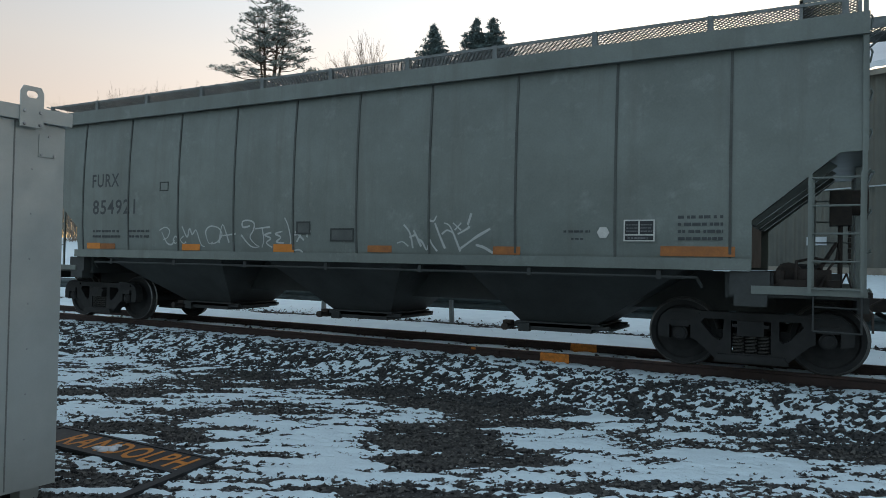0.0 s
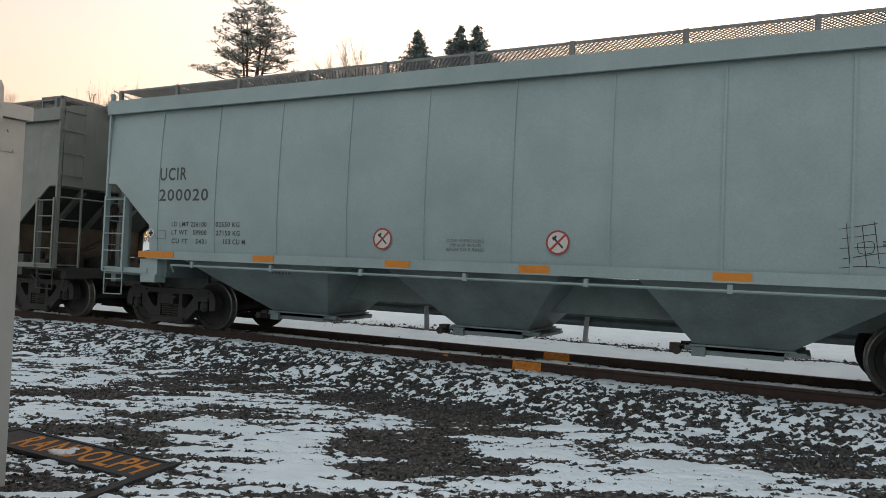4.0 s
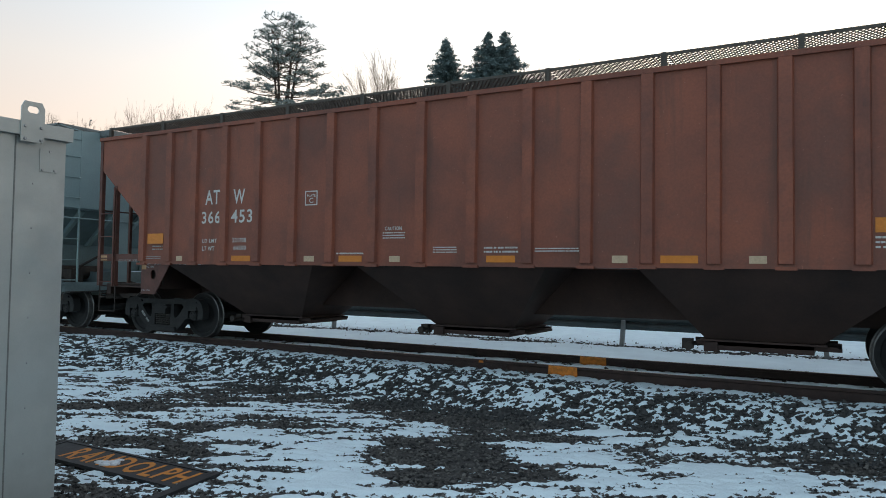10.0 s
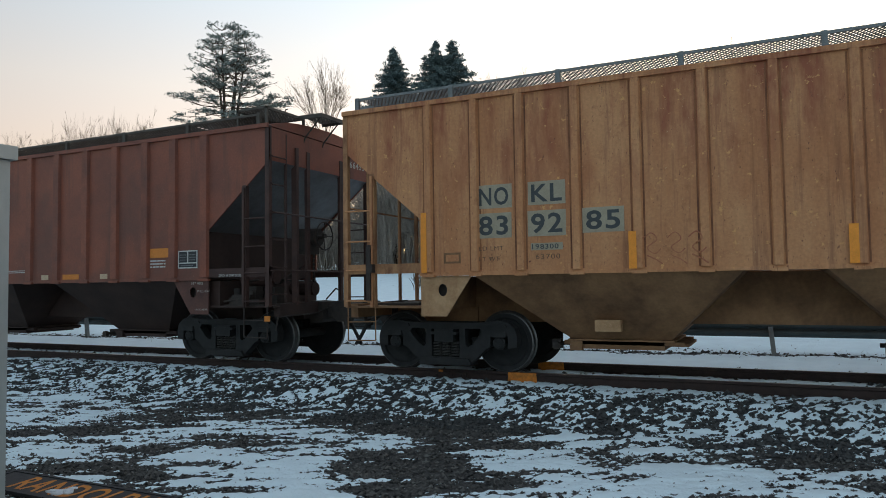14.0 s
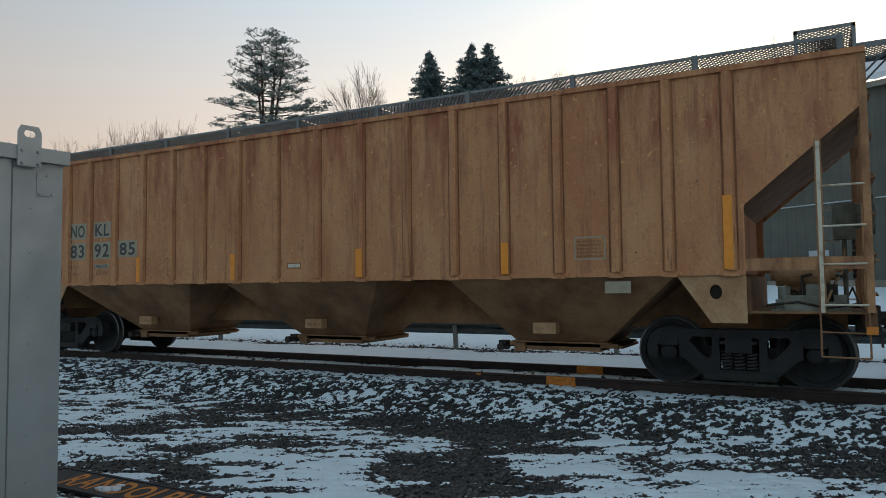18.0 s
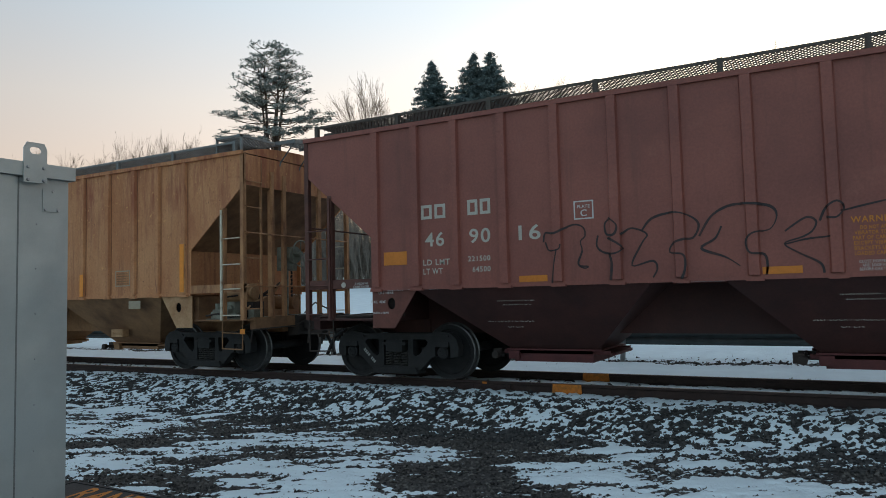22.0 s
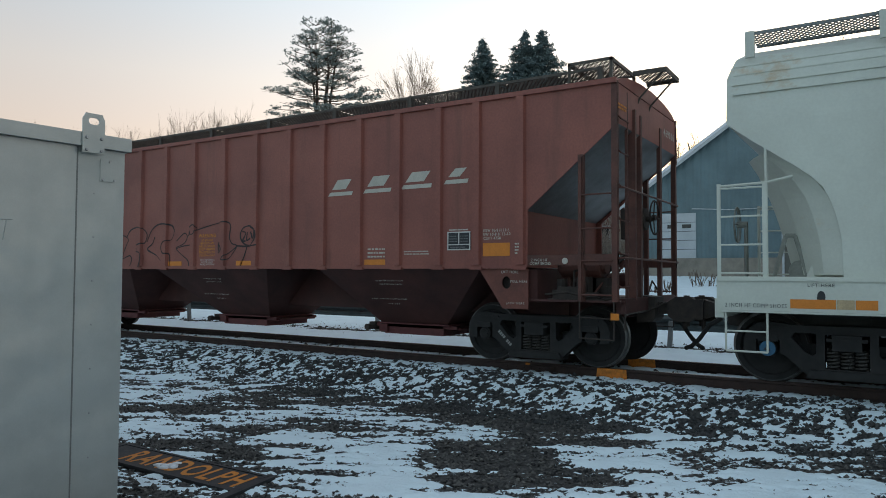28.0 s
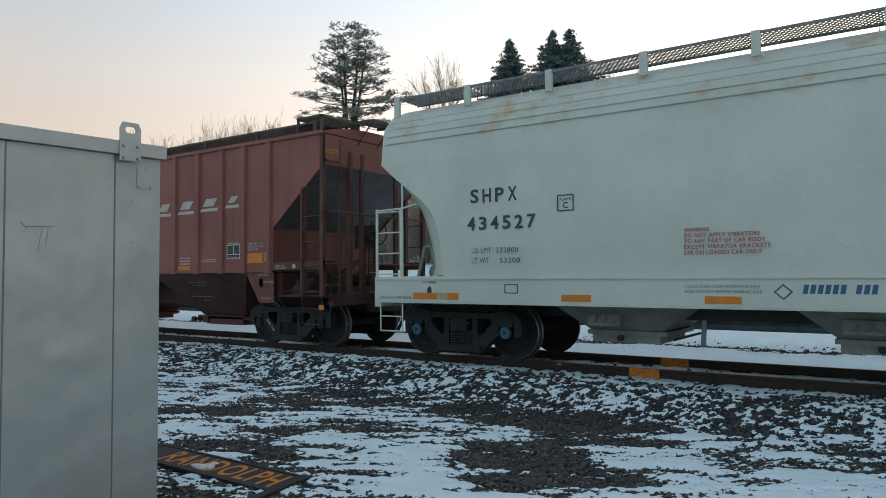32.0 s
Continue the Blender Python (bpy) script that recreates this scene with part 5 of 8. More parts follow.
            part("brake_wheel", bm, spec.get("brake", COUPLER_IRON), car)
        # platform that reaches out over the coupler, level with a raised end panel
        reach, across, y_at, z_at = (0.50 if e > 0 else 0.34, 0.70, -0.67, eave + 0.34) if kind == "ribbed" else (0.40 if e > 0 else 0.26, 0.66, -0.62, eave + 0.22)
        bm = grating(reach, across)
        deep = -0.05 if kind == "ribbed" else -0.12
        box(bm, 0, reach, -0.014, 0.0, deep, 0.02)
        box(bm, 0, reach, across, across + 0.014, deep, 0.02)
        box(bm, 0 if e < 0 else reach - 0.014, 0.014 if e < 0 else reach, 0, across, deep, 0.02)
        xo = half - 0.06 if e > 0 else -half + 0.06 - reach
        tagged(part("roof_end_walk", bm, walkmat, car, at=(xo, y_at, z_at)), kind="stuff")
        for yy in (y_at + 0.06, y_at + across - 0.06):
            bm = bmesh.new()
            bent(bm, [(e * (half + reach - 0.14), yy, z_at - 0.03), (e * (half + 0.02), yy, eave - 0.04), (e * (half - 0.03), yy, eave - 0.16)], 0.014, 6)
            part("walk_brace", bm, walkmat, car)
        if e > 0:
            wide = 1.08
            bm = grating(0.66, wide)
            box(bm, 0.0, 0.03, 0.0, wide, -0.03, 0.02)
            box(bm, 0.63, 0.66, 0.0, wide, -0.03, 0.02)
            for u, v in ((0.0, 0.0), (0.62, 0.0), (0.0, wide - 0.04), (0.62, wide - 0.04)):
                box(bm, u, u + 0.04, v, v + 0.04, -0.36, 0.02)
            tagged(part("raised_walk", bm, walkmat, car, at=(half - 0.74, -w + 0.04, eave + (0.34 if kind == "ribbed" else 0.24))), kind="stuff")
            bm = bmesh.new()
            bent(bm, [(half - 0.42, -0.62, eave + 0.4), (half - 0.42, -0.62, eave + 0.52), (half - 0.38, -0.60, eave + 0.54)], 0.012, 6)
            part("hatch_lock_rod", bm, walkmat, car)
    # running boards along both eaves
    pl, walk_up = spec["panel"], (0.22 if kind == "ribbed" else 0.19)
    n = int(round((2 * half - 0.5) / pl))
    pl = (2 * half - 0.5) / n
    me = mesh_of("running_board", grating(pl, 0.62), walkmat)
    bm = bmesh.new()
    box(bm, -0.035, 0.035, 0.0, 0.06, -0.24, 0.02)
    bracket = mesh_of("walk_bracket", bm, spec.get("bracket", walkmat))
    for i in range(n + 1):
        x = -half + 0.25 + i * pl
        for s in (-1, 1):
            y = -w + 0.03 if s < 0 else w - 0.65
            if i < n:
                tagged(place("running_board", me, car, (x, y, eave + walk_up)), kind="stuff")
            place("walk_bracket", bracket, car, (x, (-w + 0.015) if s < 0 else (w - 0.075), eave + walk_up + 0.005))
    return car


def ribs_even(first, last, count, wide):
    return [(first + (last - first) * i / (count - 1), wide) for i in range(count)]


MODERN_CUT = [(1.24, 1.36), (1.24, 1.95), (0.29, 2.74), (0.0, 2.75), (0.0, 4.36)]
RIBBED_CUT = [(1.36, 1.50), (1.36, 2.35), (0.0, 3.50), (0.0, 4.07)]
MODERN = dict(kind="smooth", eave=4.36, sill=1.42, cut=MODERN_CUT, flat=1.24, truck=6.50, bays=((-3.72, -5.87, -2.44), (0.05, -1.45, 1.48), (3.72, 2.44, 5.87)), bay_gate=0.62, bay_low=0.46, posts=[(0.04, 4.52, 1.06), (0.58, 2.46, 1.06)], ladder=(0.60, 0.06, 1.06, 2.50, 5), panel=1.55)
RIBBED = dict(kind="ribbed", eave=4.09, sill=1.50, cut=RIBBED_CUT, flat=1.36, truck=6.95, bays=((-4.35, -6.25, -2.62), (0.02, -1.70, 1.62), (4.35, 2.92, 6.25)), bay_gate=0.72, posts=[(0.04, 4.10, 1.02), (0.53, 3.10, 1.02)], ladder=(0.53, 0.06, 1.02, 3.06, (2.52, 2.04, 1.59, 1.11)), panel=1.62)

# pipe, pads and steps reuse GREY_UNDER, which carries under-body shade in its colour
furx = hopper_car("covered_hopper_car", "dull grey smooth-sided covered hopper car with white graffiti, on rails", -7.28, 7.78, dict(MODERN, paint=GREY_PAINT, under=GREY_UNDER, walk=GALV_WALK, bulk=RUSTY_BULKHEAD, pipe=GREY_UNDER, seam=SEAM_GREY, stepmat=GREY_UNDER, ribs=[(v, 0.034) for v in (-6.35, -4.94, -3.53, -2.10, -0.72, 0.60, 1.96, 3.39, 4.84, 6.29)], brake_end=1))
ucir = hopper_car("covered_hopper_car", "pale blue-grey smooth-sided covered hopper car with orange reflectors, on rails", 9.72, 7.78, dict(MODERN, paint=PALE_PAINT, under=PALE_UNDER, walk=GALV_WALK, ribs=ribs_even(-6.33, 6.33, 10, 0.035), brake_end=-1))
atw = hopper_car("covered_hopper_car", "oxide-red ribbed covered hopper car, sooty and faded, on rails", 27.33, 8.37, dict(RIBBED, paint=OXIDE_PAINT, under=OXIDE_UNDER, walk=DARK_WALK, mid_post=True, slope=SLOPE_GREY, seam=RIB_OXIDE, postmat=GEAR_DARK, postmat_left=GEAR_BROWN, laddermat=GEAR_DARK, laddermat_dull=GEAR_BROWN, stepmat=COUPLER_IRON, gusset=GEAR_BROWN, gear=GEAR_DARK, ribs=[(s * v, 0.19) for v in (0.45, 1.35, 2.22, 3.05, 3.88, 4.70, 5.50, 6.20, 6.95) for s in (-1, 1)], brake_end=1))
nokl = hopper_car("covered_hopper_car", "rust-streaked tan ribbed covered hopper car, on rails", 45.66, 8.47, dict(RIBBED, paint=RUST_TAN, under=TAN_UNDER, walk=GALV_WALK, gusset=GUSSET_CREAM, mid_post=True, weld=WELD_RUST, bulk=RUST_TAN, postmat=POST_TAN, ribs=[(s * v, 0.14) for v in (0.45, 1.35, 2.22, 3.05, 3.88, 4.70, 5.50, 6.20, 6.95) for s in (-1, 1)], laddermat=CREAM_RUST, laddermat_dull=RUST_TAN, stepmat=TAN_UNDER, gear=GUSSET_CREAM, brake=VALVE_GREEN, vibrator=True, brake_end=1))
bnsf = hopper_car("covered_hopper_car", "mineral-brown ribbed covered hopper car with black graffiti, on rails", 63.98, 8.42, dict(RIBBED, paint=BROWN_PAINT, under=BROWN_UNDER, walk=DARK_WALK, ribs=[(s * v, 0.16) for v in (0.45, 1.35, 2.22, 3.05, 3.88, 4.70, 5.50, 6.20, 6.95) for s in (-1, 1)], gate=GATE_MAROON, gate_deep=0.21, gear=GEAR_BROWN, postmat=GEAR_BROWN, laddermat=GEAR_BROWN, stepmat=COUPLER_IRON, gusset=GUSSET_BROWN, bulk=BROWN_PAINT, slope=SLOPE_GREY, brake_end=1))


def round_hopper_car(x_mid, half):
    """A centre-flow car: bowed, unribbed sides that sweep in at the ends over deep side sills."""
    car = empty("covered_hopper_car", (x_mid, YT, 0), "off-white smooth round-sided covered hopper car with rust spots, on rails", "freight car", "covered hopper cars of the train")
    w, eave, sill = 1.62, 4.18, 1.38
    # side outline at the end, swept in a curve
    sweep = [(1.40, sill), (1.39, 1.80), (1.35, 2.06), (1.27, 2.31), (1.20, 2.45), (1.08, 2.58), (0.92, 2.71), (0.66, 2.90), (0.44, 3.06), (0.24, 3.22), (0.13, 3.31), (0.13, 3.9), (0.22, 4.18), (0.34, 4.30)]
    prof = [(half - d, z) for d, z in sweep]
    # bowed cross section: y half-width by height
    def half_width(z):
        return np.interp(z, [1.38, 1.9, 2.6, 3.3, 3.8, 4.0, 4.18, 4.32, 4.45], [1.60, 1.635, 1.65, 1.63, 1.58, 1.53, 1.40, 1.15, 0.6])
    bm = bmesh.new()
    levels = [1.38, 1.6, 1.80, 2.06, 2.18, 2.31, 2.45, 2.58, 2.71, 2.90, 3.06, 3.22, 3.31, 3.6, 3.9, 3.96, 4.02, 4.18, 4.30, 4.42]
    ez = [p[1] for p in prof]
    ex = [p[0] for p in prof]
    rings = []
    for z in levels:
        xe = float(np.interp(z, ez, ex))
        b = float(half_width(z))
        ring = []
        for s, y in ((-1, -b), (1, -b), (1, b), (-1, b)):
            ring.append(bm.verts.new((s * xe, y, z)))
        rings.append(ring)
    for a, b in zip(rings[:-1], rings[1:]):
        for i in range(4):
            bm.faces.new((a[i], a[(i + 1) % 4], b[(i + 1) % 4], b[i]))
    bm.faces.new(rings[0][::-1])
    bm.faces.new(rings[-1])
    body = part("body", bm, WHITE_CAR, car)
    for z, dz in ((3.67, 0.03), (3.80, 0.012), (3.93, 0.012), (4.05, 0.012)):
        for s in (-1, 1):
            bm = bmesh.new()
            b = float(half_width(z))
            box(bm, -half + 0.2, half - 0.2, s * (b - 0.02), s * (b + (0.025 if dz > 0.02 else 0.007)), z, z + dz)
            part("roof_seam", bm, WHITE_CAR, body)
    for x in (-6.60, -4.95, -3.29, -1.63, 0.03, 1.69, 3.35, 5.01, 6.66):
        bm = bmesh.new()
        prev = None
        for z in np.linspace(1.4, 3.9, 8):
            b = float(half_width(z)) + 0.004
            cur = [bm.verts.new((x + u, -b, z)) for u in (-0.018, 0.018)]
            if prev:
                bm.faces.new((prev[0], prev[1], cur[1], cur[0]))
            prev = cur
        part("side_rib", bm, WHITE_CAR, body)
    for s in (-1, 1):
        bm = bmesh.new()
        box(bm, -half, half, s * (w - 0.02), s * (w + 0.035), 0.96, sill)
        soften(bm, 0.015, 2)
        part("side_sill", bm, WHITE_CAR, car)
        bm = bmesh.new()
        box(bm, -half + 0.02, half - 0.02, s * (w + 0.036), s * (w + 0.058), sill - 0.055, sill - 0.02)
        soften(bm, 0.006)
        part("sill_lip", bm, WHITE_CAR, car)
        bm = bmesh.new()
        box(bm, -half, half, s * (w - 0.16), s * (w + 0.035), 0.935, 0.957)
        part("sill_flange", bm, WHITE_CAR, car)
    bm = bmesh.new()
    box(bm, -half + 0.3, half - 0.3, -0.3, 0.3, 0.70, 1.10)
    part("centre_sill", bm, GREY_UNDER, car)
    tx = half - 1.40
    for x in (-4.25, -0.85, 0.85, 4.25):
        bm = bmesh.new()
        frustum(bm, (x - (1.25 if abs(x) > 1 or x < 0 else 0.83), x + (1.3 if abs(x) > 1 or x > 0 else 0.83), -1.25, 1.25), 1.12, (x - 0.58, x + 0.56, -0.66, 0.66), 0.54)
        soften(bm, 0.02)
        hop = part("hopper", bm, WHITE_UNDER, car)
        bm = bmesh.new()
        for k in range(3):
            tube(bm, (x - 0.40 + 0.15 * k, -1.02, 0.73), (x - 0.40 + 0.15 * k, -0.93, 0.70), 0.055, 10)
        box(bm, x - 0.5, x + 0.02, -0.98, -0.92, 0.62, 0.80)
        part("vibrator_bracket", bm, WHITE_UNDER, hop)
        bm = bmesh.new()
        box(bm, x - 0.62, x + 0.62, -0.70, 0.70, 0.47, 0.535)
        box(bm, x - 0.56, x + 0.5, -0.64, 0.64, 0.35, 0.468)
        soften(bm, 0.01)
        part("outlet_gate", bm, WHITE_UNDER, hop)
        bm = bmesh.new()
        tube(bm, (x + 0.75, -0.8, 0.44), (x + 0.75, 0.6, 0.44), 0.02, 6)
        tube(bm, (x - 0.1, -0.7, 0.42), (x - 0.1, -0.62, 0.42), 0.05, 8)
        part("gate_gear", bm, COUPLER_IRON, hop)
    for e in (-1, 1):
        truck(car, e * tx, True)
        bm = bmesh.new()
        box(bm, e * tx - 0.28, e * tx + 0.28, -1.4, 1.4, 0.90, 1.25)
        box(bm, e * tx - 0.25, e * tx + 0.25, -0.35, 0.35, 0.745, 0.90)
        part("body_bolster", bm, GREY_UNDER, car)
        lo, hi = sorted((e * (half - 1.45), e * half))
        bm = bmesh.new()
        box(bm, lo, hi, -w + 0.02, w - 0.02, 1.30, 1.335)
        part("end_platform", bm, WHITE_CAR, car)
        bm = bmesh.new()
        lo, hi = sorted((e * (half - 0.08), e * (half + 0.03)))
        box(bm, lo, hi, -w, w, 0.86, 1.10)
        part("end_sill", bm, WHITE_CAR, car)
        place("coupler", COUPLER, car, (e * (half + 0.15), 0, 0), turn=pose(0, 0, 0, 0, 0, 0 if e > 0 else 180))
        place("air_hose", HOSE, car, (e * (half + 0.10), 0, 0), turn=pose(0, 0, 0, 0, 0, 0 if e > 0 else 180))
        for s in (-1, 1):
            ladder(car, e * (half - 0.56), e * (half - 0.03), 1.36, 2.55, s * (w + 0.01), WHITE_CAR, 4)
            bm = bmesh.new()
            bent(bm, [(e * (half - 0.03), s * w, 2.52), (e * (half - 0.58), s * w, 2.54), (e * (half - 0.88), s * w, 2.60)], 0.018, 6)
            tube(bm, (e * (half - 0.58), s * w, 1.36), (e * (half - 0.58), s * w, 3.0), 0.02, 6)
            part("end_grab_rail", bm, WHITE_CAR, car)
            bm = bmesh.new()
            x0, x1 = e * (half - 0.58), e * (half - 0.10)
            bent(bm, [(x0, s * w, 0.96), (x0, s * w, 0.45), (x1, s * w, 0.45), (x1, s * w, 0.96)], 0.014, 6)
            tube(bm, (x0, s * w, 0.7), (x1, s * w, 0.7), 0.012, 6)
            part("step", bm, WHITE_CAR, car)
        bm = bmesh.new()
        prism(bm, [(e * (half - 1.38), 1.36), (e * (half - 0.98), 1.36), (e * (half - 1.08), 1.62), (e * (half - 1.36), 1.95)], -1.30, -1.26)
        box(bm, e * (half - 1.2) - 0.15, e * (half - 1.2) + 0.15, -1.26, -1.0, 1.36, 1.66)
        part("end_bracket", bm, WHITE_CAR, car)
        for s in (-1, 1):
            # the rounded end sheet that turns in from the side's swept edge
            bm = bmesh.new()
            rows = []
            for z in np.linspace(1.40, 2.92, 9):
                d = half - float(np.interp(z, ez, ex))
                d_in = float(np.interp(z, [1.40, 1.8, 2.3, 2.7, 2.92], [0.80, 0.71, 0.56, 0.40, 0.27]))
                rows.append([bm.verts.new((e * (half - d - (d_in - d) * q), s * (1.60 - 0.75 * q ** 1.6), float(z))) for q in (0.0, 0.35, 0.7, 1.0)])
            for a, b in zip(rows[:-1], rows[1:]):
                for i in range(3):
                    bm.faces.new((a[i], a[i + 1], b[i + 1], b[i]))
            ext = bmesh.ops.extrude_face_region(bm, geom=bm.faces[:])
            bmesh.ops.translate(bm, vec=(-e * 0.02, -s * 0.01, 0), verts=[v for v in ext["geom"] if isinstance(v, bmesh.types.BMVert)])
            part("end_sheet", bm, WHITE_CAR, car)
        bm = bmesh.new()
        ring = [(e * (half + 0.06), 0.2 + 0.26 * math.cos(2 * math.pi * i / 20), 2.15 + 0.26 * math.sin(2 * math.pi * i / 20)) for i in range(21)]
        bent(bm, ring, 0.014, 6)
        tube(bm, (e * (half - 0.06), 0.2, 1.34), (e * (half - 0.06), 0.2, 2.15), 0.03, 6)
        tube(bm, (e * (half - 0.08), 0.2, 2.15), (e * (half + 0.07), 0.2, 2.15), 0.05, 10)
        for i in range(0, 20, 5):
            tube(bm, (e * (half + 0.05), 0.2, 2.15), ring[i], 0.010, 5)
        part("brake_wheel", bm, WHITE_UNDER, car, "dirty off-white brake wheel")
        bm = bmesh.new()
        bent(bm, [(e * (half - 0.6), -1.2, 1.34), (e * (half - 0.75), -1.2, 1.9), (e * (half - 0.85), -1.15, 1.9), (e * (half - 1.0), -1.15, 1.34)], 0.03, 6)
        tube(bm, (e * (half - 0.9), -1.1, 1.45), (e * (half - 0.9), -0.2, 1.45), 0.14, 12)
        part("brake_gear", bm, WHITE_UNDER, car)
    n, pl = 11, (2 * half - 0.8) / 11
    me = mesh_of("running_board", grating(pl, 0.60), GALV_WALK)
    bm = bmesh.new()
    box(bm, -0.055, 0.055, 0, 0.05, -0.30, 0.03)
    bracket = mesh_of("walk_bracket", bm, WHITE_CAR)
    for i in range(n + 1):
        x = -half + 0.4 + i * pl
        for s in (-1, 1):
            if i < n:
                tagged(place("running_board", me, car, (x, -1.52 if s < 0 else 0.92, 4.455)), kind="stuff")
            place("walk_bracket", bracket, car, (x, -1.535 if s < 0 else 1.475, 4.455))
    return car


shpx = round_hopper_car(82.10, 8.40)


# ---- the buildings and trees beyond ----
def corrugated(bm, x0, x1, z0, tops, y, pitch=0.30, depth=0.035, along="x"):
    """Ribbed sheet wall; tops(x) gives its height."""
    prev = None
    n = int((x1 - x0) / (pitch / 4))
    for i in range(n + 1):
        x = x0 + (x1 - x0) * i / n
        d = depth if (i % 4) in (0, 1) else 0.0
        cur = [bm.verts.new((x, y - d, z0) if along == "x" else (y - d, x, z0)), bm.verts.new((x, y - d, tops(x)) if along == "x" else (y - d, x, tops(x)))]
        if prev:
            bm.faces.new((prev[0], cur[0], cur[1], prev[1]))
        prev = cur


SHEET_TEAL = surface("faded_teal_wall_sheet", (0.14, 0.21, 0.23), (0.10, 0.15, 0.165), 0.5, 0.2, 0.6, bumps=0.05, streak=(0.9, 0.1, 0.55, 0.85), streak_col=(0.09, 0.11, 0.11))
SHEET_BROWN = surface("grey_brown_wall_sheet", (0.125, 0.125, 0.105), (0.09, 0.09, 0.078), 0.55, 0.2, 0.6, bumps=0.05, streak=(0.9, 0.1, 0.55, 0.85), streak_col=(0.07, 0.07, 0.06))
ROOF_SNOW = surface("roof_snow", (0.80, 0.82, 0.85), (0.7, 0.72, 0.76), 0.8, 0, 0.8, bumps=0.1)
DOOR_WHITE = surface("white_garage_door", (0.50, 0.535, 0.55), (0.42, 0.45, 0.465), 0.5, 0, 1.5, bumps=0.05)
TRIM_DARK = surface("dark_building_trim", (0.05, 0.05, 0.05), None, 0.6, 0, 3)
CONCRETE = surface("stained_concrete", (0.30, 0.27, 0.22), (0.2, 0.18, 0.15), 0.85, 0, 2)
BRICK_RED = surface("dark_red_house_siding", (0.16, 0.07, 0.055), (0.11, 0.05, 0.042), 0.8, 0, 2)
GLASS_DARK = surface("dark_window_glass", (0.02, 0.025, 0.03), None, 0.12, 0, 2, bumps=0.0)


def warehouse():
    """The tall grey-brown shed; its eave faces the track."""
    b = empty("warehouse", (-4.0, 35.0, 1.15), "tall grey-brown sheet-metal warehouse with a snowy roof", "warehouse", turn=pose(0, 0, 0, 0, 0, -24))
    zt = 8.05
    bm = bmesh.new()
    corrugated(bm, 0.0, 18.0, 0.30, lambda x: zt, 0.0, 0.38, 0.04)
    part("front_wall", bm, SHEET_BROWN, b)
    bm = bmesh.new()
    box(bm, 0.0, 18.0, 0.04, 16, 0.0, zt)
    part("wall_core", bm, SHEET_BROWN, b)
    bm = bmesh.new()
    box(bm, 0.0, 18.05, -0.05, 0.04, 0.0, 0.30)
    part("footing", bm, CONCRETE, b)
    bm = bmesh.new()
    box(bm, -0.08, 0.03, -0.07, 0.0, 0.0, zt)
    part("corner_trim", bm, DOOR_WHITE, b)
    # roof plane that climbs away from its eave, under snow with a ragged edge
    bm = bmesh.new()
    edge, back = [], []
    r = random.Random(12)
    for k in range(91):
        x = -1.25 + 19.7 * k / 90
        edge.append(bm.verts.new((x, -0.42 + r.uniform(-0.03, 0.03), zt + 0.10 - r.uniform(0, 0.10))))
        back.append(bm.verts.new((x, 9.0, zt + 3.55)))
    top = [bm.verts.new((v.co.x, v.co.y + 0.02, zt + 0.30)) for v in edge]
    ridge = [bm.verts.new((v.co.x, 9.0, zt + 3.8)) for v in back]
    for row in ((edge, top), (top, ridge), (ridge, back), (back, edge)):
        for k in range(90):
            bm.faces.new((row[0][k], row[0][k + 1], row[1][k + 1], row[1][k]))
    for k in (0, 90):
        bm.faces.new((edge[k], top[k], ridge[k], back[k]))
    part("snow_roof", bm, ROOF_SNOW, b, "roof under a layer of snow")
    bm = bmesh.new()
    prism(bm, [(-1.2, zt - 0.22), (18.2, zt - 0.22), (18.2, zt + 0.0), (-1.2, zt + 0.0)], -0.37, -0.33)
    part("eave_board", bm, CONCRETE, b)
    bm = bmesh.new()
    bent(bm, [(0.0, -0.08, 3.35), (3.0, -0.08, 3.45), (8.5, -0.08, 3.55), (15, -0.08, 3.6)], 0.03, 6)
    part("conduit", bm, DOOR_WHITE, b)
    bm = bmesh.new()
    box(bm, 6.0, 6.28, -0.28, -0.05, 3.3, 3.5)
    part("wall_lamp", bm, DOOR_WHITE, b)
    bm = bmesh.new()
    tube(bm, (1.1, -0.9, -0.1), (0.95, -0.9, 2.0), 0.035, 6)
    part("leaning_pole", bm, DOOR_WHITE, b)
    bm = bmesh.new()
    box(bm, 3.9, 4.7, -0.09, -0.05, 1.2, 1.55)
    part("wall_notice", bm, DOOR_WHITE, b, "small white notice plate")


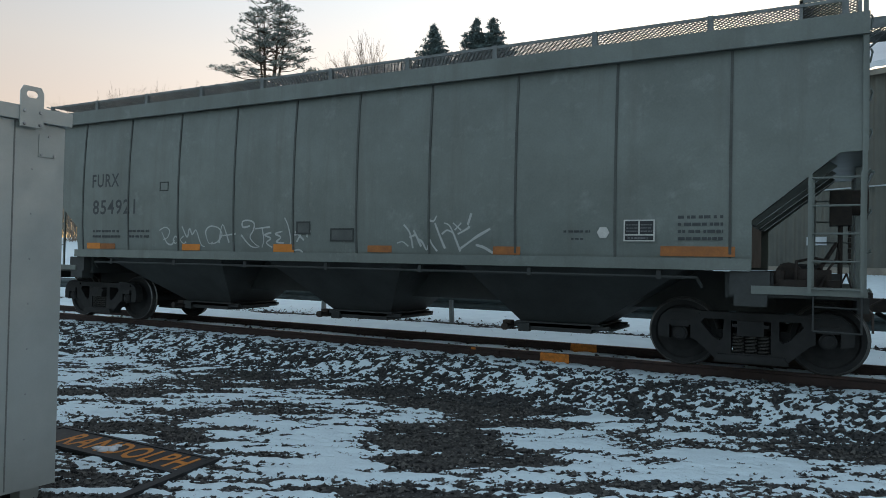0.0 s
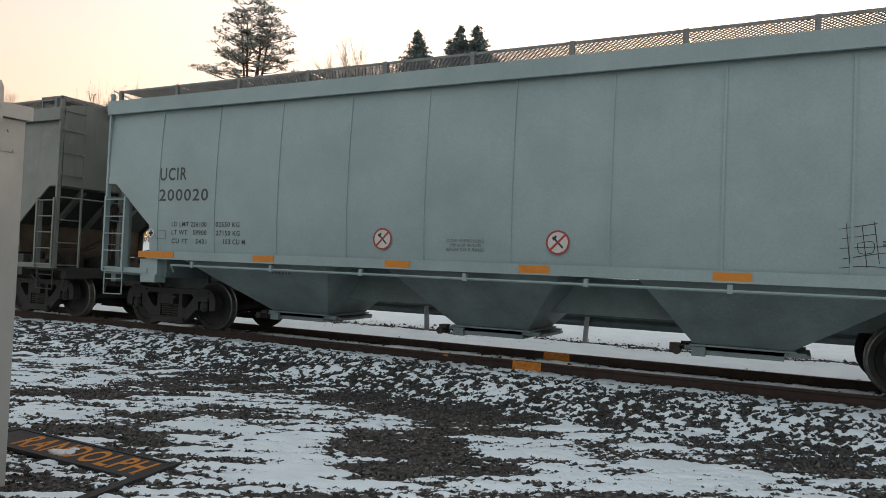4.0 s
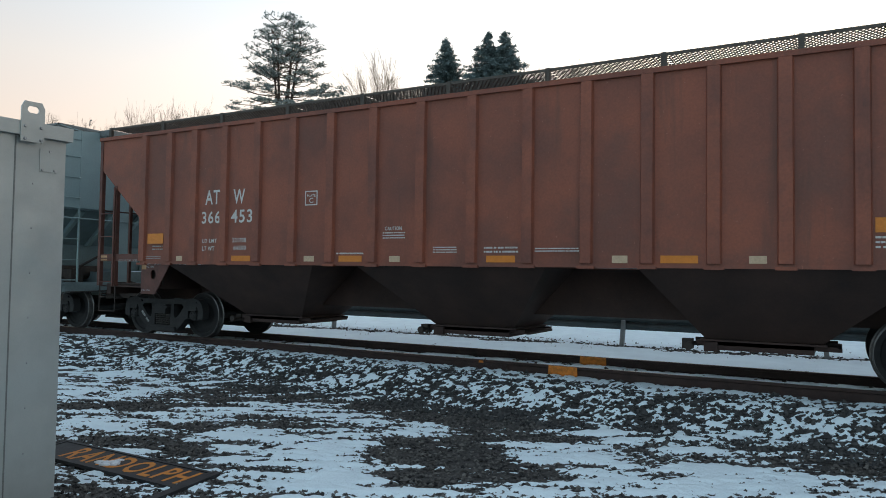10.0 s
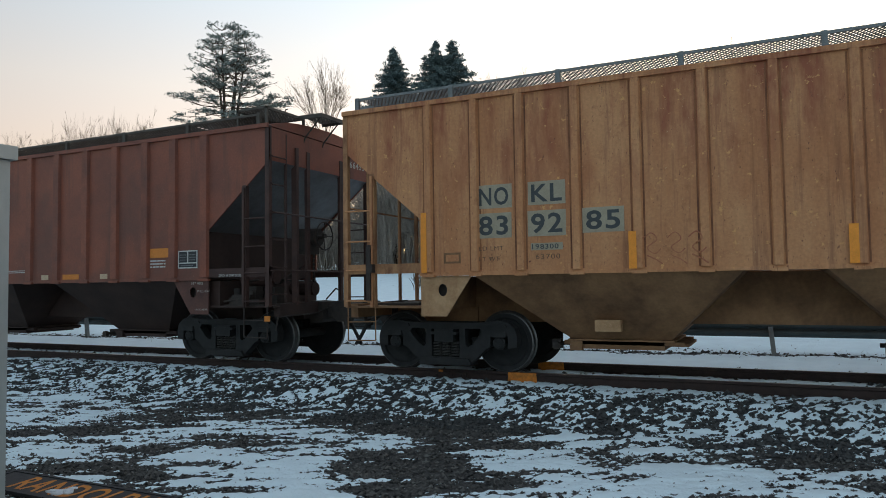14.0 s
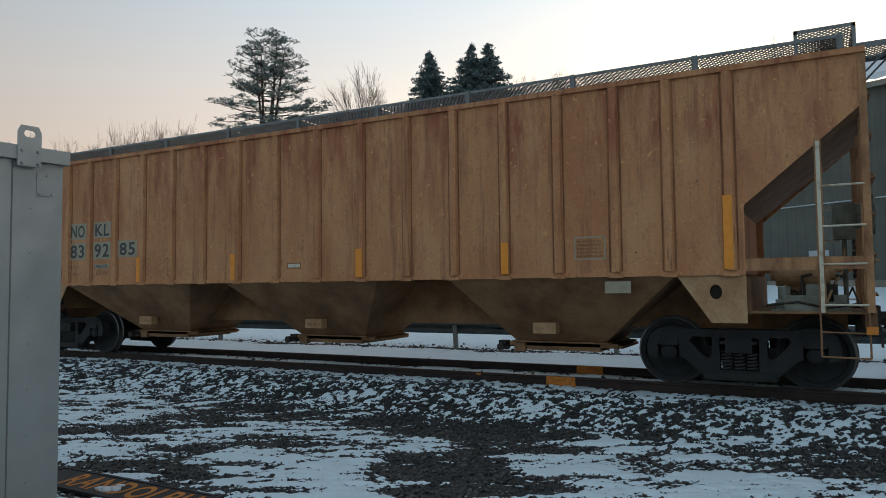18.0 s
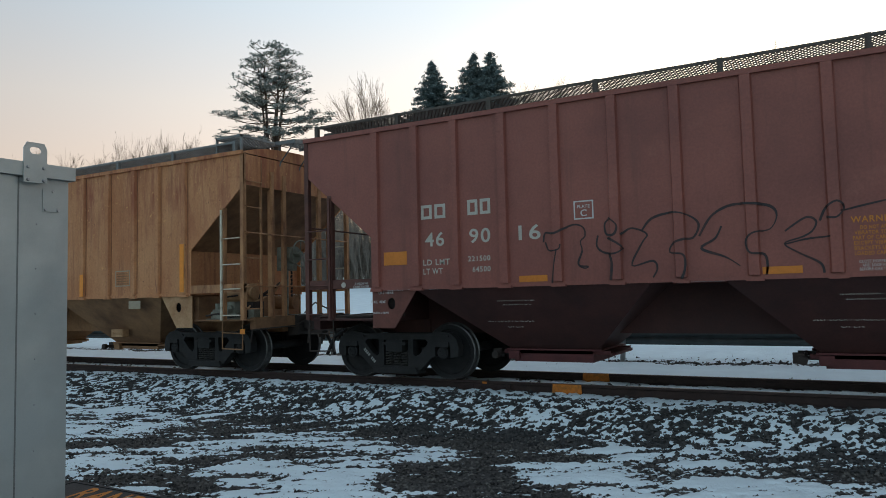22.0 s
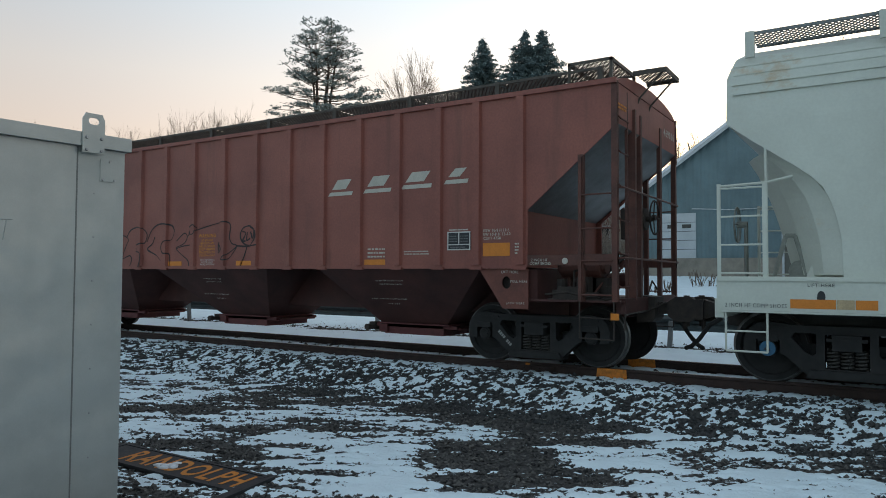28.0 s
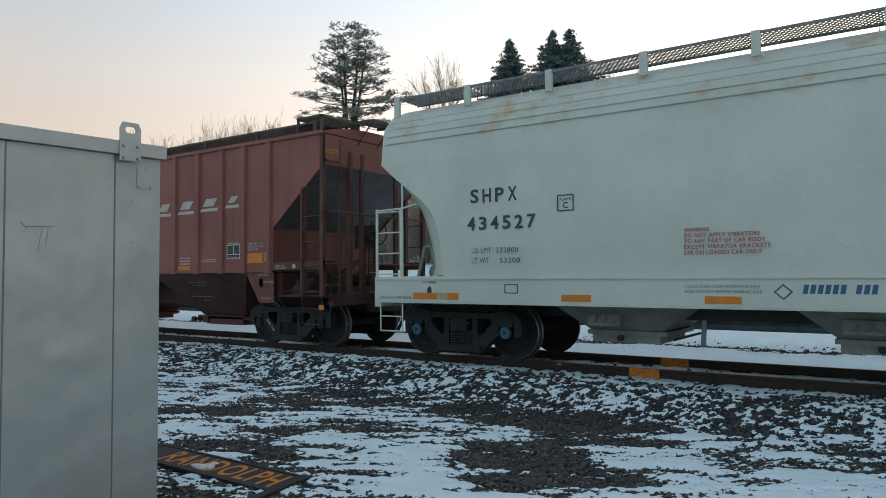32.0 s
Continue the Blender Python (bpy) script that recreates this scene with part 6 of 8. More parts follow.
def garage():
    """The teal gable beside it, on a high concrete footing."""
    b = empty("garage_building", (0, 35.06, 1.2), "gabled teal sheet-metal garage with a white roller door, on concrete", "garage")
    x0, x1, rise, zf = -10.95, -4.09, 0.70, 1.05
    top = lambda x: min(7.02 + rise * (x + 6.7), 7.86)
    bm = bmesh.new()
    corrugated(bm, x0, x1, zf, top, 0.0, 0.38, 0.03)
    part("gable_wall", bm, SHEET_TEAL, b)
    bm = bmesh.new()
    prism(bm, [(x0, 0.0), (x1, 0.0), (x1, 7.86), (-5.5, 7.86), (x0, top(x0))], 0.05, 3)
    part("wall_core", bm, SHEET_TEAL, b)
    bm = bmesh.new()
    box(bm, x0 - 0.05, x1, -0.10, 0.05, -0.2, zf)
    soften(bm, 0.02)
    part("footing", bm, CONCRETE, b, "stained concrete footing")
    bm = bmesh.new()
    a, z = x0 - 0.5, top(x0 - 0.5)
    prism(bm, [(a, z - 0.02), (-5.5, 7.84), (-5.25, 7.90), (-5.25, 8.06), (-5.5, 8.0), (a, z + 0.14)], -0.35, 3.2)
    part("snow_roof", bm, ROOF_SNOW, b, "roof under a layer of snow")
    bm = bmesh.new()
    prism(bm, [(a, z - 0.20), (-5.5, 7.66), (-5.5, 7.83), (a, z - 0.03)], -0.34, -0.30)
    part("rake_board", bm, DOOR_WHITE, b)
    bm = bmesh.new()
    box(bm, -9.40, -7.82, -0.10, -0.04, zf + 0.01, 3.22)
    door = part("roller_door", bm, DOOR_WHITE, b, "white sectional roller door with two small windows")
    for i in range(1, 5):
        bm = bmesh.new()
        zj = zf + i * 0.432
        box(bm, -9.40, -7.82, -0.104, -0.101, zj - 0.012, zj + 0.012)
        part("door_joint", bm, TRIM_DARK, door)
    for x in (-9.15, -8.45):
        bm = bmesh.new()
        box(bm, x, x + 0.42, -0.112, -0.101, 2.50, 2.68)
        part("pane", bm, GLASS_DARK, door)
    bm = bmesh.new()
    bent(bm, [(-8.0, -0.08, 3.42), (-6.2, -0.08, 3.30), (-4.05, -0.08, 3.32)], 0.025, 6)
    part("conduit", bm, DOOR_WHITE, b)
    bm = bmesh.new()
    tube(bm, (-4.86, -0.10, 7.42), (-4.86, -0.34, 7.30), 0.03, 6)
    tube(bm, (-4.86, -0.34, 7.34), (-4.86, -0.34, 7.12), 0.05, 10, 0.17)
    part("wall_lamp", bm, DOOR_WHITE, b, "small enamelled wall lamp")


def house():
    b = empty("house", (-22.6, 60, 3.2), "small dark red house with a snowy gabled roof", "house")
    bm = bmesh.new()
    prism(bm, [(-3.2, 0), (3.2, 0), (3.2, 4.2), (0, 6.6), (-3.2, 4.2)], 0, 8)
    part("wall", bm, BRICK_RED, b)
    bm = bmesh.new()
    prism(bm, [(-3.7, 3.9), (0, 6.68), (3.7, 3.9), (3.7, 4.2), (0, 7.0), (-3.7, 4.2)], -0.4, 8.4)
    part("roof", bm, ROOF_SNOW, b, "snow-covered roof")
    bm = bmesh.new()
    box(bm, 0.9, 1.5, 3, 3.6, 6, 8)
    part("chimney", bm, BRICK_RED, b)
    for x in (-1.9, 1.0):
        for z in (1.2,):
            bm = bmesh.new()
            box(bm, x, x + 1.0, -0.05, -0.01, z, z + 1.4)
            win = part("window", bm, DOOR_WHITE, b)
            bm = bmesh.new()
            box(bm, x + 0.1, x + 0.9, -0.07, -0.052, z + 0.1, z + 1.3)
            part("pane", bm, GLASS_DARK, win)
    return b


def parked_car(x, y, z, turn, paint):
    """A saloon car seen from its front quarter."""
    c = empty("parked_car", (x, y, z), "dark parked car with a pale windscreen, standing on snow", "car", turn=pose(0, 0, 0, 0, 0, turn))
    bm = bmesh.new()
    prism(bm, [(-2.2, 0.28), (2.15, 0.28), (2.2, 0.62), (1.9, 0.80), (1.0, 0.90), (-1.6, 0.93), (-2.2, 0.85)], -0.86, 0.86)
    soften(bm, 0.06, 2)
    part("body", bm, paint, c)
    bm = bmesh.new()
    frustum(bm, (-1.55, 1.0, -0.80, 0.80), 0.88, (-1.0, 0.25, -0.62, 0.62), 1.42)
    soften(bm, 0.05, 2)
    part("cabin", bm, paint, c)
    bm = bmesh.new()
    prism(bm, [(0.93, 0.96), (0.34, 1.36), (0.37, 1.38), (0.97, 0.98)], -0.60, 0.60)
    part("windscreen", bm, GLASS_DARK, c)
    for s_ in (-1, 1):
        bm = bmesh.new()
        prism(bm, [(-1.2, 0.97), (0.72, 0.97), (0.22, 1.36), (-0.95, 1.36)], s_ * 0.72, s_ * 0.80)
        part("side_window", bm, GLASS_DARK, c)
        bm = bmesh.new()
        box(bm, 2.12, 2.21, s_ * 0.52 - 0.16, s_ * 0.52 + 0.16, 0.58, 0.72)
        part("headlight", bm, DOOR_WHITE, c)
        for xw in (-1.35, 1.35):
            bm = bmesh.new()
            lathe_y(bm, [(0.0, -0.10), (0.20, -0.10), (0.29, -0.09), (0.31, -0.05), (0.31, 0.05), (0.29, 0.09), (0.0, 0.10)], 20)
            part("wheel", bm, RUBBER, c, "", (xw, s_ * 0.80, 0.31))


parked_car(-20.6, 45.0, 2.05, -70, flat_paint("dark_grey_car_enamel", (0.05, 0.055, 0.06), 0.3))
warehouse()
garage()
house()


def guardrail():
    y, zb = 15.4, -0.12
    g = empty("guardrail", (0, y, zb), "weathered galvanised highway guardrail on steel posts in snow", "guardrail")
    bm = bmesh.new()
    wave = [(0.0, 0.30), (-0.03, 0.33), (-0.075, 0.37), (-0.075, 0.41), (-0.02, 0.45), (-0.02, 0.47), (-0.075, 0.51), (-0.075, 0.55), (-0.03, 0.59), (0.0, 0.62)]
    back = [(u + 0.006, z) for u, z in reversed(wave)]
    a, b = [[bm.verts.new((x, u - 0.09, z + 0.055)) for u, z in wave + back] for x in (-60, 30)]
    k = len(a)
    for i in range(k):
        bm.faces.new((a[i], a[(i + 1) % k], b[(i + 1) % k], b[i]))
    part("beam", bm, GALV_RAIL, g)
    bm = bmesh.new()
    box(bm, -0.042, 0.042, -0.05, 0.05, -0.5, 0.56)
    soften(bm, 0.008)
    post = mesh_of("post", bm, POST_STEEL)
    for i in range(-14, 8):
        place("post", post, g, (-0.10 + i * 3.85, -0.23, 0), turn=pose(0, 0, 0, 0, (-5, 2, 0, -3, 4)[i % 5], 0))



guardrail()


def twigs(bm, p, d, length, r, depth, rr, spread, kids):
    """Branches that split and taper."""
    q = p + d * length
    tube(bm, p, q, max(r, 0.014), 4 if depth > 1 else 3, max(r * 0.6, 0.009))
    if depth == 0:
        return
    for k in range(kids):
        s = p.lerp(q, rr.uniform(0.35, 1.0))
        nd = (d + Vector((rr.uniform(-1, 1), rr.uniform(-1, 1), rr.uniform(-0.3, 0.7))) * spread).normalized()
        twigs(bm, s, nd, length * rr.uniform(0.45, 0.72), r * 0.55, depth - 1, rr, spread, kids)


def bare_tree(x, y, z, height, width, seed, label, limbs=15, kids=4, trunk=0.13, forks=0.5):
    """A leafless tree whose fan of twigs ends at the height and width given."""
    rr = random.Random(seed)
    t = empty("bare_tree", (x, y, z), label, "tree")
    fork = height * forks
    bm = bmesh.new()
    tube(bm, (0, 0, -0.5), (0, 0, fork), trunk, 8, trunk * 0.7)
    part("trunk", bm, BARK_GREY, t)
    bm = bmesh.new()
    for k in range(limbs):
        lean = (k + 0.5) / limbs * 2 - 1
        d = Vector((lean * 0.95, rr.uniform(-0.5, 0.5), 1.0)).normalized()
        low = fork * rr.uniform(0.75, 1.0)
        twigs(bm, Vector((0, 0, low)), d, height * rr.uniform(0.22, 0.36), trunk * 0.42, 3, rr, 0.62, kids)
    top = max(v.co.z for v in bm.verts)
    across = max(abs(v.co.x) for v in bm.verts)
    for v in bm.verts:
        if v.co.z > fork:
            v.co.z = fork + (v.co.z - fork) * (height - fork) / (top - fork)
        v.co.x *= width / 2 / across
        v.co.y *= width / 2 / across
    part("crown", bm, BARK_GREY, t, "leafless twiggy crown")
    return t


def tufts(pts, size, r, per, flat=0.5):
    """Needle tufts: small crossed blades round the given points."""
    pts = np.asarray(pts)
    k = len(pts) * per
    c = np.repeat(pts, per, 0) + r.normal(0, size * 0.5, (k, 3)) * (1, 1, flat)
    a = r.normal(0, 1, (k, 3))
    a /= np.linalg.norm(a, axis=1)[:, None]
    b = np.cross(a, r.normal(0, 1, (k, 3)))
    b /= np.linalg.norm(b, axis=1)[:, None]
    ln, wd = size * r.uniform(0.5, 1.1, (k, 1)), size * r.uniform(0.12, 0.25, (k, 1))
    v = np.stack([c - a * ln - b * wd, c + a * ln * 0.2 - b * wd * 1.3, c + a * ln, c + a * ln * 0.2 + b * wd * 1.3], 1).reshape(-1, 3)
    f = np.arange(k * 4).reshape(-1, 4)
    return v, f


def needle_mesh(name, pts, size, per, material, seed, flat=0.5):
    v, f = tufts(pts, size, np.random.default_rng(seed), per, flat)
    me = bpy.data.meshes.new(name)
    me.from_pydata(v.tolist(), [], f.tolist())
    me.materials.append(material)
    return me


def spruce(x, y, z, height, radius, seed):
    rr = random.Random(seed)
    t = empty("spruce_tree", (x, y, z), "dark dense spruce tree against the evening sky", "tree", "spruces on the skyline")
    bm = bmesh.new()
    tube(bm, (0, 0, -0.5), (0, 0, height), 0.22, 8, 0.02)
    part("trunk", bm, BARK_DARK, t)
    pts = []
    bm = bmesh.new()
    h = height * 0.66
    while h < height - 0.15:
        f = 1 - (h / height)
        reach = min(radius, 0.60 * (height - h)) * (0.90 + 0.16 * math.sin(h * 5.1 + seed)) + 0.10
        for k in range(9 if height - h > 1.2 else 6):
            a = rr.uniform(0, 6.3)
            ln = reach * rr.uniform(0.55, 1.12)
            tip = (math.cos(a) * ln, math.sin(a) * ln, h - ln * 0.10 + rr.uniform(-0.08, 0.14))
            tube(bm, (0, 0, h), tip, 0.025, 3, 0.008)
            m = max(2, int(ln / 0.17))
            for i in range(1, m + 1):
                q = i / m
                pts.append((tip[0] * q, tip[1] * q, h + (tip[2] - h) * q))
        h += rr.uniform(0.13, 0.24)
    part("limb", bm, BARK_DARK, t)
    pts += [(0, 0, height - 0.1 * i) for i in range(6)]
    place("crown", needle_mesh("crown", pts, 0.17, 10, SPRUCE_LEAF, seed, 0.7), t)
    return t


def pine(x, y, z, height, seed):
    rr = random.Random(seed)
    t = empty("pine_tree", (x, y, z), "tall open-crowned white pine with layered blue-green boughs", "tree")
    bm = bmesh.new()
    low = height * 0.60
    stems = ((-0.75, -1.9, 0.3, 0.965, 0.15), (-0.25, -0.6, -0.3, 1.0, 0.17), (0.15, 0.8, 0.4, 0.99, 0.17), (0.7, 2.1, 0.0, 0.955, 0.15), (0.4, 1.5, -0.5, 0.90, 0.12))
    for x0, x1, dy, hh, r in stems:
        tube(bm, (x0 * 0.4, dy * 0.3, -0.5), (x0, dy * 0.7, low), r * 1.3, 8, r)
        tube(bm, (x0, dy * 0.7, low), (x1, dy, hh * height * 0.98), r, 8, 0.03)
    part("trunk", bm, BARK_DARK, t)
    bm = bmesh.new()
    pts = []
    for x0, x1, dy, hh, r in stems:
        top = hh * height
        for i in range(16):
            f = i / 15
            h = low + (top - low) * (0.02 + 0.98 * f)
            base = Vector((x0 + (x1 - x0) * f, dy * (0.7 + 0.3 * f), h))
            for k in range(2 if f < 0.35 else 3):
                side = 1 if (k + i) % 2 else -1
                a = (0.0 if side > 0 else math.pi) + rr.uniform(-1.2, 1.2)
                if f < 0.35:
                    ln, rise = rr.uniform(2.4, 6.2) * (1.0 if side > 0 else 0.85), rr.uniform(-0.05, 0.12)
                else:
                    ln, rise = rr.uniform(0.8, 1.0) * float(np.interp(f, [0.35, 0.6, 0.85, 1.0], [3.6, 2.5, 1.9, 0.9])), rr.uniform(0.12, 0.6)
                tip = base + Vector((math.cos(a) * ln, math.sin(a) * ln, ln * rise))
                mid = base.lerp(tip, 0.5) - Vector((0, 0, 0.06 * ln))
                tube(bm, base, mid, 0.042, 4, 0.028)
                tube(bm, mid, tip, 0.028, 4, 0.012)
                for q in range(2):
                    twigs(bm, mid.lerp(tip, rr.uniform(0, 0.8)), (tip - base).normalized(), ln * 0.25, 0.018, 1, rr, 0.7, 2)
                for c in range(max(1, int(ln * (0.75 if f < 0.35 else 0.85)))):
                    at = base.lerp(tip, rr.uniform(0.55, 1.05))
                    for j in range(10):
                        pts.append((at.x + rr.gauss(0, 0.30), at.y + rr.gauss(0, 0.30), at.z + 0.10 + rr.gauss(0, 0.05)))
    part("limb", bm, BARK_DARK, t)
    place("crown", needle_mesh("crown", pts, 0.15, 6, PINE_LEAF, seed, 0.6), t)
    return t


pine(-45.3, 50, 1.5, 23.6, 5)
spruce(-27.92, 50, 2.0, 18.7, 2.9, 7)
spruce(-24.06, 50, 2.0, 18.6, 2.3, 8)
spruce(-22.80, 50.5, 2.0, 18.6, 2.5, 9)
for x, y, z, top, wide, seed in ((-34.6, 50, 2.5, 21.3, 7.2, 21), (-21.2, 52, 3.0, 18.3, 4.0, 23), (-18.3, 50, 2.5, 18.0, 5.6, 24), (-2.3, 50, 2.5, 17.7, 4.0, 25), (-4.9, 52, 2.5, 17.2, 3.0, 31)):
    bare_tree(x, y, z, top - z, wide, seed, "leafless tree with a fan of fine twigs against the sky", forks=0.64)
for x, y, z, top, wide, seed in ((-23.2, 54, 2.4, 13.6, 6.0, 51), (-27.0, 53, 2.4, 13.0, 6.5, 52), (-15.4, 51, 2.3, 13.8, 5.5, 53), (-30.6, 53, 2.4, 13.4, 6.0, 54), (-19.9, 55, 2.5, 14.2, 6.0, 55), (-12.6, 53, 2.3, 12.0, 5.0, 56), (-25.2, 50, 2.4, 15.0, 5.5, 57), (-17.6, 52, 2.4, 15.0, 5.4, 59)):
    bare_tree(x, y, z, top - z, wide, seed, "dark leafless tree at the edge of a snowy field", 11, 4, 0.20)
for i, (x, y, z, top, wide) in enumerate(((-101, 55, 6, 23.0, 9.5), (-92, 55, 6, 22.4, 9.0), (-83, 55, 6, 21.4, 8.5), (-77, 55, 6, 21.4, 7.5), (-71.5, 54, 6, 21.6, 7.0), (-66.5, 55, 6, 21.4, 6.8), (-62, 55, 6, 20.6, 6.0), (-57.5, 55, 5, 18.8, 5.6))):
    bare_tree(x, y, z, top - z, wide, 60 + i, "leafless scrub tree in a hedgerow", 12, 4, 0.10)


SHRUBS = [(-8.4, 24.0, 0.55, 0.8), (-9.8, 25.5, 0.7, 0.7), (-7.0, 26.0, 0.7, 0.7), (-11.6, 29.0, 0.9, 1.0), (-6.2, 29.0, 0.9, 0.8), (-13.0, 31.0, 1.05, 1.1), (-10.4, 33.0, 1.15, 0.9), (-15.4, 30.0, 1.0, 1.0), (-17.0, 34.0, 1.2, 1.2)]


def shrub(x, y, z, height, seed):
    """A low clump of bare canes standing out of the snow."""
    rr = random.Random(seed)
    bm = bmesh.new()
    for k in range(15):
        a, lean = rr.uniform(0, 6.3), rr.uniform(0.05, 0.55)
        d = Vector((math.cos(a) * lean, math.sin(a) * lean, 1.0)).normalized()
        twigs(bm, Vector((rr.uniform(-0.35, 0.35), rr.uniform(-0.3, 0.3), -0.1)), d, height * rr.uniform(0.35, 0.65), 0.008, 2, rr, 0.4, 2)
    ob = part("shrub", bm, BARK_GREY, None, at=(x, y, z))
    tagged(ob, "low leafless brown shrub standing in snow", "shrub", "shrubs beyond the track")


def grass_tufts():
    """Dry grass that pokes out of the far snow in strips."""
    r = np.random.default_rng(31)
    k = 600
    x = np.concatenate([r.normal(c, w, k // 6) for c, w in ((-9.5, 1.0), (-5.5, 0.8), (-1.5, 1.6), (1.6, 1.2), (-15.5, 1.6), (-12.5, 0.8))])
    y = 15.35 + r.normal(0, 0.45, len(x))
    z = bank(y)
    h, a, lean = r.uniform(0.03, 0.09, len(x)), r.uniform(0, 6.3, len(x)), r.normal(0, 0.06, (len(x), 2))
    c, s = np.cos(a) * 0.008, np.sin(a) * 0.008
    v = np.stack([np.stack([x - c, y - s, z - 0.03], 1), np.stack([x + c, y + s, z - 0.03], 1), np.stack([x + lean[:, 0], y + lean[:, 1], z + h], 1)], 1).reshape(-1, 3)
    me = bpy.data.meshes.new("dry_grass")
    me.from_pydata(v.tolist(), [], np.arange(len(v)).reshape(-1, 3).tolist())
    me.materials.append(surface("dry_grass_straw", (0.16, 0.12, 0.06), (0.08, 0.06, 0.035), 0.9, 0, 8))
    tagged(new("dry_grass", me), "dry brown grass blades poking out of snow", "grass", kind="stuff")


grass_tufts()
stones("soil_clods", 2600, (-22, 6), (14.9, 15.75), (0.012, 0.045), lambda s, y: s < 0.42, BALLAST, "dark frozen soil clods scattered on snow", 41, 0.3)
for i, (x, y, z, h) in enumerate(SHRUBS):
    shrub(x, y, z, h, 80 + i)


def brush():
    """A lacy belt of bare brush and saplings along the field's far edge."""
    rr = random.Random(55)
    bm = bmesh.new()
    for k in range(250):
        x = rr.uniform(-46, -12) if k < 110 else rr.uniform(-48, -24)
        y = rr.uniform(43, 52)
        h = rr.uniform(2.4, 6.0) if k < 110 else rr.uniform(4.2, 7.4)
        for j in range(3):
            a, lean = rr.uniform(0, 6.3), rr.uniform(0.02, 0.35)
            d = Vector((math.cos(a) * lean, math.sin(a) * lean, 1.0)).normalized()
            twigs(bm, Vector((x + rr.gauss(0, 0.3), y, float(bank(y)) - 0.1)), d, h * rr.uniform(0.4, 0.6), 0.025, 2, rr, 0.42, 4)
    for k in range(560):
        x, y, h = rr.uniform(-56, -14), rr.uniform(50, 60), rr.uniform(1.2, 2.6)
        # the rest are added far left, to block bright sky past the grey car
        if k >= 330:
            x, h = rr.uniform(-93, -54), rr.uniform(3.5, 8.0)
        for j in range(2):
            a, lean = rr.uniform(0, 6.3), rr.uniform(0.1, 0.7)
            d = Vector((math.cos(a) * lean, math.sin(a) * lean, 1.0)).normalized()
            twigs(bm, Vector((x + rr.gauss(0, 0.3), y, float(bank(y)) - 0.1)), d, h * rr.uniform(0.5, 0.8), 0.045, 2, rr, 0.6, 4)
    for k in range(260):
        x, y = rr.uniform(-40, -20.0), rr.uniform(44, 53)
        u = x * 48 / y
        h = float(np.interp(u, [-32, -30.4, -28.5, -26, -24.2, -22, -19.5], [5.2, 5.0, 8.0, 10.0, 7.8, 5.6, 4.4]))
        h = h * rr.uniform(0.6, 1.0) if k < 200 else rr.uniform(7.0, 9.5)
        a, lean = rr.uniform(0, 6.3), rr.uniform(0.02, 0.3)
        d = Vector((math.cos(a) * lean, math.sin(a) * lean, 1.0)).normalized()
        twigs(bm, Vector((x, y, float(bank(y)) - 0.1)), d, h * rr.uniform(0.5, 0.65), 0.03, 3, rr, 0.85, 5)
    tagged(part("brush", bm, surface("weathered_grey_brush_bark", (0.33, 0.28, 0.235), (0.20, 0.165, 0.135), 0.9, 0, 4, bumps=0.3), None), "belt of bare grey-brown brush and saplings", "brush", kind="stuff")


brush()


# ---- lettering, reflectors, placards and graffiti on the cars ----
RIB_X = [s * v for v in (0.45, 1.35, 2.22, 3.05, 3.88, 4.70, 5.50, 6.20, 6.95) for s in (-1, 1)]
MID = {"furx": -7.28, "ucir": 9.72, "atw": 27.33, "nokl": 45.66, "bnsf": 63.98, "shpx": 82.10}


def sheet_y(car, x0, x1, z=2.85):
    """The near surface's y between x0 and x1: on a rib or on the sheet between two."""
    if car in (furx, ucir):
        return -1.6355 + side_bow(z)
    if car is shpx:
        return -1.652
    return -1.6565 if any(x0 < r + 0.09 and x1 > r - 0.09 for r in RIB_X) else -1.602


def words(car, key, rows, material, bold=0.015):
    for text, x0, z0, x1, z1 in rows:
        a, b = x0 - MID[key], x1 - MID[key]
        lettering(car, text, a, z0, b, z1, sheet_y(car, a, b, min(z1, 2.85)), material, bold)


def strips(car, key, rows, material, name="reflector", label="orange reflective strip", y=None):
    for x0, z0, x1, z1 in rows:
        a, b = x0 - MID[key], x1 - MID[key]
        patch(car, name, a, z0, b, z1, sheet_y(car, a, b, z1) if y is None else y, material, label)


def stencil(car, key, rows, material):
    for x0, z0, x1, z1, lines in rows:
        bm = bmesh.new()
        a, b = x0 - MID[key], x1 - MID[key]
        bars(bm, a, b, z0, z1, sheet_y(car, a, b, min(z1, 2.85)) - 0.001, lines)
        tagged(part("stencil_lines", bm, material, car), kind="stuff")


def smooth_line(pts, steps=5):
    p = [pts[0]] + list(pts) + [pts[-1]]
    out = []
    for i in range(1, len(p) - 2):
        for k in range(steps):
            t = k / steps
            out.append(tuple(0.5 * (2 * p[i][j] + (p[i + 1][j] - p[i - 1][j]) * t + (2 * p[i - 1][j] - 5 * p[i][j] + 4 * p[i + 1][j] - p[i + 2][j]) * t * t + (3 * p[i][j] - p[i - 1][j] - 3 * p[i + 1][j] + p[i + 2][j]) * t ** 3) for j in range(2)))
    return out + [tuple(pts[-1])]


SPRAY_CAR = [None]


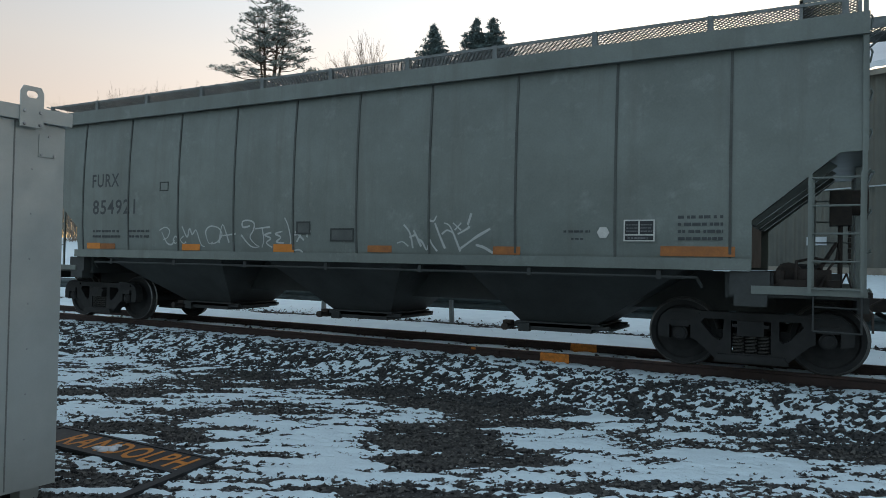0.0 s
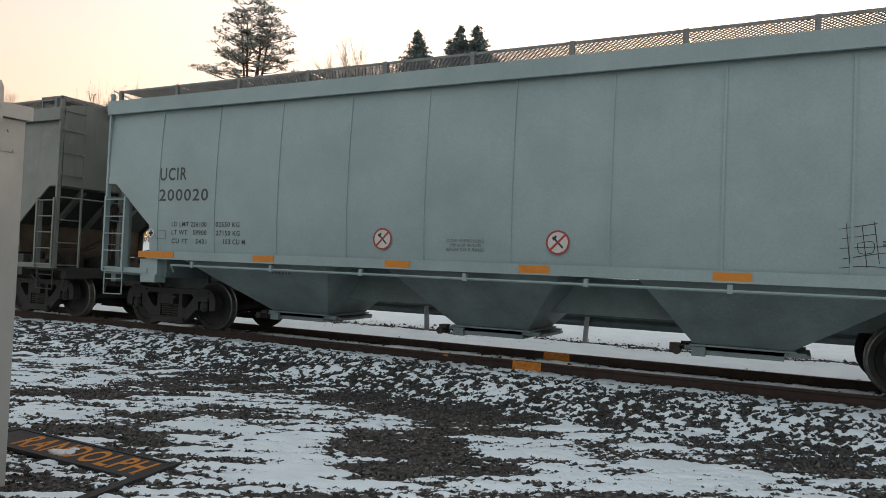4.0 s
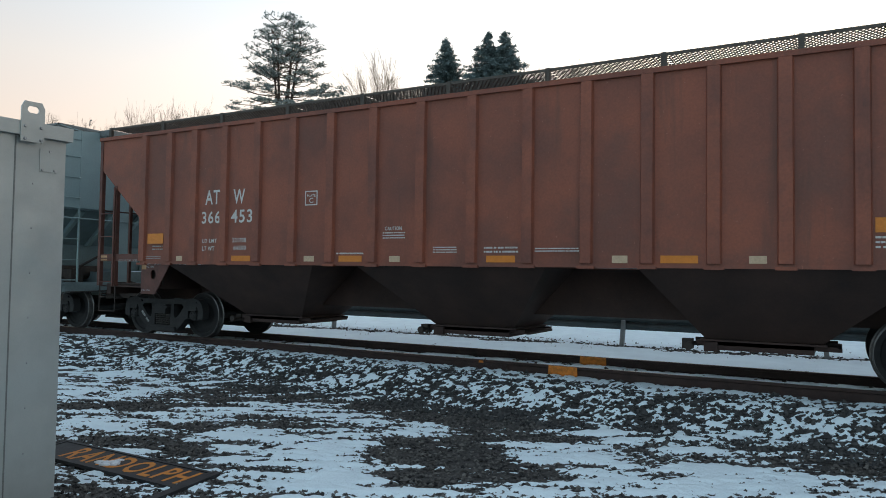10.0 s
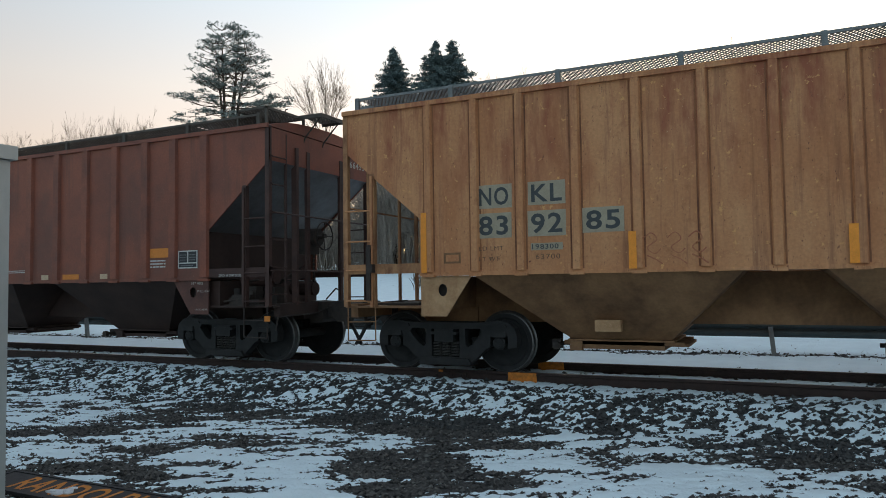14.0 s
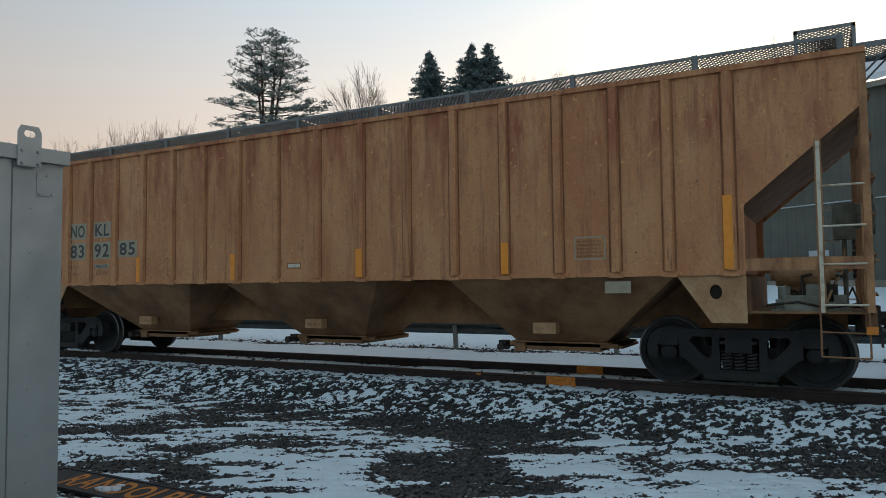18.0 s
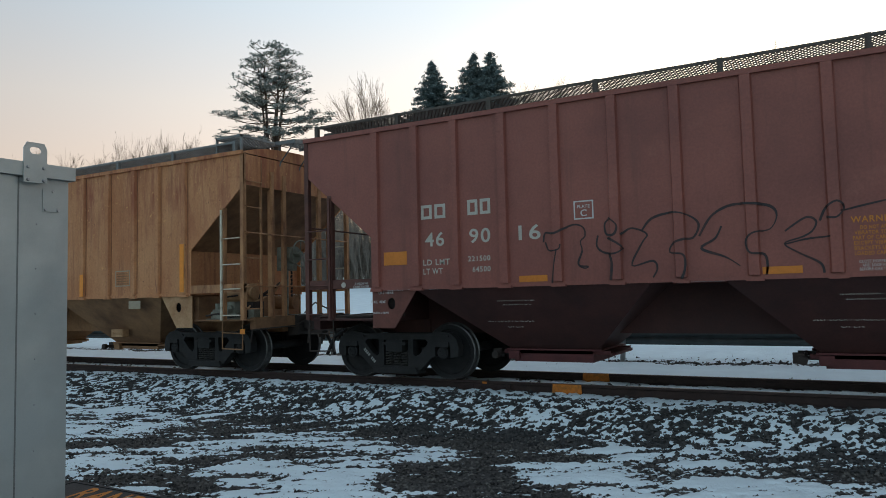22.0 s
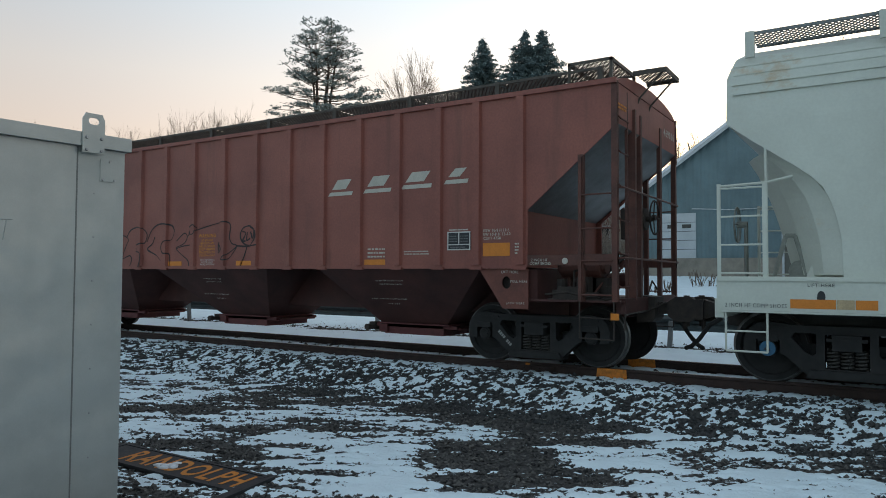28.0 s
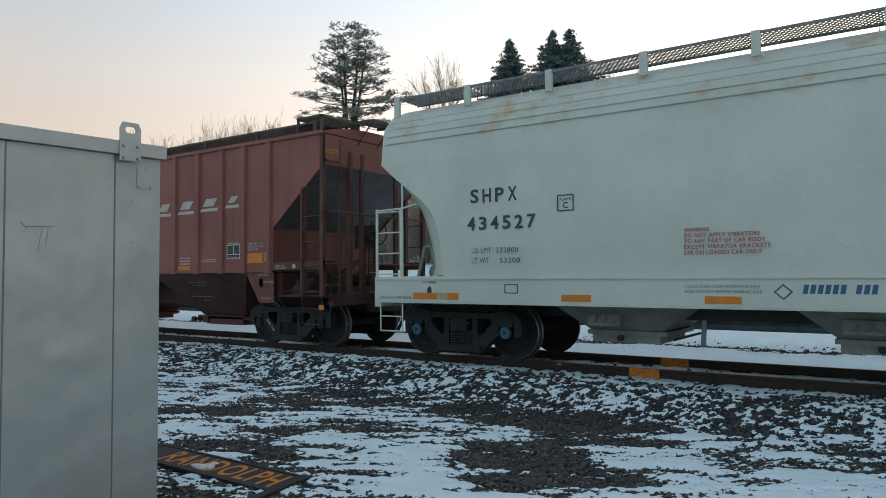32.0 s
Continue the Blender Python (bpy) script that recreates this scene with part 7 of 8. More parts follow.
def spray(bm, width, pts):
    """One sprayed stroke that follows the sheet and its ribs."""
    line = smooth_line(pts)
    prev = None
    for i, (x, z) in enumerate(line):
        a, b = line[max(0, i - 1)], line[min(len(line) - 1, i + 1)]
        dx, dz = b[0] - a[0], b[1] - a[1]
        k = math.hypot(dx, dz) or 1.0
        w = width * (0.75 + 0.5 * noise.noise((x * 3.1, z * 3.7, 0.4)))
        y = sheet_y(SPRAY_CAR[0], x, x, z) - 0.004
        cur = [bm.verts.new((x - s * dz / k * w, y, z + s * dx / k * w)) for s in (-1, 1)]
        if prev:
            bm.faces.new((prev[0], cur[0], cur[1], prev[1]))
        prev = cur


# grey car
words(furx, "furx", [("FURX", -13.34, 2.75, -12.51, 3.02), ("854921", -13.3, 2.19, -12.01, 2.49)], GREY_MARK)
strips(furx, "furx", [(-13.5, 1.49, -13.08, 1.61), (-10.7, 1.48, -10.23, 1.60), (-8.44, 1.47, -7.98, 1.61)], ORANGE)
strips(furx, "furx", [(-13.07, 1.49, -12.62, 1.60), (-6.46, 1.49, -6.0, 1.60), (-4.24, 1.48, -3.81, 1.60), (-1.84, 1.49, -0.93, 1.62)], FADED_ORANGE, label="sun-faded brown-orange reflective strip")
stencil(furx, "furx", [(-13.3, 1.72, -12.45, 1.90, 2), (-12.2, 1.72, -11.6, 1.90, 2), (-3.16, 1.80, -2.78, 1.85, 1), (-3.05, 1.70, -2.88, 1.74, 1), (-1.62, 1.70, -1.07, 2.04, 4)], GREY_MARK)
placard(furx, -2.32 + 7.28, 1.68, -1.91 + 7.28, 1.97, sheet_y(furx, 0, 0, 1.97))
frame_patch(furx, "route_box", -11.32 + 7.28, 2.62, -11.08 + 7.28, 2.80, sheet_y(furx, 0, 0, 2.8), GREY_UNDER, 0.02)
for x0, z0, x1, z1 in ((-7.92, 1.78, -7.62, 2.0), (-7.2, 1.66, -6.72, 1.88)):
    frame_patch(furx, "tack_board", x0 + 7.28, z0, x1 + 7.28, z1, sheet_y(furx, 0, 0, z1), GREY_UNDER, 0.03, "bolted card holder frame")
    patch(furx, "tack_board", x0 + 7.31, z0 + 0.03, x1 + 7.25, z1 - 0.03, sheet_y(furx, 0, 0, z1), SEAM_GREY, "weathered board in a card holder", thick=0.003)
bm = bmesh.new()
tube(bm, (-2.6 + 7.28, sheet_y(furx, 0, 0, 1.8), 1.80), (-2.6 + 7.28, sheet_y(furx, 0, 0, 1.9) - 0.004, 1.80), 0.085, 6)
part("round_mark", bm, WHITE_MARK, furx)
SPRAY_CAR[0] = furx
tag = bmesh.new()
spray(tag, 0.018, [(-4.03, 1.86), (-3.87, 1.92), (-3.75, 1.86), (-3.80, 1.73), (-3.93, 1.68)])
spray(tag, 0.018, [(-3.96, 1.82), (-3.83, 1.62), (-3.70, 1.59), (-3.62, 1.67)])
spray(tag, 0.018, [(-3.66, 1.67), (-3.59, 1.75), (-3.52, 1.67), (-3.60, 1.61), (-3.66, 1.67)])
spray(tag, 0.018, [(-3.37, 1.75), (-3.46, 1.68), (-3.38, 1.61), (-3.31, 1.64)])
spray(tag, 0.018, [(-3.41, 1.94), (-3.28, 1.73), (-3.21, 1.89), (-3.14, 1.78), (-3.04, 1.86), (-2.92, 1.60), (-2.82, 1.55)])
spray(tag, 0.018, [(-2.61, 1.64), (-2.72, 1.62), (-2.79, 1.83), (-2.67, 1.93), (-2.47, 1.90), (-2.38, 1.78), (-2.49, 1.65), (-2.66, 1.60)])
spray(tag, 0.018, [(-2.46, 1.62), (-2.36, 1.96), (-2.21, 1.63)])
spray(tag, 0.018, [(-2.44, 1.75), (-2.04, 1.79)])
spray(tag, 0.018, [(-1.70, 1.93), (-1.86, 1.91), (-1.87, 2.01), (-1.73, 2.03), (-1.60, 1.98), (-1.62, 1.85), (-1.70, 1.73), (-1.59, 1.61), (-1.49, 1.56), (-1.69, 1.57), (-1.91, 1.77)])
spray(tag, 0.018, [(-1.57, 1.88), (-1.23, 1.91)])
spray(tag, 0.018, [(-1.41, 1.89), (-1.38, 1.68), (-1.43, 1.55)])
spray(tag, 0.018, [(-1.20, 1.81), (-1.36, 1.77), (-1.22, 1.71), (-1.32, 1.63), (-1.19, 1.55)])
spray(tag, 0.018, [(-0.95, 1.83), (-1.11, 1.79), (-0.99, 1.73), (-1.09, 1.65), (-0.92, 1.63)])
spray(tag, 0.018, [(-0.90, 2.07), (-0.82, 1.92), (-0.77, 1.68), (-0.81, 1.58)])
spray(tag, 0.018, [(-1.01, 1.39), (-0.91, 1.44), (-0.66, 1.51), (-0.54, 1.49), (-0.41, 1.33)])
spray(tag, 0.018, [(-0.67, 1.83), (-0.48, 1.68)])
spray(tag, 0.018, [(-0.48, 1.88), (-0.64, 1.65)])
spray(tag, 0.018, [(-0.69, 1.77), (-0.33, 1.83)])
spray(tag, 0.018, [(-0.37, 1.92), (-0.42, 1.73)])
part("graffiti", tag, SPRAY_WHITE, furx, "white sprayed graffiti scrawl")
tag = bmesh.new()
spray(tag, 0.021, [(1.38, 1.64), (1.49, 1.66), (1.59, 1.59)])
spray(tag, 0.021, [(1.51, 1.93), (1.61, 1.82), (1.65, 1.69), (1.67, 1.56)])
spray(tag, 0.021, [(1.61, 1.73), (1.74, 1.78)])
spray(tag, 0.021, [(1.69, 1.84), (1.75, 1.73), (1.82, 1.59)])
spray(tag, 0.021, [(1.77, 1.70), (1.84, 1.66), (1.92, 1.54), (1.97, 1.69), (2.01, 1.63), (2.10, 1.52)])
spray(tag, 0.021, [(1.94, 2.01), (2.04, 1.98), (2.10, 2.06)])
spray(tag, 0.021, [(2.07, 1.95), (2.14, 1.78), (2.24, 1.56)])
spray(tag, 0.021, [(2.23, 1.95), (2.33, 1.90), (2.43, 1.69), (2.50, 1.52)])
spray(tag, 0.021, [(2.19, 1.78), (2.28, 1.84), (2.38, 1.80)])
spray(tag, 0.021, [(2.46, 1.78), (2.62, 1.86), (2.66, 1.90)])
spray(tag, 0.021, [(2.38, 1.95), (2.52, 1.84)])
spray(tag, 0.021, [(2.52, 1.95), (2.41, 1.84)])
spray(tag, 0.021, [(2.63, 1.92), (2.69, 2.09)])
spray(tag, 0.021, [(2.50, 1.56), (2.76, 1.73), (3.00, 1.86)])
spray(tag, 0.021, [(2.76, 1.62), (2.90, 1.58), (3.04, 1.50)])
part("graffiti", tag, SPRAY_WHITE, furx, "white sprayed graffiti scrawl")
# pale blue-grey car
words(ucir, "ucir", [("UCIR", 3.42, 2.78, 4.09, 3.02), ("200020", 3.42, 2.40, 4.64, 2.62), ("LD LMT 226100", 3.77, 1.93, 4.63, 2.02), ("LT WT   59900", 3.77, 1.78, 4.63, 1.87), ("CU FT    5431", 3.77, 1.62, 4.63, 1.71), ("102550 KG", 4.80, 1.93, 5.40, 2.02), ("27150 KG", 4.86, 1.78, 5.41, 1.87), ("153 CU M", 5.03, 1.63, 5.53, 1.72)], GREY_MARK)
strips(ucir, "ucir", [(2.99, 1.34, 3.9, 1.46), (5.77, 1.34, 6.22, 1.45), (8.40, 1.33, 8.84, 1.45), (10.59, 1.33, 11.04, 1.45), (13.15, 1.33, 13.60, 1.45), (15.45, 1.33, 16.42, 1.46)], ORANGE, y=-1.678)
words(ucir, "ucir", [("CLOSE HOPPER SLIDES", 9.42, 1.755, 10.02, 1.80), ("AND ROOF HATCHES", 9.47, 1.69, 9.97, 1.735), ("BEFORE CAR IS MOVED", 9.42, 1.625, 10.02, 1.67)], GREY_MARK, 0.0)
stencil(ucir, "ucir", [(14.95, 1.82, 15.18, 1.88, 2), (15.42, 1.66, 15.58, 1.69, 1), (15.72, 1.86, 15.92, 1.89, 1), (6.1, 1.16, 6.5, 1.20, 1)], GREY_MARK)
frame_patch(ucir, "route_box", 3.36 - 9.72, 1.70, 3.62 - 9.72, 1.86, sheet_y(ucir, 0, 0, 1.86), PALE_UNDER, 0.015)
for cx in (8.31, 11.13):
    a = cx - 9.72
    bm = bmesh.new()
    lathe_y(bm, [(0.0, -0.003), (0.168, -0.003), (0.168, 0.0), (0.0, 0.0)], 28)
    sign = part("round_warning_sign", bm, WHITE_MARK, ucir, "white round sign with red rim and crossed-out hammer", (a, sheet_y(ucir, 0, 0, 1.9) - 0.002, 1.78))
    bm = bmesh.new()
    n = 28
    rings = [[bm.verts.new((r * math.cos(2 * math.pi * i / n), -0.005, r * math.sin(2 * math.pi * i / n))) for i in range(n)] for r in (0.143, 0.17)]
    for i in range(n):
        bm.faces.new((rings[0][i], rings[0][(i + 1) % n], rings[1][(i + 1) % n], rings[1][i]))
    for s in (-1,):
        v = [bm.verts.new((u * 0.145 * 0.7 + s * w * 0.011, -0.0055, -u * s * 0.145 * 0.7 + w * 0.011)) for u, w in ((-1, -1), (1, -1), (1, 1), (-1, 1))]
        bm.faces.new(v)
    part("red_rim", bm, RED_MARK, sign)
    bm = bmesh.new()
    v = [bm.verts.new((u * 0.075 - w * 0.009, -0.0048, -u * 0.075 - w * 0.009)) for u, w in ((-1, -1), (1, -1), (1, 1), (-1, 1))]
    bm.faces.new(v)
    v = [bm.verts.new((-0.085 + p, -0.0047, 0.05 + q)) for p, q in ((0, 0.0), (0.05, 0.05), (0.075, 0.03), (0.03, -0.03))]
    bm.faces.new(v)
    part("hammer_shape", bm, BLACK_MARK, sign)
for car, cx, cz in ((ucir, 15.50, 1.82), (ucir, 3.24, 1.80)):
    bm = bmesh.new()
    lathe_y(bm, [(0.0, -0.003), (0.085, -0.003), (0.085, 0.0), (0.0, 0.0)], 20)
    emblem = part("round_mark", bm, WHITE_MARK, car, "", (cx - 9.72, sheet_y(ucir, 0, 0, 1.88) - 0.002, cz))
    bm = bmesh.new()
    box(bm, -0.05, 0.05, -0.005, -0.0035, -0.02, 0.02)
    box(bm, -0.018, 0.018, -0.005, -0.0035, -0.055, 0.055)
    part("mark_shape", bm, BLACK_MARK, emblem)
SPRAY_CAR[0] = ucir
tag = bmesh.new()
spray(tag, 0.005, [(4.78, 2.00), (5.17, 2.07)])
spray(tag, 0.005, [(4.82, 1.89), (5.16, 1.95)])
spray(tag, 0.005, [(4.86, 2.07), (4.91, 1.57)])
spray(tag, 0.005, [(5.02, 2.04), (5.08, 1.56)])
spray(tag, 0.005, [(5.14, 2.09), (5.20, 1.61)])
spray(tag, 0.005, [(4.80, 1.78), (5.27, 1.81)])
spray(tag, 0.005, [(4.84, 1.66), (5.29, 1.74), (5.36, 1.69)])
spray(tag, 0.005, [(4.80, 1.55), (5.10, 1.58), (5.51, 1.54)])
spray(tag, 0.005, [(4.98, 1.84), (5.13, 1.86), (5.13, 1.74), (5.00, 1.73), (4.98, 1.84)])
part("graffiti", tag, SPRAY_BLACK, ucir, "small black marker scribble")
# oxide-red car
words(atw, "atw", [("AT", 22.12, 2.61, 22.50, 2.88), ("W", 22.85, 2.60, 23.14, 2.87), ("366", 22.04, 2.25, 22.52, 2.48), ("453", 22.80, 2.25, 23.33, 2.49), ("LD LMT", 22.07, 1.89, 22.45, 1.96), ("221700", 22.85, 1.89, 23.19, 1.97), ("LT WT", 22.07, 1.74, 22.39, 1.82), ("64300", 22.88, 1.75, 23.19, 1.83), ("CAUTION", 26.22, 2.05, 26.54, 2.11), ("2 INCH HF COMP SHOES", 34.60, 1.535, 35.10, 1.58)], WHITE_MARK)
words(atw, "atw", [("PLATE", 24.60, 2.655, 24.78, 2.70), ("C", 24.645, 2.55, 24.73, 2.64)], WHITE_MARK)
frame_patch(atw, "plate_frame", 24.55 - 27.33, 2.51, 24.82 - 27.33, 2.76, -1.598, WHITE_MARK, 0.018)
strips(atw, "atw", [(20.58, 1.88, 21.04, 2.08), (22.83, 1.545, 23.30, 1.645), (25.30, 1.545, 25.77, 1.645), (28.03, 1.545, 28.49, 1.645), (30.55, 1.545, 31.02, 1.645), (32.95, 1.91, 33.41, 2.08)], ORANGE)
strips(atw, "atw", [(21.36, 1.545, 21.52, 1.64), (24.55, 1.545, 24.77, 1.64), (26.31, 1.545, 26.51, 1.64), (29.91, 1.545, 30.12, 1.645), (31.62, 1.545, 31.82, 1.64)], surface("dirty_cream_reflector", (0.62, 0.46, 0.30), (0.5, 0.36, 0.24), 0.6), label="dirty cream reflector patch")
stencil(atw, "atw", [(26.18, 1.92, 26.60, 2.03, 3), (27.12, 1.69, 27.53, 1.79, 3), (27.99, 1.69, 28.54, 1.79, 2), (28.82, 1.70, 29.47, 1.76, 2), (25.25, 1.67, 25.80, 1.71, 1), (32.95, 1.73, 33.33, 1.88, 3)], WHITE_MARK)
placard(atw, 33.65 - 27.33, 1.70, 34.11 - 27.33, 2.02, -1.603)
for text, x0, z0, x1, z1, y in (("2 INCH HF COMP SHOES", -7.71, 1.525, -7.12, 1.57, -1.603), ("PULL HERE", -6.87, 1.405, -6.63, 1.445, -1.581), ("JACK HERE", -6.99, 0.93, -6.73, 0.97, -1.581)):
    lettering(atw, text, x0, z0, x1, z1, y, CHALK, 0.01)
for x0, z0, x1, z1, y in ((-8.27, 1.605, -8.07, 1.65, -1.601), (-8.27, 1.545, -8.07, 1.59, -1.601), (-6.99, 1.37, -6.86, 1.46, -1.581)):
    patch(atw, "stencil_ground", x0, z0, x1, z1, y, GUSSET_CREAM, "dirty cream stencil ground")
stencil(atw, "atw", [(20.47, 1.58, 20.92, 1.64, 2), (20.66, 1.76, 20.96, 1.86, 2)], CHALK)
# tan car: black numbers on grey repaint patches
for text, x0, z0, x1, z1 in (("NO", 39.51, 2.46, 40.0, 2.76), ("KL", 40.30, 2.47, 40.78, 2.76), ("83", 39.50, 2.03, 39.99, 2.35), ("92", 40.29, 2.03, 40.78, 2.35), ("85", 41.07, 2.05, 41.57, 2.35)):
    a, b = x0 - MID["nokl"], x1 - MID["nokl"]
    patch(nokl, "repaint_patch", a - 0.03, z0 - 0.02, b + 0.03, z1 + 0.02, -1.601, PATCH_GREY, "grey repaint patch behind a number")
    lettering(nokl, text, a + 0.02, z0 + 0.02, b - 0.02, z1 - 0.02, -1.605, GREY_MARK, 0.02)
patch(nokl, "repaint_patch", 40.30 - 45.66, 1.815, 40.76 - 45.66, 1.915, -1.601, PATCH_GREY)
lettering(nokl, "198300", 40.32 - 45.66, 1.83, 40.70 - 45.66, 1.90, -1.605, GREY_MARK, 0.01)
words(nokl, "nokl", [("63700", 40.37, 1.69, 40.72, 1.76), ("LD LMT", 39.54, 1.83, 39.91, 1.89), ("LT WT", 39.54, 1.68, 39.85, 1.74)], surface("faded_brown_stencil", (0.17, 0.10, 0.06), None, 0.8), 0.0)
strips(nokl, "nokl", [(38.60, 1.53, 38.69, 2.43), (41.66, 1.53, 41.76, 2.02), (44.18, 1.54, 44.28, 2.0), (46.93, 1.54, 47.05, 2.0), (49.50, 1.54, 49.61, 2.0), (52.53, 1.56, 52.64, 2.48)], AMBER, "reflector", "yellow-orange upright reflective strip", -1.6585)
frame_patch(nokl, "route_box", 50.58 - 45.66, 1.72, 51.02 - 45.66, 2.04, -1.599, PATCH_GREY, 0.02)
stencil(nokl, "nokl", [(50.62, 1.76, 50.98, 2.0, 5)], TAN_UNDER)
frame_patch(nokl, "route_box", 45.45 - 45.66, 1.71, 45.75 - 45.66, 1.81, -1.599, TAN_UNDER, 0.015)
frame_patch(nokl, "tack_board", 38.95 - 45.66, 1.66, 39.22 - 45.66, 1.82, -1.599, TAN_UNDER, 0.03, "bolted card holder frame")
patch(nokl, "service_plate", 45.47 - 45.66, 1.73, 45.73 - 45.66, 1.79, -1.599, CREAM_RUST, "small rust-stained service plate")
strips(nokl, "nokl", [(51.0, 1.26, 51.35, 1.42)], PATCH_GREY, "service_plate", "pale service plate", -1.605)
SPRAY_CAR[0] = nokl
tag = bmesh.new()
for dx in (-3.82, -3.52, -3.26):
    spray(tag, 0.010, [(dx, 1.92), (dx + 0.10, 1.99), (dx + 0.17, 1.90), (dx + 0.05, 1.80), (dx + 0.14, 1.72), (dx + 0.22, 1.78)])
    spray(tag, 0.010, [(dx + 0.04, 1.70), (dx + 0.16, 1.64), (dx + 0.24, 1.58)])
# dark pipe with a lump, along the left ladder post
bm = bmesh.new()
box(bm, -8.02, -7.945, -1.675, -1.612, 1.12, 1.98)
box(bm, -8.0, -7.90, -1.70, -1.60, 1.55, 1.68)
soften(bm, 0.012)
part("post_pipe", bm, COUPLER_IRON, nokl, "dark pipe with a lump on a rusty post")
part("graffiti", tag, surface("thin_red_marker", (0.36, 0.12, 0.065), (0.46, 0.19, 0.09), 0.8, 0, 9), nokl, "faint red marker scrawl")
# mineral-brown car: white numbers, the owner's emblem as slanted shapes
for x0, z0, x1, z1 in ((57.88, 2.57, 58.07, 2.79), (58.12, 2.57, 58.31, 2.79), (58.69, 2.58, 58.86, 2.81), (58.90, 2.58, 59.07, 2.81)):
    frame_patch(bnsf, "owner_mark", x0 - 63.98, z0, x1 - 63.98, z1, sheet_y(bnsf, x0 - 63.98, x1 - 63.98) + 0.001, SILVER_MARK, 0.045, "plain block mark")
words(bnsf, "bnsf", [("46", 57.94, 2.14, 58.28, 2.36), ("90", 58.71, 2.15, 59.06, 2.37), ("16", 59.51, 2.15, 59.85, 2.37), ("LD LMT", 57.90, 1.85, 58.37, 1.94), ("LT WT", 57.90, 1.71, 58.24, 1.80), ("221500", 58.68, 1.88, 59.05, 1.96), ("64500", 58.75, 1.72, 59.05, 1.80), ("EXW 10-8 H 13-6", 70.30, 2.04, 70.74, 2.085), ("EW 10-8 H 13-10", 70.30, 1.98, 70.76, 2.025), ("CUFT 4750", 70.30, 1.92, 70.60, 1.965)], SILVER_MARK)
words(bnsf, "bnsf", [("PLATE", 60.40, 2.545, 60.58, 2.59), ("C", 60.445, 2.43, 60.535, 2.525)], WHITE_MARK)
frame_patch(bnsf, "plate_frame", 60.35 - 63.98, 2.39, 60.63 - 63.98, 2.65, -1.598, WHITE_MARK, 0.018)
words(bnsf, "bnsf", [("WARNING", 63.69, 2.11, 64.20, 2.185)], SIGN_ORANGE)
words(bnsf, "bnsf", [("DO NOT APPLY", 63.78, 2.03, 64.12, 2.075), ("VIBRATOR TO ANY", 63.72, 1.97, 64.17, 2.015), ("PART OF CAR BODY", 63.70, 1.91, 64.19, 1.955), ("EXCEPT VIBRATOR", 63.71, 1.85, 64.18, 1.895), ("BRACKETS USE ON", 63.71, 1.79, 64.18, 1.835), ("LOADED CAR ONLY", 63.71, 1.73, 64.18, 1.775)], SIGN_ORANGE, 0.012)
words(bnsf, "bnsf", [("CLOSE HOPPER SLIDES", 63.75, 1.64, 64.17, 1.675), ("AND ROOF HATCHES", 63.78, 1.595, 64.14, 1.63), ("BEFORE CAR IS MOVED", 63.75, 1.55, 64.17, 1.585)], WHITE_MARK, 0.0)
for x0, z0, x1, z1 in ((67.20, 2.78, 67.71, 3.04), (67.99, 2.79, 68.54, 3.05), (68.79, 2.81, 69.35, 3.06), (69.62, 2.84, 70.03, 3.06)):
    a, b = x0 - 63.98, x1 - 63.98
    y = sheet_y(bnsf, a, b)
    bm = bmesh.new()
    prism(bm, [(a + 0.04, z0 + 0.09), (b - 0.16, z0 + 0.09), (b - 0.03, z1), (a + 0.17, z1)], y - 0.004, y - 0.001)
    prism(bm, [(a - 0.05, z0 - 0.02), (b - 0.02, z0 - 0.02), (b, z0 + 0.045), (a, z0 + 0.045)], y - 0.004, y - 0.001)
    part("owner_emblem", bm, SILVER_MARK, bnsf, "slanted silver emblem block with an underline")
strips(bnsf, "bnsf", [(57.17, 1.88, 57.60, 2.09), (59.50, 1.545, 59.93, 1.635), (62.72, 1.545, 63.16, 1.635), (64.80, 1.545, 65.24, 1.635), (67.98, 1.545, 68.42, 1.635), (70.29, 1.67, 70.75, 1.87)], ORANGE)
placard(bnsf, 69.65 - 63.98, 1.77, 70.07 - 63.98, 2.06, -1.603)
stencil(bnsf, "bnsf", [(68.05, 1.67, 68.41, 1.84, 3), (68.81, 1.71, 69.30, 1.78, 2), (69.68, 2.08, 70.02, 2.11, 1), (70.86, 1.70, 70.93, 1.87, 4)], SILVER_MARK)
words(bnsf, "bnsf", [("2 INCH HF", 71.10, 1.585, 71.36, 1.625), ("COMP SHOES", 71.08, 1.535, 71.41, 1.575)], SILVER_MARK)
for car, key, x, z in ((bnsf, "bnsf", 70.62, 1.0), (atw, "atw", 33.96, 1.0)):
    a = x - MID[key]
    for text, dx, z0, z1, wdt in (("LIFT HERE", 0.0, 1.41, 1.45, 0.28), ("PULL HERE", 0.15, 1.27, 1.31, 0.28), ("JACK HERE", 0.08, 0.94, 0.98, 0.30)):
        lettering(car, text, a + dx - 0.02, z0, a + dx - 0.02 + wdt, z1, -1.581, SILVER_MARK, 0.0)
for text, x0, z0, x1, z1 in (("2 INCH HF", 56.59, 1.585, 56.85, 1.625), ("COMP SHOES", 56.56, 1.535, 56.87, 1.575)):
    lettering(bnsf, text, x0 - 63.98, z0, x1 - 63.98, z1, -1.603, WHITE_MARK, 0.02)
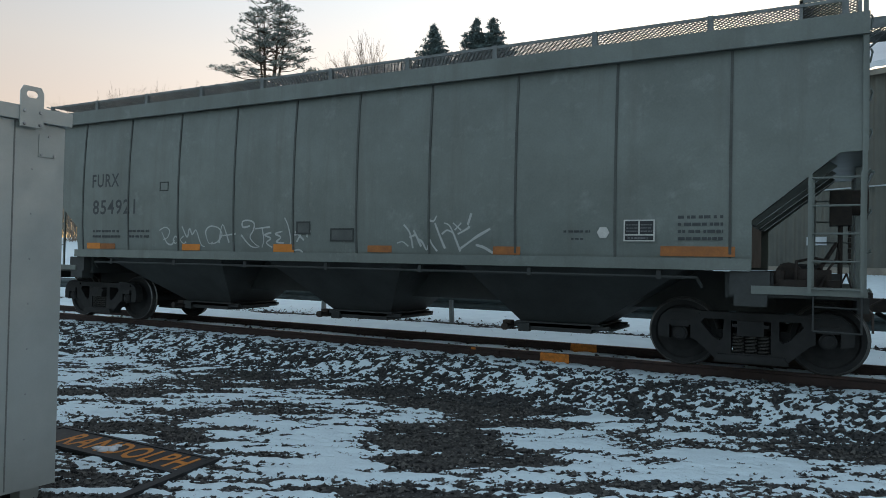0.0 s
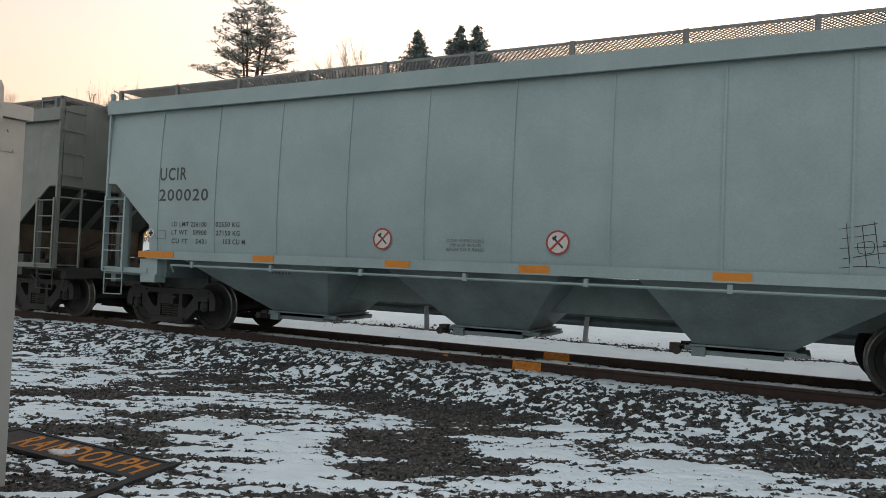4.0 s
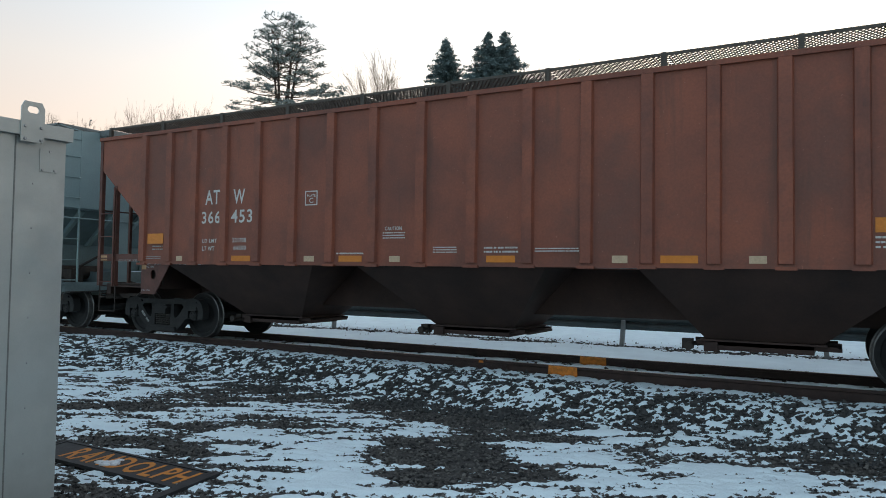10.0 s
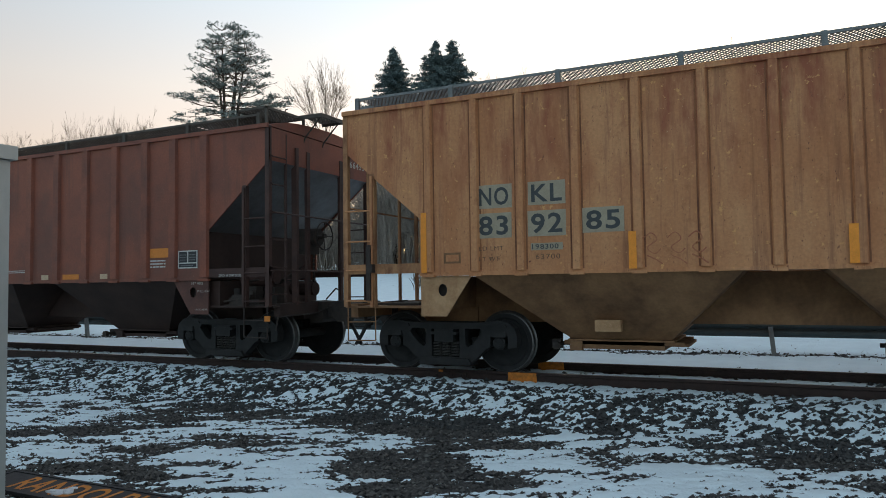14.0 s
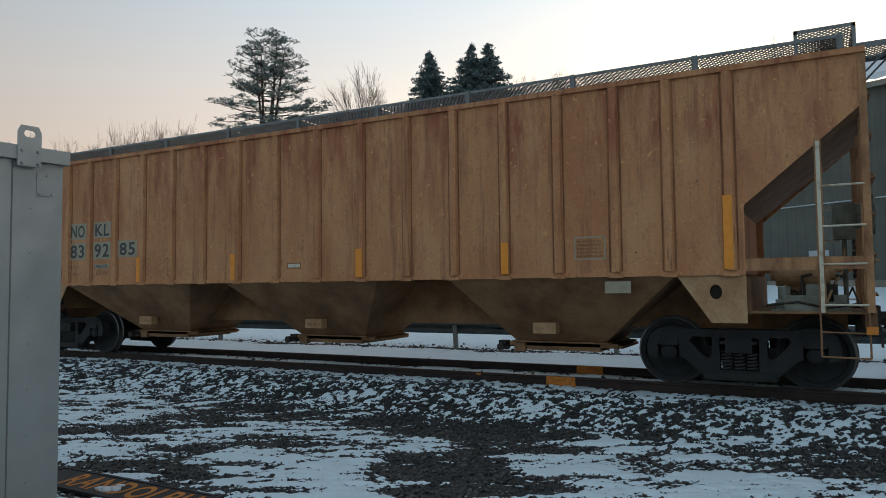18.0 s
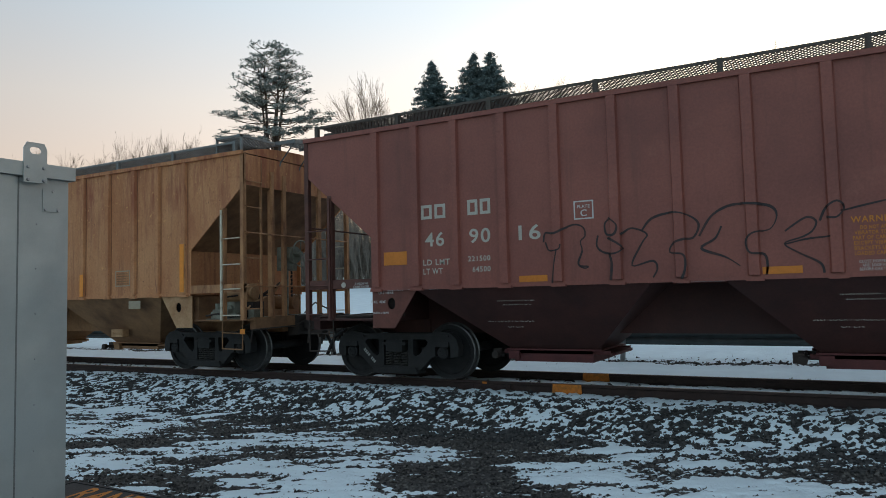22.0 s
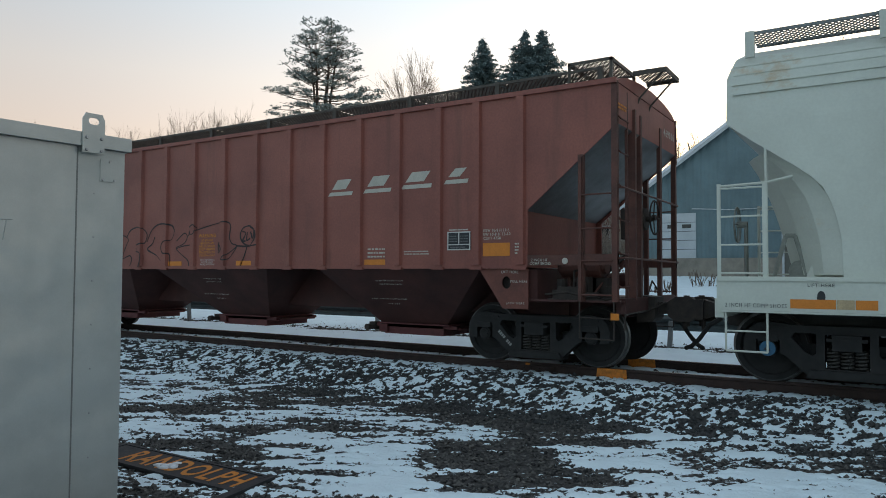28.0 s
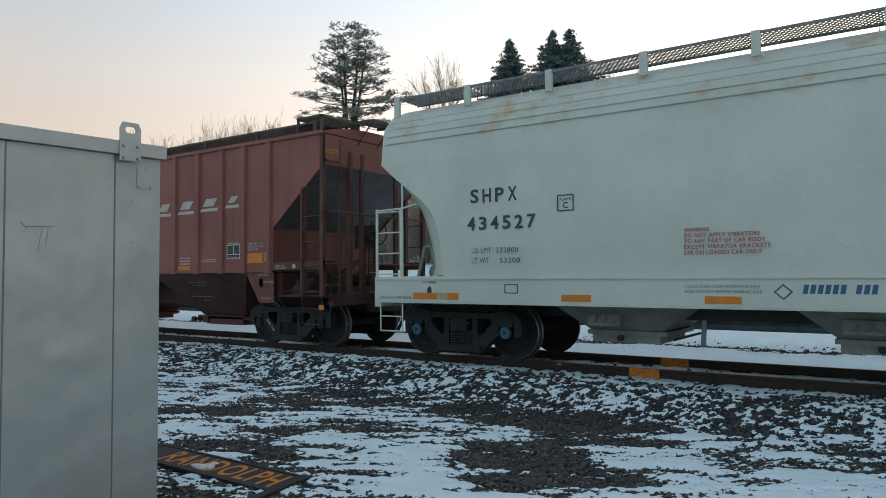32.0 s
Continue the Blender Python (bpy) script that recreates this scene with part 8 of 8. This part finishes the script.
for text, x0, z0, x1, z1 in (("LIFT HERE", 57.04, 1.425, 57.32, 1.462), ("PULL HERE", 56.90, 1.28, 57.17, 1.32), ("JACK HERE", 56.92, 1.10, 57.23, 1.14)):
    lettering(bnsf, text, x0 - 63.98, z0, x1 - 63.98, z1, -1.581, WHITE_MARK, 0.02)
for x in (56.36, 71.63):
    bm = bmesh.new()
    lathe_y(bm, [(0.0, -1.606), (0.045, -1.606), (0.045, -1.60), (0.0, -1.60)], 16)
    bmesh.ops.translate(bm, vec=(x - 63.98, 0, 1.59), verts=bm.verts[:])
    part("round_decal", bm, SILVER_MARK, bnsf, "round silver decal")
# chalky numbers too worn to read along the truck frames
for car, tx in ((bnsf, -6.95), (bnsf, 6.95), (atw, -6.95)):
    bm = bmesh.new()
    for k in range(8):
        if k != 4:
            box(bm, -0.16 + 0.04 * k, -0.132 + 0.04 * k, -0.004, 0.0, -0.024, 0.024)
    bmesh.ops.transform(bm, matrix=pose(tx - 0.52, -1.087, 0.39, 0, 45, 0), verts=bm.verts[:])
    part("truck_stencil", bm, CHALK, car, "faded white stencil on the truck frame")
SPRAY_CAR[0] = bnsf
tag = bmesh.new()
spray(tag, 0.017, [(-4.09, 2.10), (-4.06, 2.23), (-3.91, 2.22), (-3.66, 2.32), (-3.51, 2.28), (-3.48, 2.16), (-3.55, 2.08), (-3.53, 1.95), (-3.59, 1.78), (-3.51, 1.71), (-3.45, 1.73), (-3.57, 1.74)])
spray(tag, 0.017, [(-4.06, 2.10), (-4.01, 1.98), (-3.86, 1.99), (-3.83, 2.06)])
spray(tag, 0.017, [(-3.89, 1.98), (-3.93, 1.78), (-3.96, 1.52)])
spray(tag, 0.017, [(-3.30, 2.15), (-3.32, 2.01), (-3.24, 1.92), (-3.08, 1.89), (-2.96, 1.95), (-3.03, 2.03), (-3.17, 2.11)])
spray(tag, 0.017, [(-3.14, 2.38), (-3.03, 2.27), (-3.07, 2.15), (-3.18, 2.16), (-3.20, 2.30), (-3.12, 2.38)])
spray(tag, 0.017, [(-2.98, 2.14), (-2.84, 2.22), (-2.64, 2.13), (-2.71, 2.01), (-2.85, 1.72), (-2.58, 1.77), (-2.52, 1.67), (-2.58, 1.55)])
spray(tag, 0.017, [(-3.15, 1.90), (-3.11, 1.77), (-3.13, 1.53)])
spray(tag, 0.017, [(-2.71, 2.17), (-2.57, 2.33), (-2.30, 2.39), (-2.09, 2.33), (-1.98, 2.21), (-2.05, 2.05), (-2.18, 2.03), (-2.31, 1.98), (-2.35, 1.87), (-2.18, 1.83), (-2.16, 1.67), (-2.21, 1.52)])
spray(tag, 0.017, [(-1.98, 2.06), (-1.83, 2.30), (-1.62, 2.42), (-1.38, 2.43), (-1.14, 2.38), (-1.07, 2.26), (-1.15, 2.10), (-1.35, 2.06), (-1.43, 1.96), (-1.39, 1.82), (-1.23, 1.79), (-1.20, 1.65), (-1.22, 1.53)])
spray(tag, 0.017, [(-1.71, 2.17), (-1.79, 2.02), (-1.96, 1.90), (-1.68, 1.78), (-1.51, 1.66)])
spray(tag, 0.017, [(-0.99, 2.06), (-0.76, 2.21), (-0.65, 2.16), (-0.69, 2.05), (-0.80, 1.98), (-1.00, 1.91), (-0.85, 1.79), (-0.63, 1.66), (-0.59, 1.54)])
spray(tag, 0.017, [(-1.00, 1.90), (-0.77, 1.95), (-0.51, 1.97)])
spray(tag, 0.017, [(-0.61, 2.16), (-0.54, 2.31), (-0.42, 2.38), (-0.35, 2.30), (-0.43, 2.19), (-0.54, 2.20)])
spray(tag, 0.017, [(-0.39, 2.26), (-0.10, 2.32), (0.24, 2.38), (0.51, 2.41), (0.65, 2.33), (0.62, 2.11), (0.69, 1.98), (0.83, 1.93), (0.69, 1.83), (0.49, 1.73), (0.45, 1.66), (0.62, 1.69), (0.83, 1.90)])
spray(tag, 0.021, [(0.33, 2.01), (0.30, 1.91), (0.35, 1.80), (0.43, 1.87), (0.33, 2.01)])
spray(tag, 0.021, [(1.17, 2.31), (1.33, 2.25), (1.39, 2.11), (1.31, 1.98), (1.16, 1.93), (1.00, 1.99), (0.93, 2.13), (1.01, 2.27), (1.17, 2.31)])
spray(tag, 0.021, [(0.98, 2.20), (1.08, 2.17), (1.00, 2.02), (1.08, 2.02)])
spray(tag, 0.021, [(1.13, 2.19), (1.11, 2.03), (1.21, 2.07)])
spray(tag, 0.021, [(1.24, 2.01), (1.26, 2.20), (1.33, 2.06), (1.37, 2.20)])
spray(tag, 0.021, [(0.82, 1.93), (1.13, 1.91), (1.43, 1.94)])
spray(tag, 0.021, [(1.12, 1.92), (1.06, 1.75), (0.94, 1.54)])
part("graffiti", tag, SPRAY_BLACK, bnsf, "black sprayed graffiti outline letters")
# hopper side stencils on the brown and white cars
for bay in (-4.5, 0.0, 4.5):
    for text, x0, x1, z0 in (("SELF LOCK / UNLOCK", -0.75, 0.02, 0.95), ("OPEN", -0.45, -0.2, 0.86), ("TO LOAD AND UNLOAD THIS CAR", -0.45, 0.15, 1.27), ("SEE INSTRUCTIONS", -0.38, 0.08, 1.21)):
        lettering(bnsf, text, bay + x0, z0, bay + x1, z0 + 0.042, -1.57 + (1.48 - z0) / 0.96 * 0.95 - 0.015, SILVER_MARK, 0.0)
# end walls
for car, h in ((atw, 8.37), (nokl, 8.47), (bnsf, 8.42)):
    patch(car, "reflector", h - 0.10, 0.77, h + 0.02, 0.862, -1.603, ORANGE, "orange reflective tab")
for car, x, mat, rows in ((nokl, 8.473, BLACK_MARK, ("NOKL", "839285")), (atw, 8.373, SILVER_MARK, ("ATW", "366453")), (bnsf, 8.423, SILVER_MARK, ("", "469016")), (furx, 7.783, GREY_MARK, ("FURX", "854921")), (ucir, 7.783, GREY_MARK, ("UCIR", "200020"))):
    for k, text in enumerate(rows):
        if text:
            end_lettering(car, text, 0.78, 1.30 if k == 0 else 1.44, 3.92 - 0.2 * k, 4.05 - 0.2 * k, x, mat)
    if car is nokl:
        for z0, y1 in ((3.90, 1.34), (3.69, 1.49)):
            bm = bmesh.new()
            box(bm, 8.4705, 8.472, 0.74, y1, z0, z0 + 0.18)
            part("repaint_patch", bm, PATCH_GREY, nokl)
    if car is bnsf:
        end_bars(car, -1.55, -1.2, 3.70, 3.80, x, 2, SIGN_ORANGE)
# off-white car
for text, x0, x1, z0, z1 in (("SHPX", 75.68, 76.52, 2.53, 2.75), ("434527", 75.62, 76.83, 2.10, 2.31)):
    pitch = (x1 - x0 + 0.07) / len(text)
    words(shpx, "shpx", [(ch, x0 + pitch * k, z0, x0 + pitch * (k + 1) - 0.07, z1) for k, ch in enumerate(text)], GREY_MARK, 0.022)
words(shpx, "shpx", [("LD LMT", 75.70, 1.74, 76.06, 1.82), ("232800", 76.14, 1.74, 76.53, 1.82), ("LT WT", 75.70, 1.58, 76.01, 1.66), ("53200", 76.21, 1.58, 76.56, 1.66)], GREY_MARK, 0.0)
words(shpx, "shpx", [("PLATE", 77.23, 2.47, 77.41, 2.51), ("C", 77.275, 2.36, 77.365, 2.45)], GREY_MARK)
frame_patch(shpx, "plate_frame", 77.19 - 82.10, 2.32, 77.45 - 82.10, 2.56, -1.652, GREY_MARK, 0.016)
words(shpx, "shpx", [("WARNING", 79.01, 1.94, 79.33, 1.995), ("DO NOT APPLY VIBRATORS", 79.01, 1.865, 79.94, 1.92), ("TO ANY PART OF CAR BODY", 79.01, 1.79, 80.0, 1.845), ("EXCEPT VIBRATOR BRACKETS", 79.01, 1.715, 80.06, 1.77), ("USE ON LOADED CAR ONLY", 79.01, 1.64, 79.96, 1.695)], RED_MARK, 0.015)
for text, x0, z0, x1, z1 in (("CLOSE AND LOCK HATCH COVERS", 79.01, 1.205, 79.93, 1.245), ("AND OUTLETS BEFORE MOVING CAR", 79.01, 1.14, 79.95, 1.18), ("LIFT HERE", 74.73, 1.26, 75.01, 1.30), ("2 INCH HF COMP SHOES", 73.80, 1.00, 74.50, 1.05)):
    lettering(shpx, text, x0 - 82.10, z0, x1 - 82.10, z1, -1.657, GREY_MARK, 0.0)
bm = bmesh.new()
prism(bm, [(-1.91, 1.06), (-1.80, 1.16), (-1.91, 1.26), (-2.02, 1.16)], -1.659, -1.656)
d = part("maker_emblem", bm, BLUE_MARK, shpx, "blue diamond emblem")
bm = bmesh.new()
prism(bm, [(-1.91, 1.085), (-1.83, 1.16), (-1.91, 1.235), (-1.99, 1.16)], -1.661, -1.6595)
part("emblem_ground", bm, WHITE_CAR, d)
bm = bmesh.new()
for k in range(10):
    if k != 6:
        x = -1.70 + 0.079 * k
        prism(bm, [(x, 1.14), (x + 0.055, 1.14), (x + 0.075, 1.25), (x + 0.02, 1.25)], -1.659, -1.656)
part("maker_emblem", bm, BLUE_MARK, shpx, "row of slanted blue blocks")
strips(shpx, "shpx", [(77.24, 1.0, 77.70, 1.10), (79.26, 1.0, 79.71, 1.10), (74.54, 1.0, 75.02, 1.11), (75.22, 1.0, 75.44, 1.11), (81.6, 1.0, 82.06, 1.10)], ORANGE, y=-1.657)
strips(shpx, "shpx", [(75.03, 1.0, 75.21, 1.11)], surface("bleached_reflector", (0.55, 0.42, 0.25), None, 0.6), label="bleached reflector", y=-1.657)
frame_patch(shpx, "route_box", 76.29 - 82.10, 1.11, 76.52 - 82.10, 1.25, -1.654, GREY_UNDER, 0.014)
bm = bmesh.new()
prism(bm, [(74.87 - 82.10 + 0.045 * math.cos(2 * math.pi * i / 14), 1.14 + 0.075 * math.sin(2 * math.pi * i / 14)) for i in range(14)], -1.6575, -1.6555)
part("lift_hole", bm, BLACK_MARK, shpx, "dark oval lifting hole")


# ---- the fallen station sign and a loose bar on the gravel ----
def fallen_sign():
    t = empty("station_sign", (-5.93, 4.53, GROUND + 0.035), "black station name board with orange letters, lying on the snowy gravel", "sign", turn=pose(0, 0, 0, 2, 1, 1.5))
    bm = bmesh.new()
    box(bm, -1.06, 1.02, -0.22, 0.22, 0.0, 0.022)
    soften(bm, 0.006)
    board = part("board", bm, SIGN_BLACK, t)
    bm = bmesh.new()
    for a, b, c, d in ((-1.07, 1.03, -0.235, -0.20), (-1.07, 1.03, 0.20, 0.235), (0.995, 1.03, -0.2, 0.2), (-1.07, -1.035, -0.2, 0.2)):
        box(bm, a, b, c, d, -0.004, 0.03)
    part("rim", bm, SIGN_BLACK, board)
    me = text_mesh("letters", "RANDOLPH", SIGN_ORANGE, 0.02)
    co = np.empty(len(me.vertices) * 3)
    me.vertices.foreach_get("co", co)
    co = co.reshape(-1, 3)
    lo, hi = co.min(0), co.max(0)
    co[:, 0] = -0.66 + (co[:, 0] - lo[0]) / (hi[0] - lo[0]) * 1.62
    co[:, 1] = -0.16 + (co[:, 1] - lo[1]) / (hi[1] - lo[1]) * 0.33
    co[:, 2] = 0.0245
    me.vertices.foreach_set("co", co.ravel())
    me.update()
    place("letters", me, board, label="orange capital letters")
    bm = bmesh.new()
    r = random.Random(3)
    for k in range(9):
        x, y = -0.05 + r.gauss(0, 0.05), -0.07 + r.gauss(0, 0.04)
        bmesh.ops.create_icosphere(bm, subdivisions=1, radius=r.uniform(0.03, 0.07), matrix=Matrix.Translation((x, y, 0.02)) @ Matrix.Diagonal((1.3, 1.0, 0.35, 1)))
    tagged(part("snow_clump", bm, ROOF_SNOW, None, at=(-5.93, 4.53, GROUND + 0.035), smooth=True), "small clump of snow lying on the sign board", "snow", kind="stuff")
    b = empty("metal_bar", (-4.80, 4.16, GROUND + 0.02), "black flat metal bar lying on the gravel", "metal bar", turn=pose(0, 0, 0, 0, 0, 99))
    bm = bmesh.new()
    box(bm, -0.66, 0.66, -0.045, 0.045, 0, 0.03)
    soften(bm, 0.006)
    part("bar", bm, SIGN_BLACK, b)


fallen_sign()


# ---- motion: the train slows down as it passes ----
RUN = [
    (0.0, 0.000),
    (0.5, -1.777),
    (1.0, -3.550),
    (1.5, -5.315),
    (2.0, -7.062),
    (2.5, -8.765),
    (3.0, -10.513),
    (3.5, -12.268),
    (5.5, -19.008),
    (6.0, -20.624),
    (6.5, -22.209),
    (7.0, -23.748),
    (7.5, -25.218),
    (8.0, -26.708),
    (8.5, -28.190),
    (9.0, -29.649),
    (9.5, -31.089),
    (10.0, -32.488),
    (10.5, -33.902),
    (11.0, -35.325),
    (11.5, -36.738),
    (12.0, -38.127),
    (12.5, -39.479),
    (13.0, -40.761),
    (13.5, -42.081),
    (15.5, -47.295),
    (16.0, -48.581),
    (16.5, -49.865),
    (17.0, -51.142),
    (17.5, -52.396),
    (18.0, -53.618),
    (18.5, -54.868),
    (19.0, -56.127),
    (19.5, -57.384),
    (20.0, -58.633),
    (20.5, -59.847),
    (21.0, -61.075),
    (21.5, -62.272),
    (22.0, -63.427),
    (22.5, -64.532),
    (23.0, -65.580),
    (23.5, -66.630),
    (24.0, -67.683),
    (24.5, -68.716),
    (25.0, -69.710),
    (25.5, -70.680),
    (26.0, -71.682),
    (26.5, -72.699),
    (28.5, -76.475),
    (29.0, -77.335),
    (29.5, -78.161),
    (30.0, -78.958),
    (30.5, -79.708),
    (31.0, -80.398),
    (31.5, -81.063),
    (32.0, -81.695),
]


def motions():
    ts = np.array([r[0] for r in RUN])
    ss = np.array([r[1] for r in RUN])
    for car, x0 in TRAIN:
        walk(car, [(t, pose(x0 + s, YT, 0)) for t, s in RUN])
    # axles roll with the train
    fine = np.arange(0, 32.0001, 1 / FPS)
    roll = np.degrees(-np.interp(fine, ts, ss) / WHEEL_R)
    keys, last = [], -1e9
    for t, a in zip(fine, roll):
        if a - last > 62:
            keys.append((float(t), float(a)))
            last = a
    keys.append((32.0, float(roll[-1])))
    for ws, at in WHEELSETS:
        walk(ws, [(t, pose(*at, 0, -a, 0)) for t, a in keys])


TRAIN = [(furx, -7.28), (ucir, 9.72), (atw, 27.33), (nokl, 45.66), (bnsf, 63.98), (shpx, 82.10)]
motions()
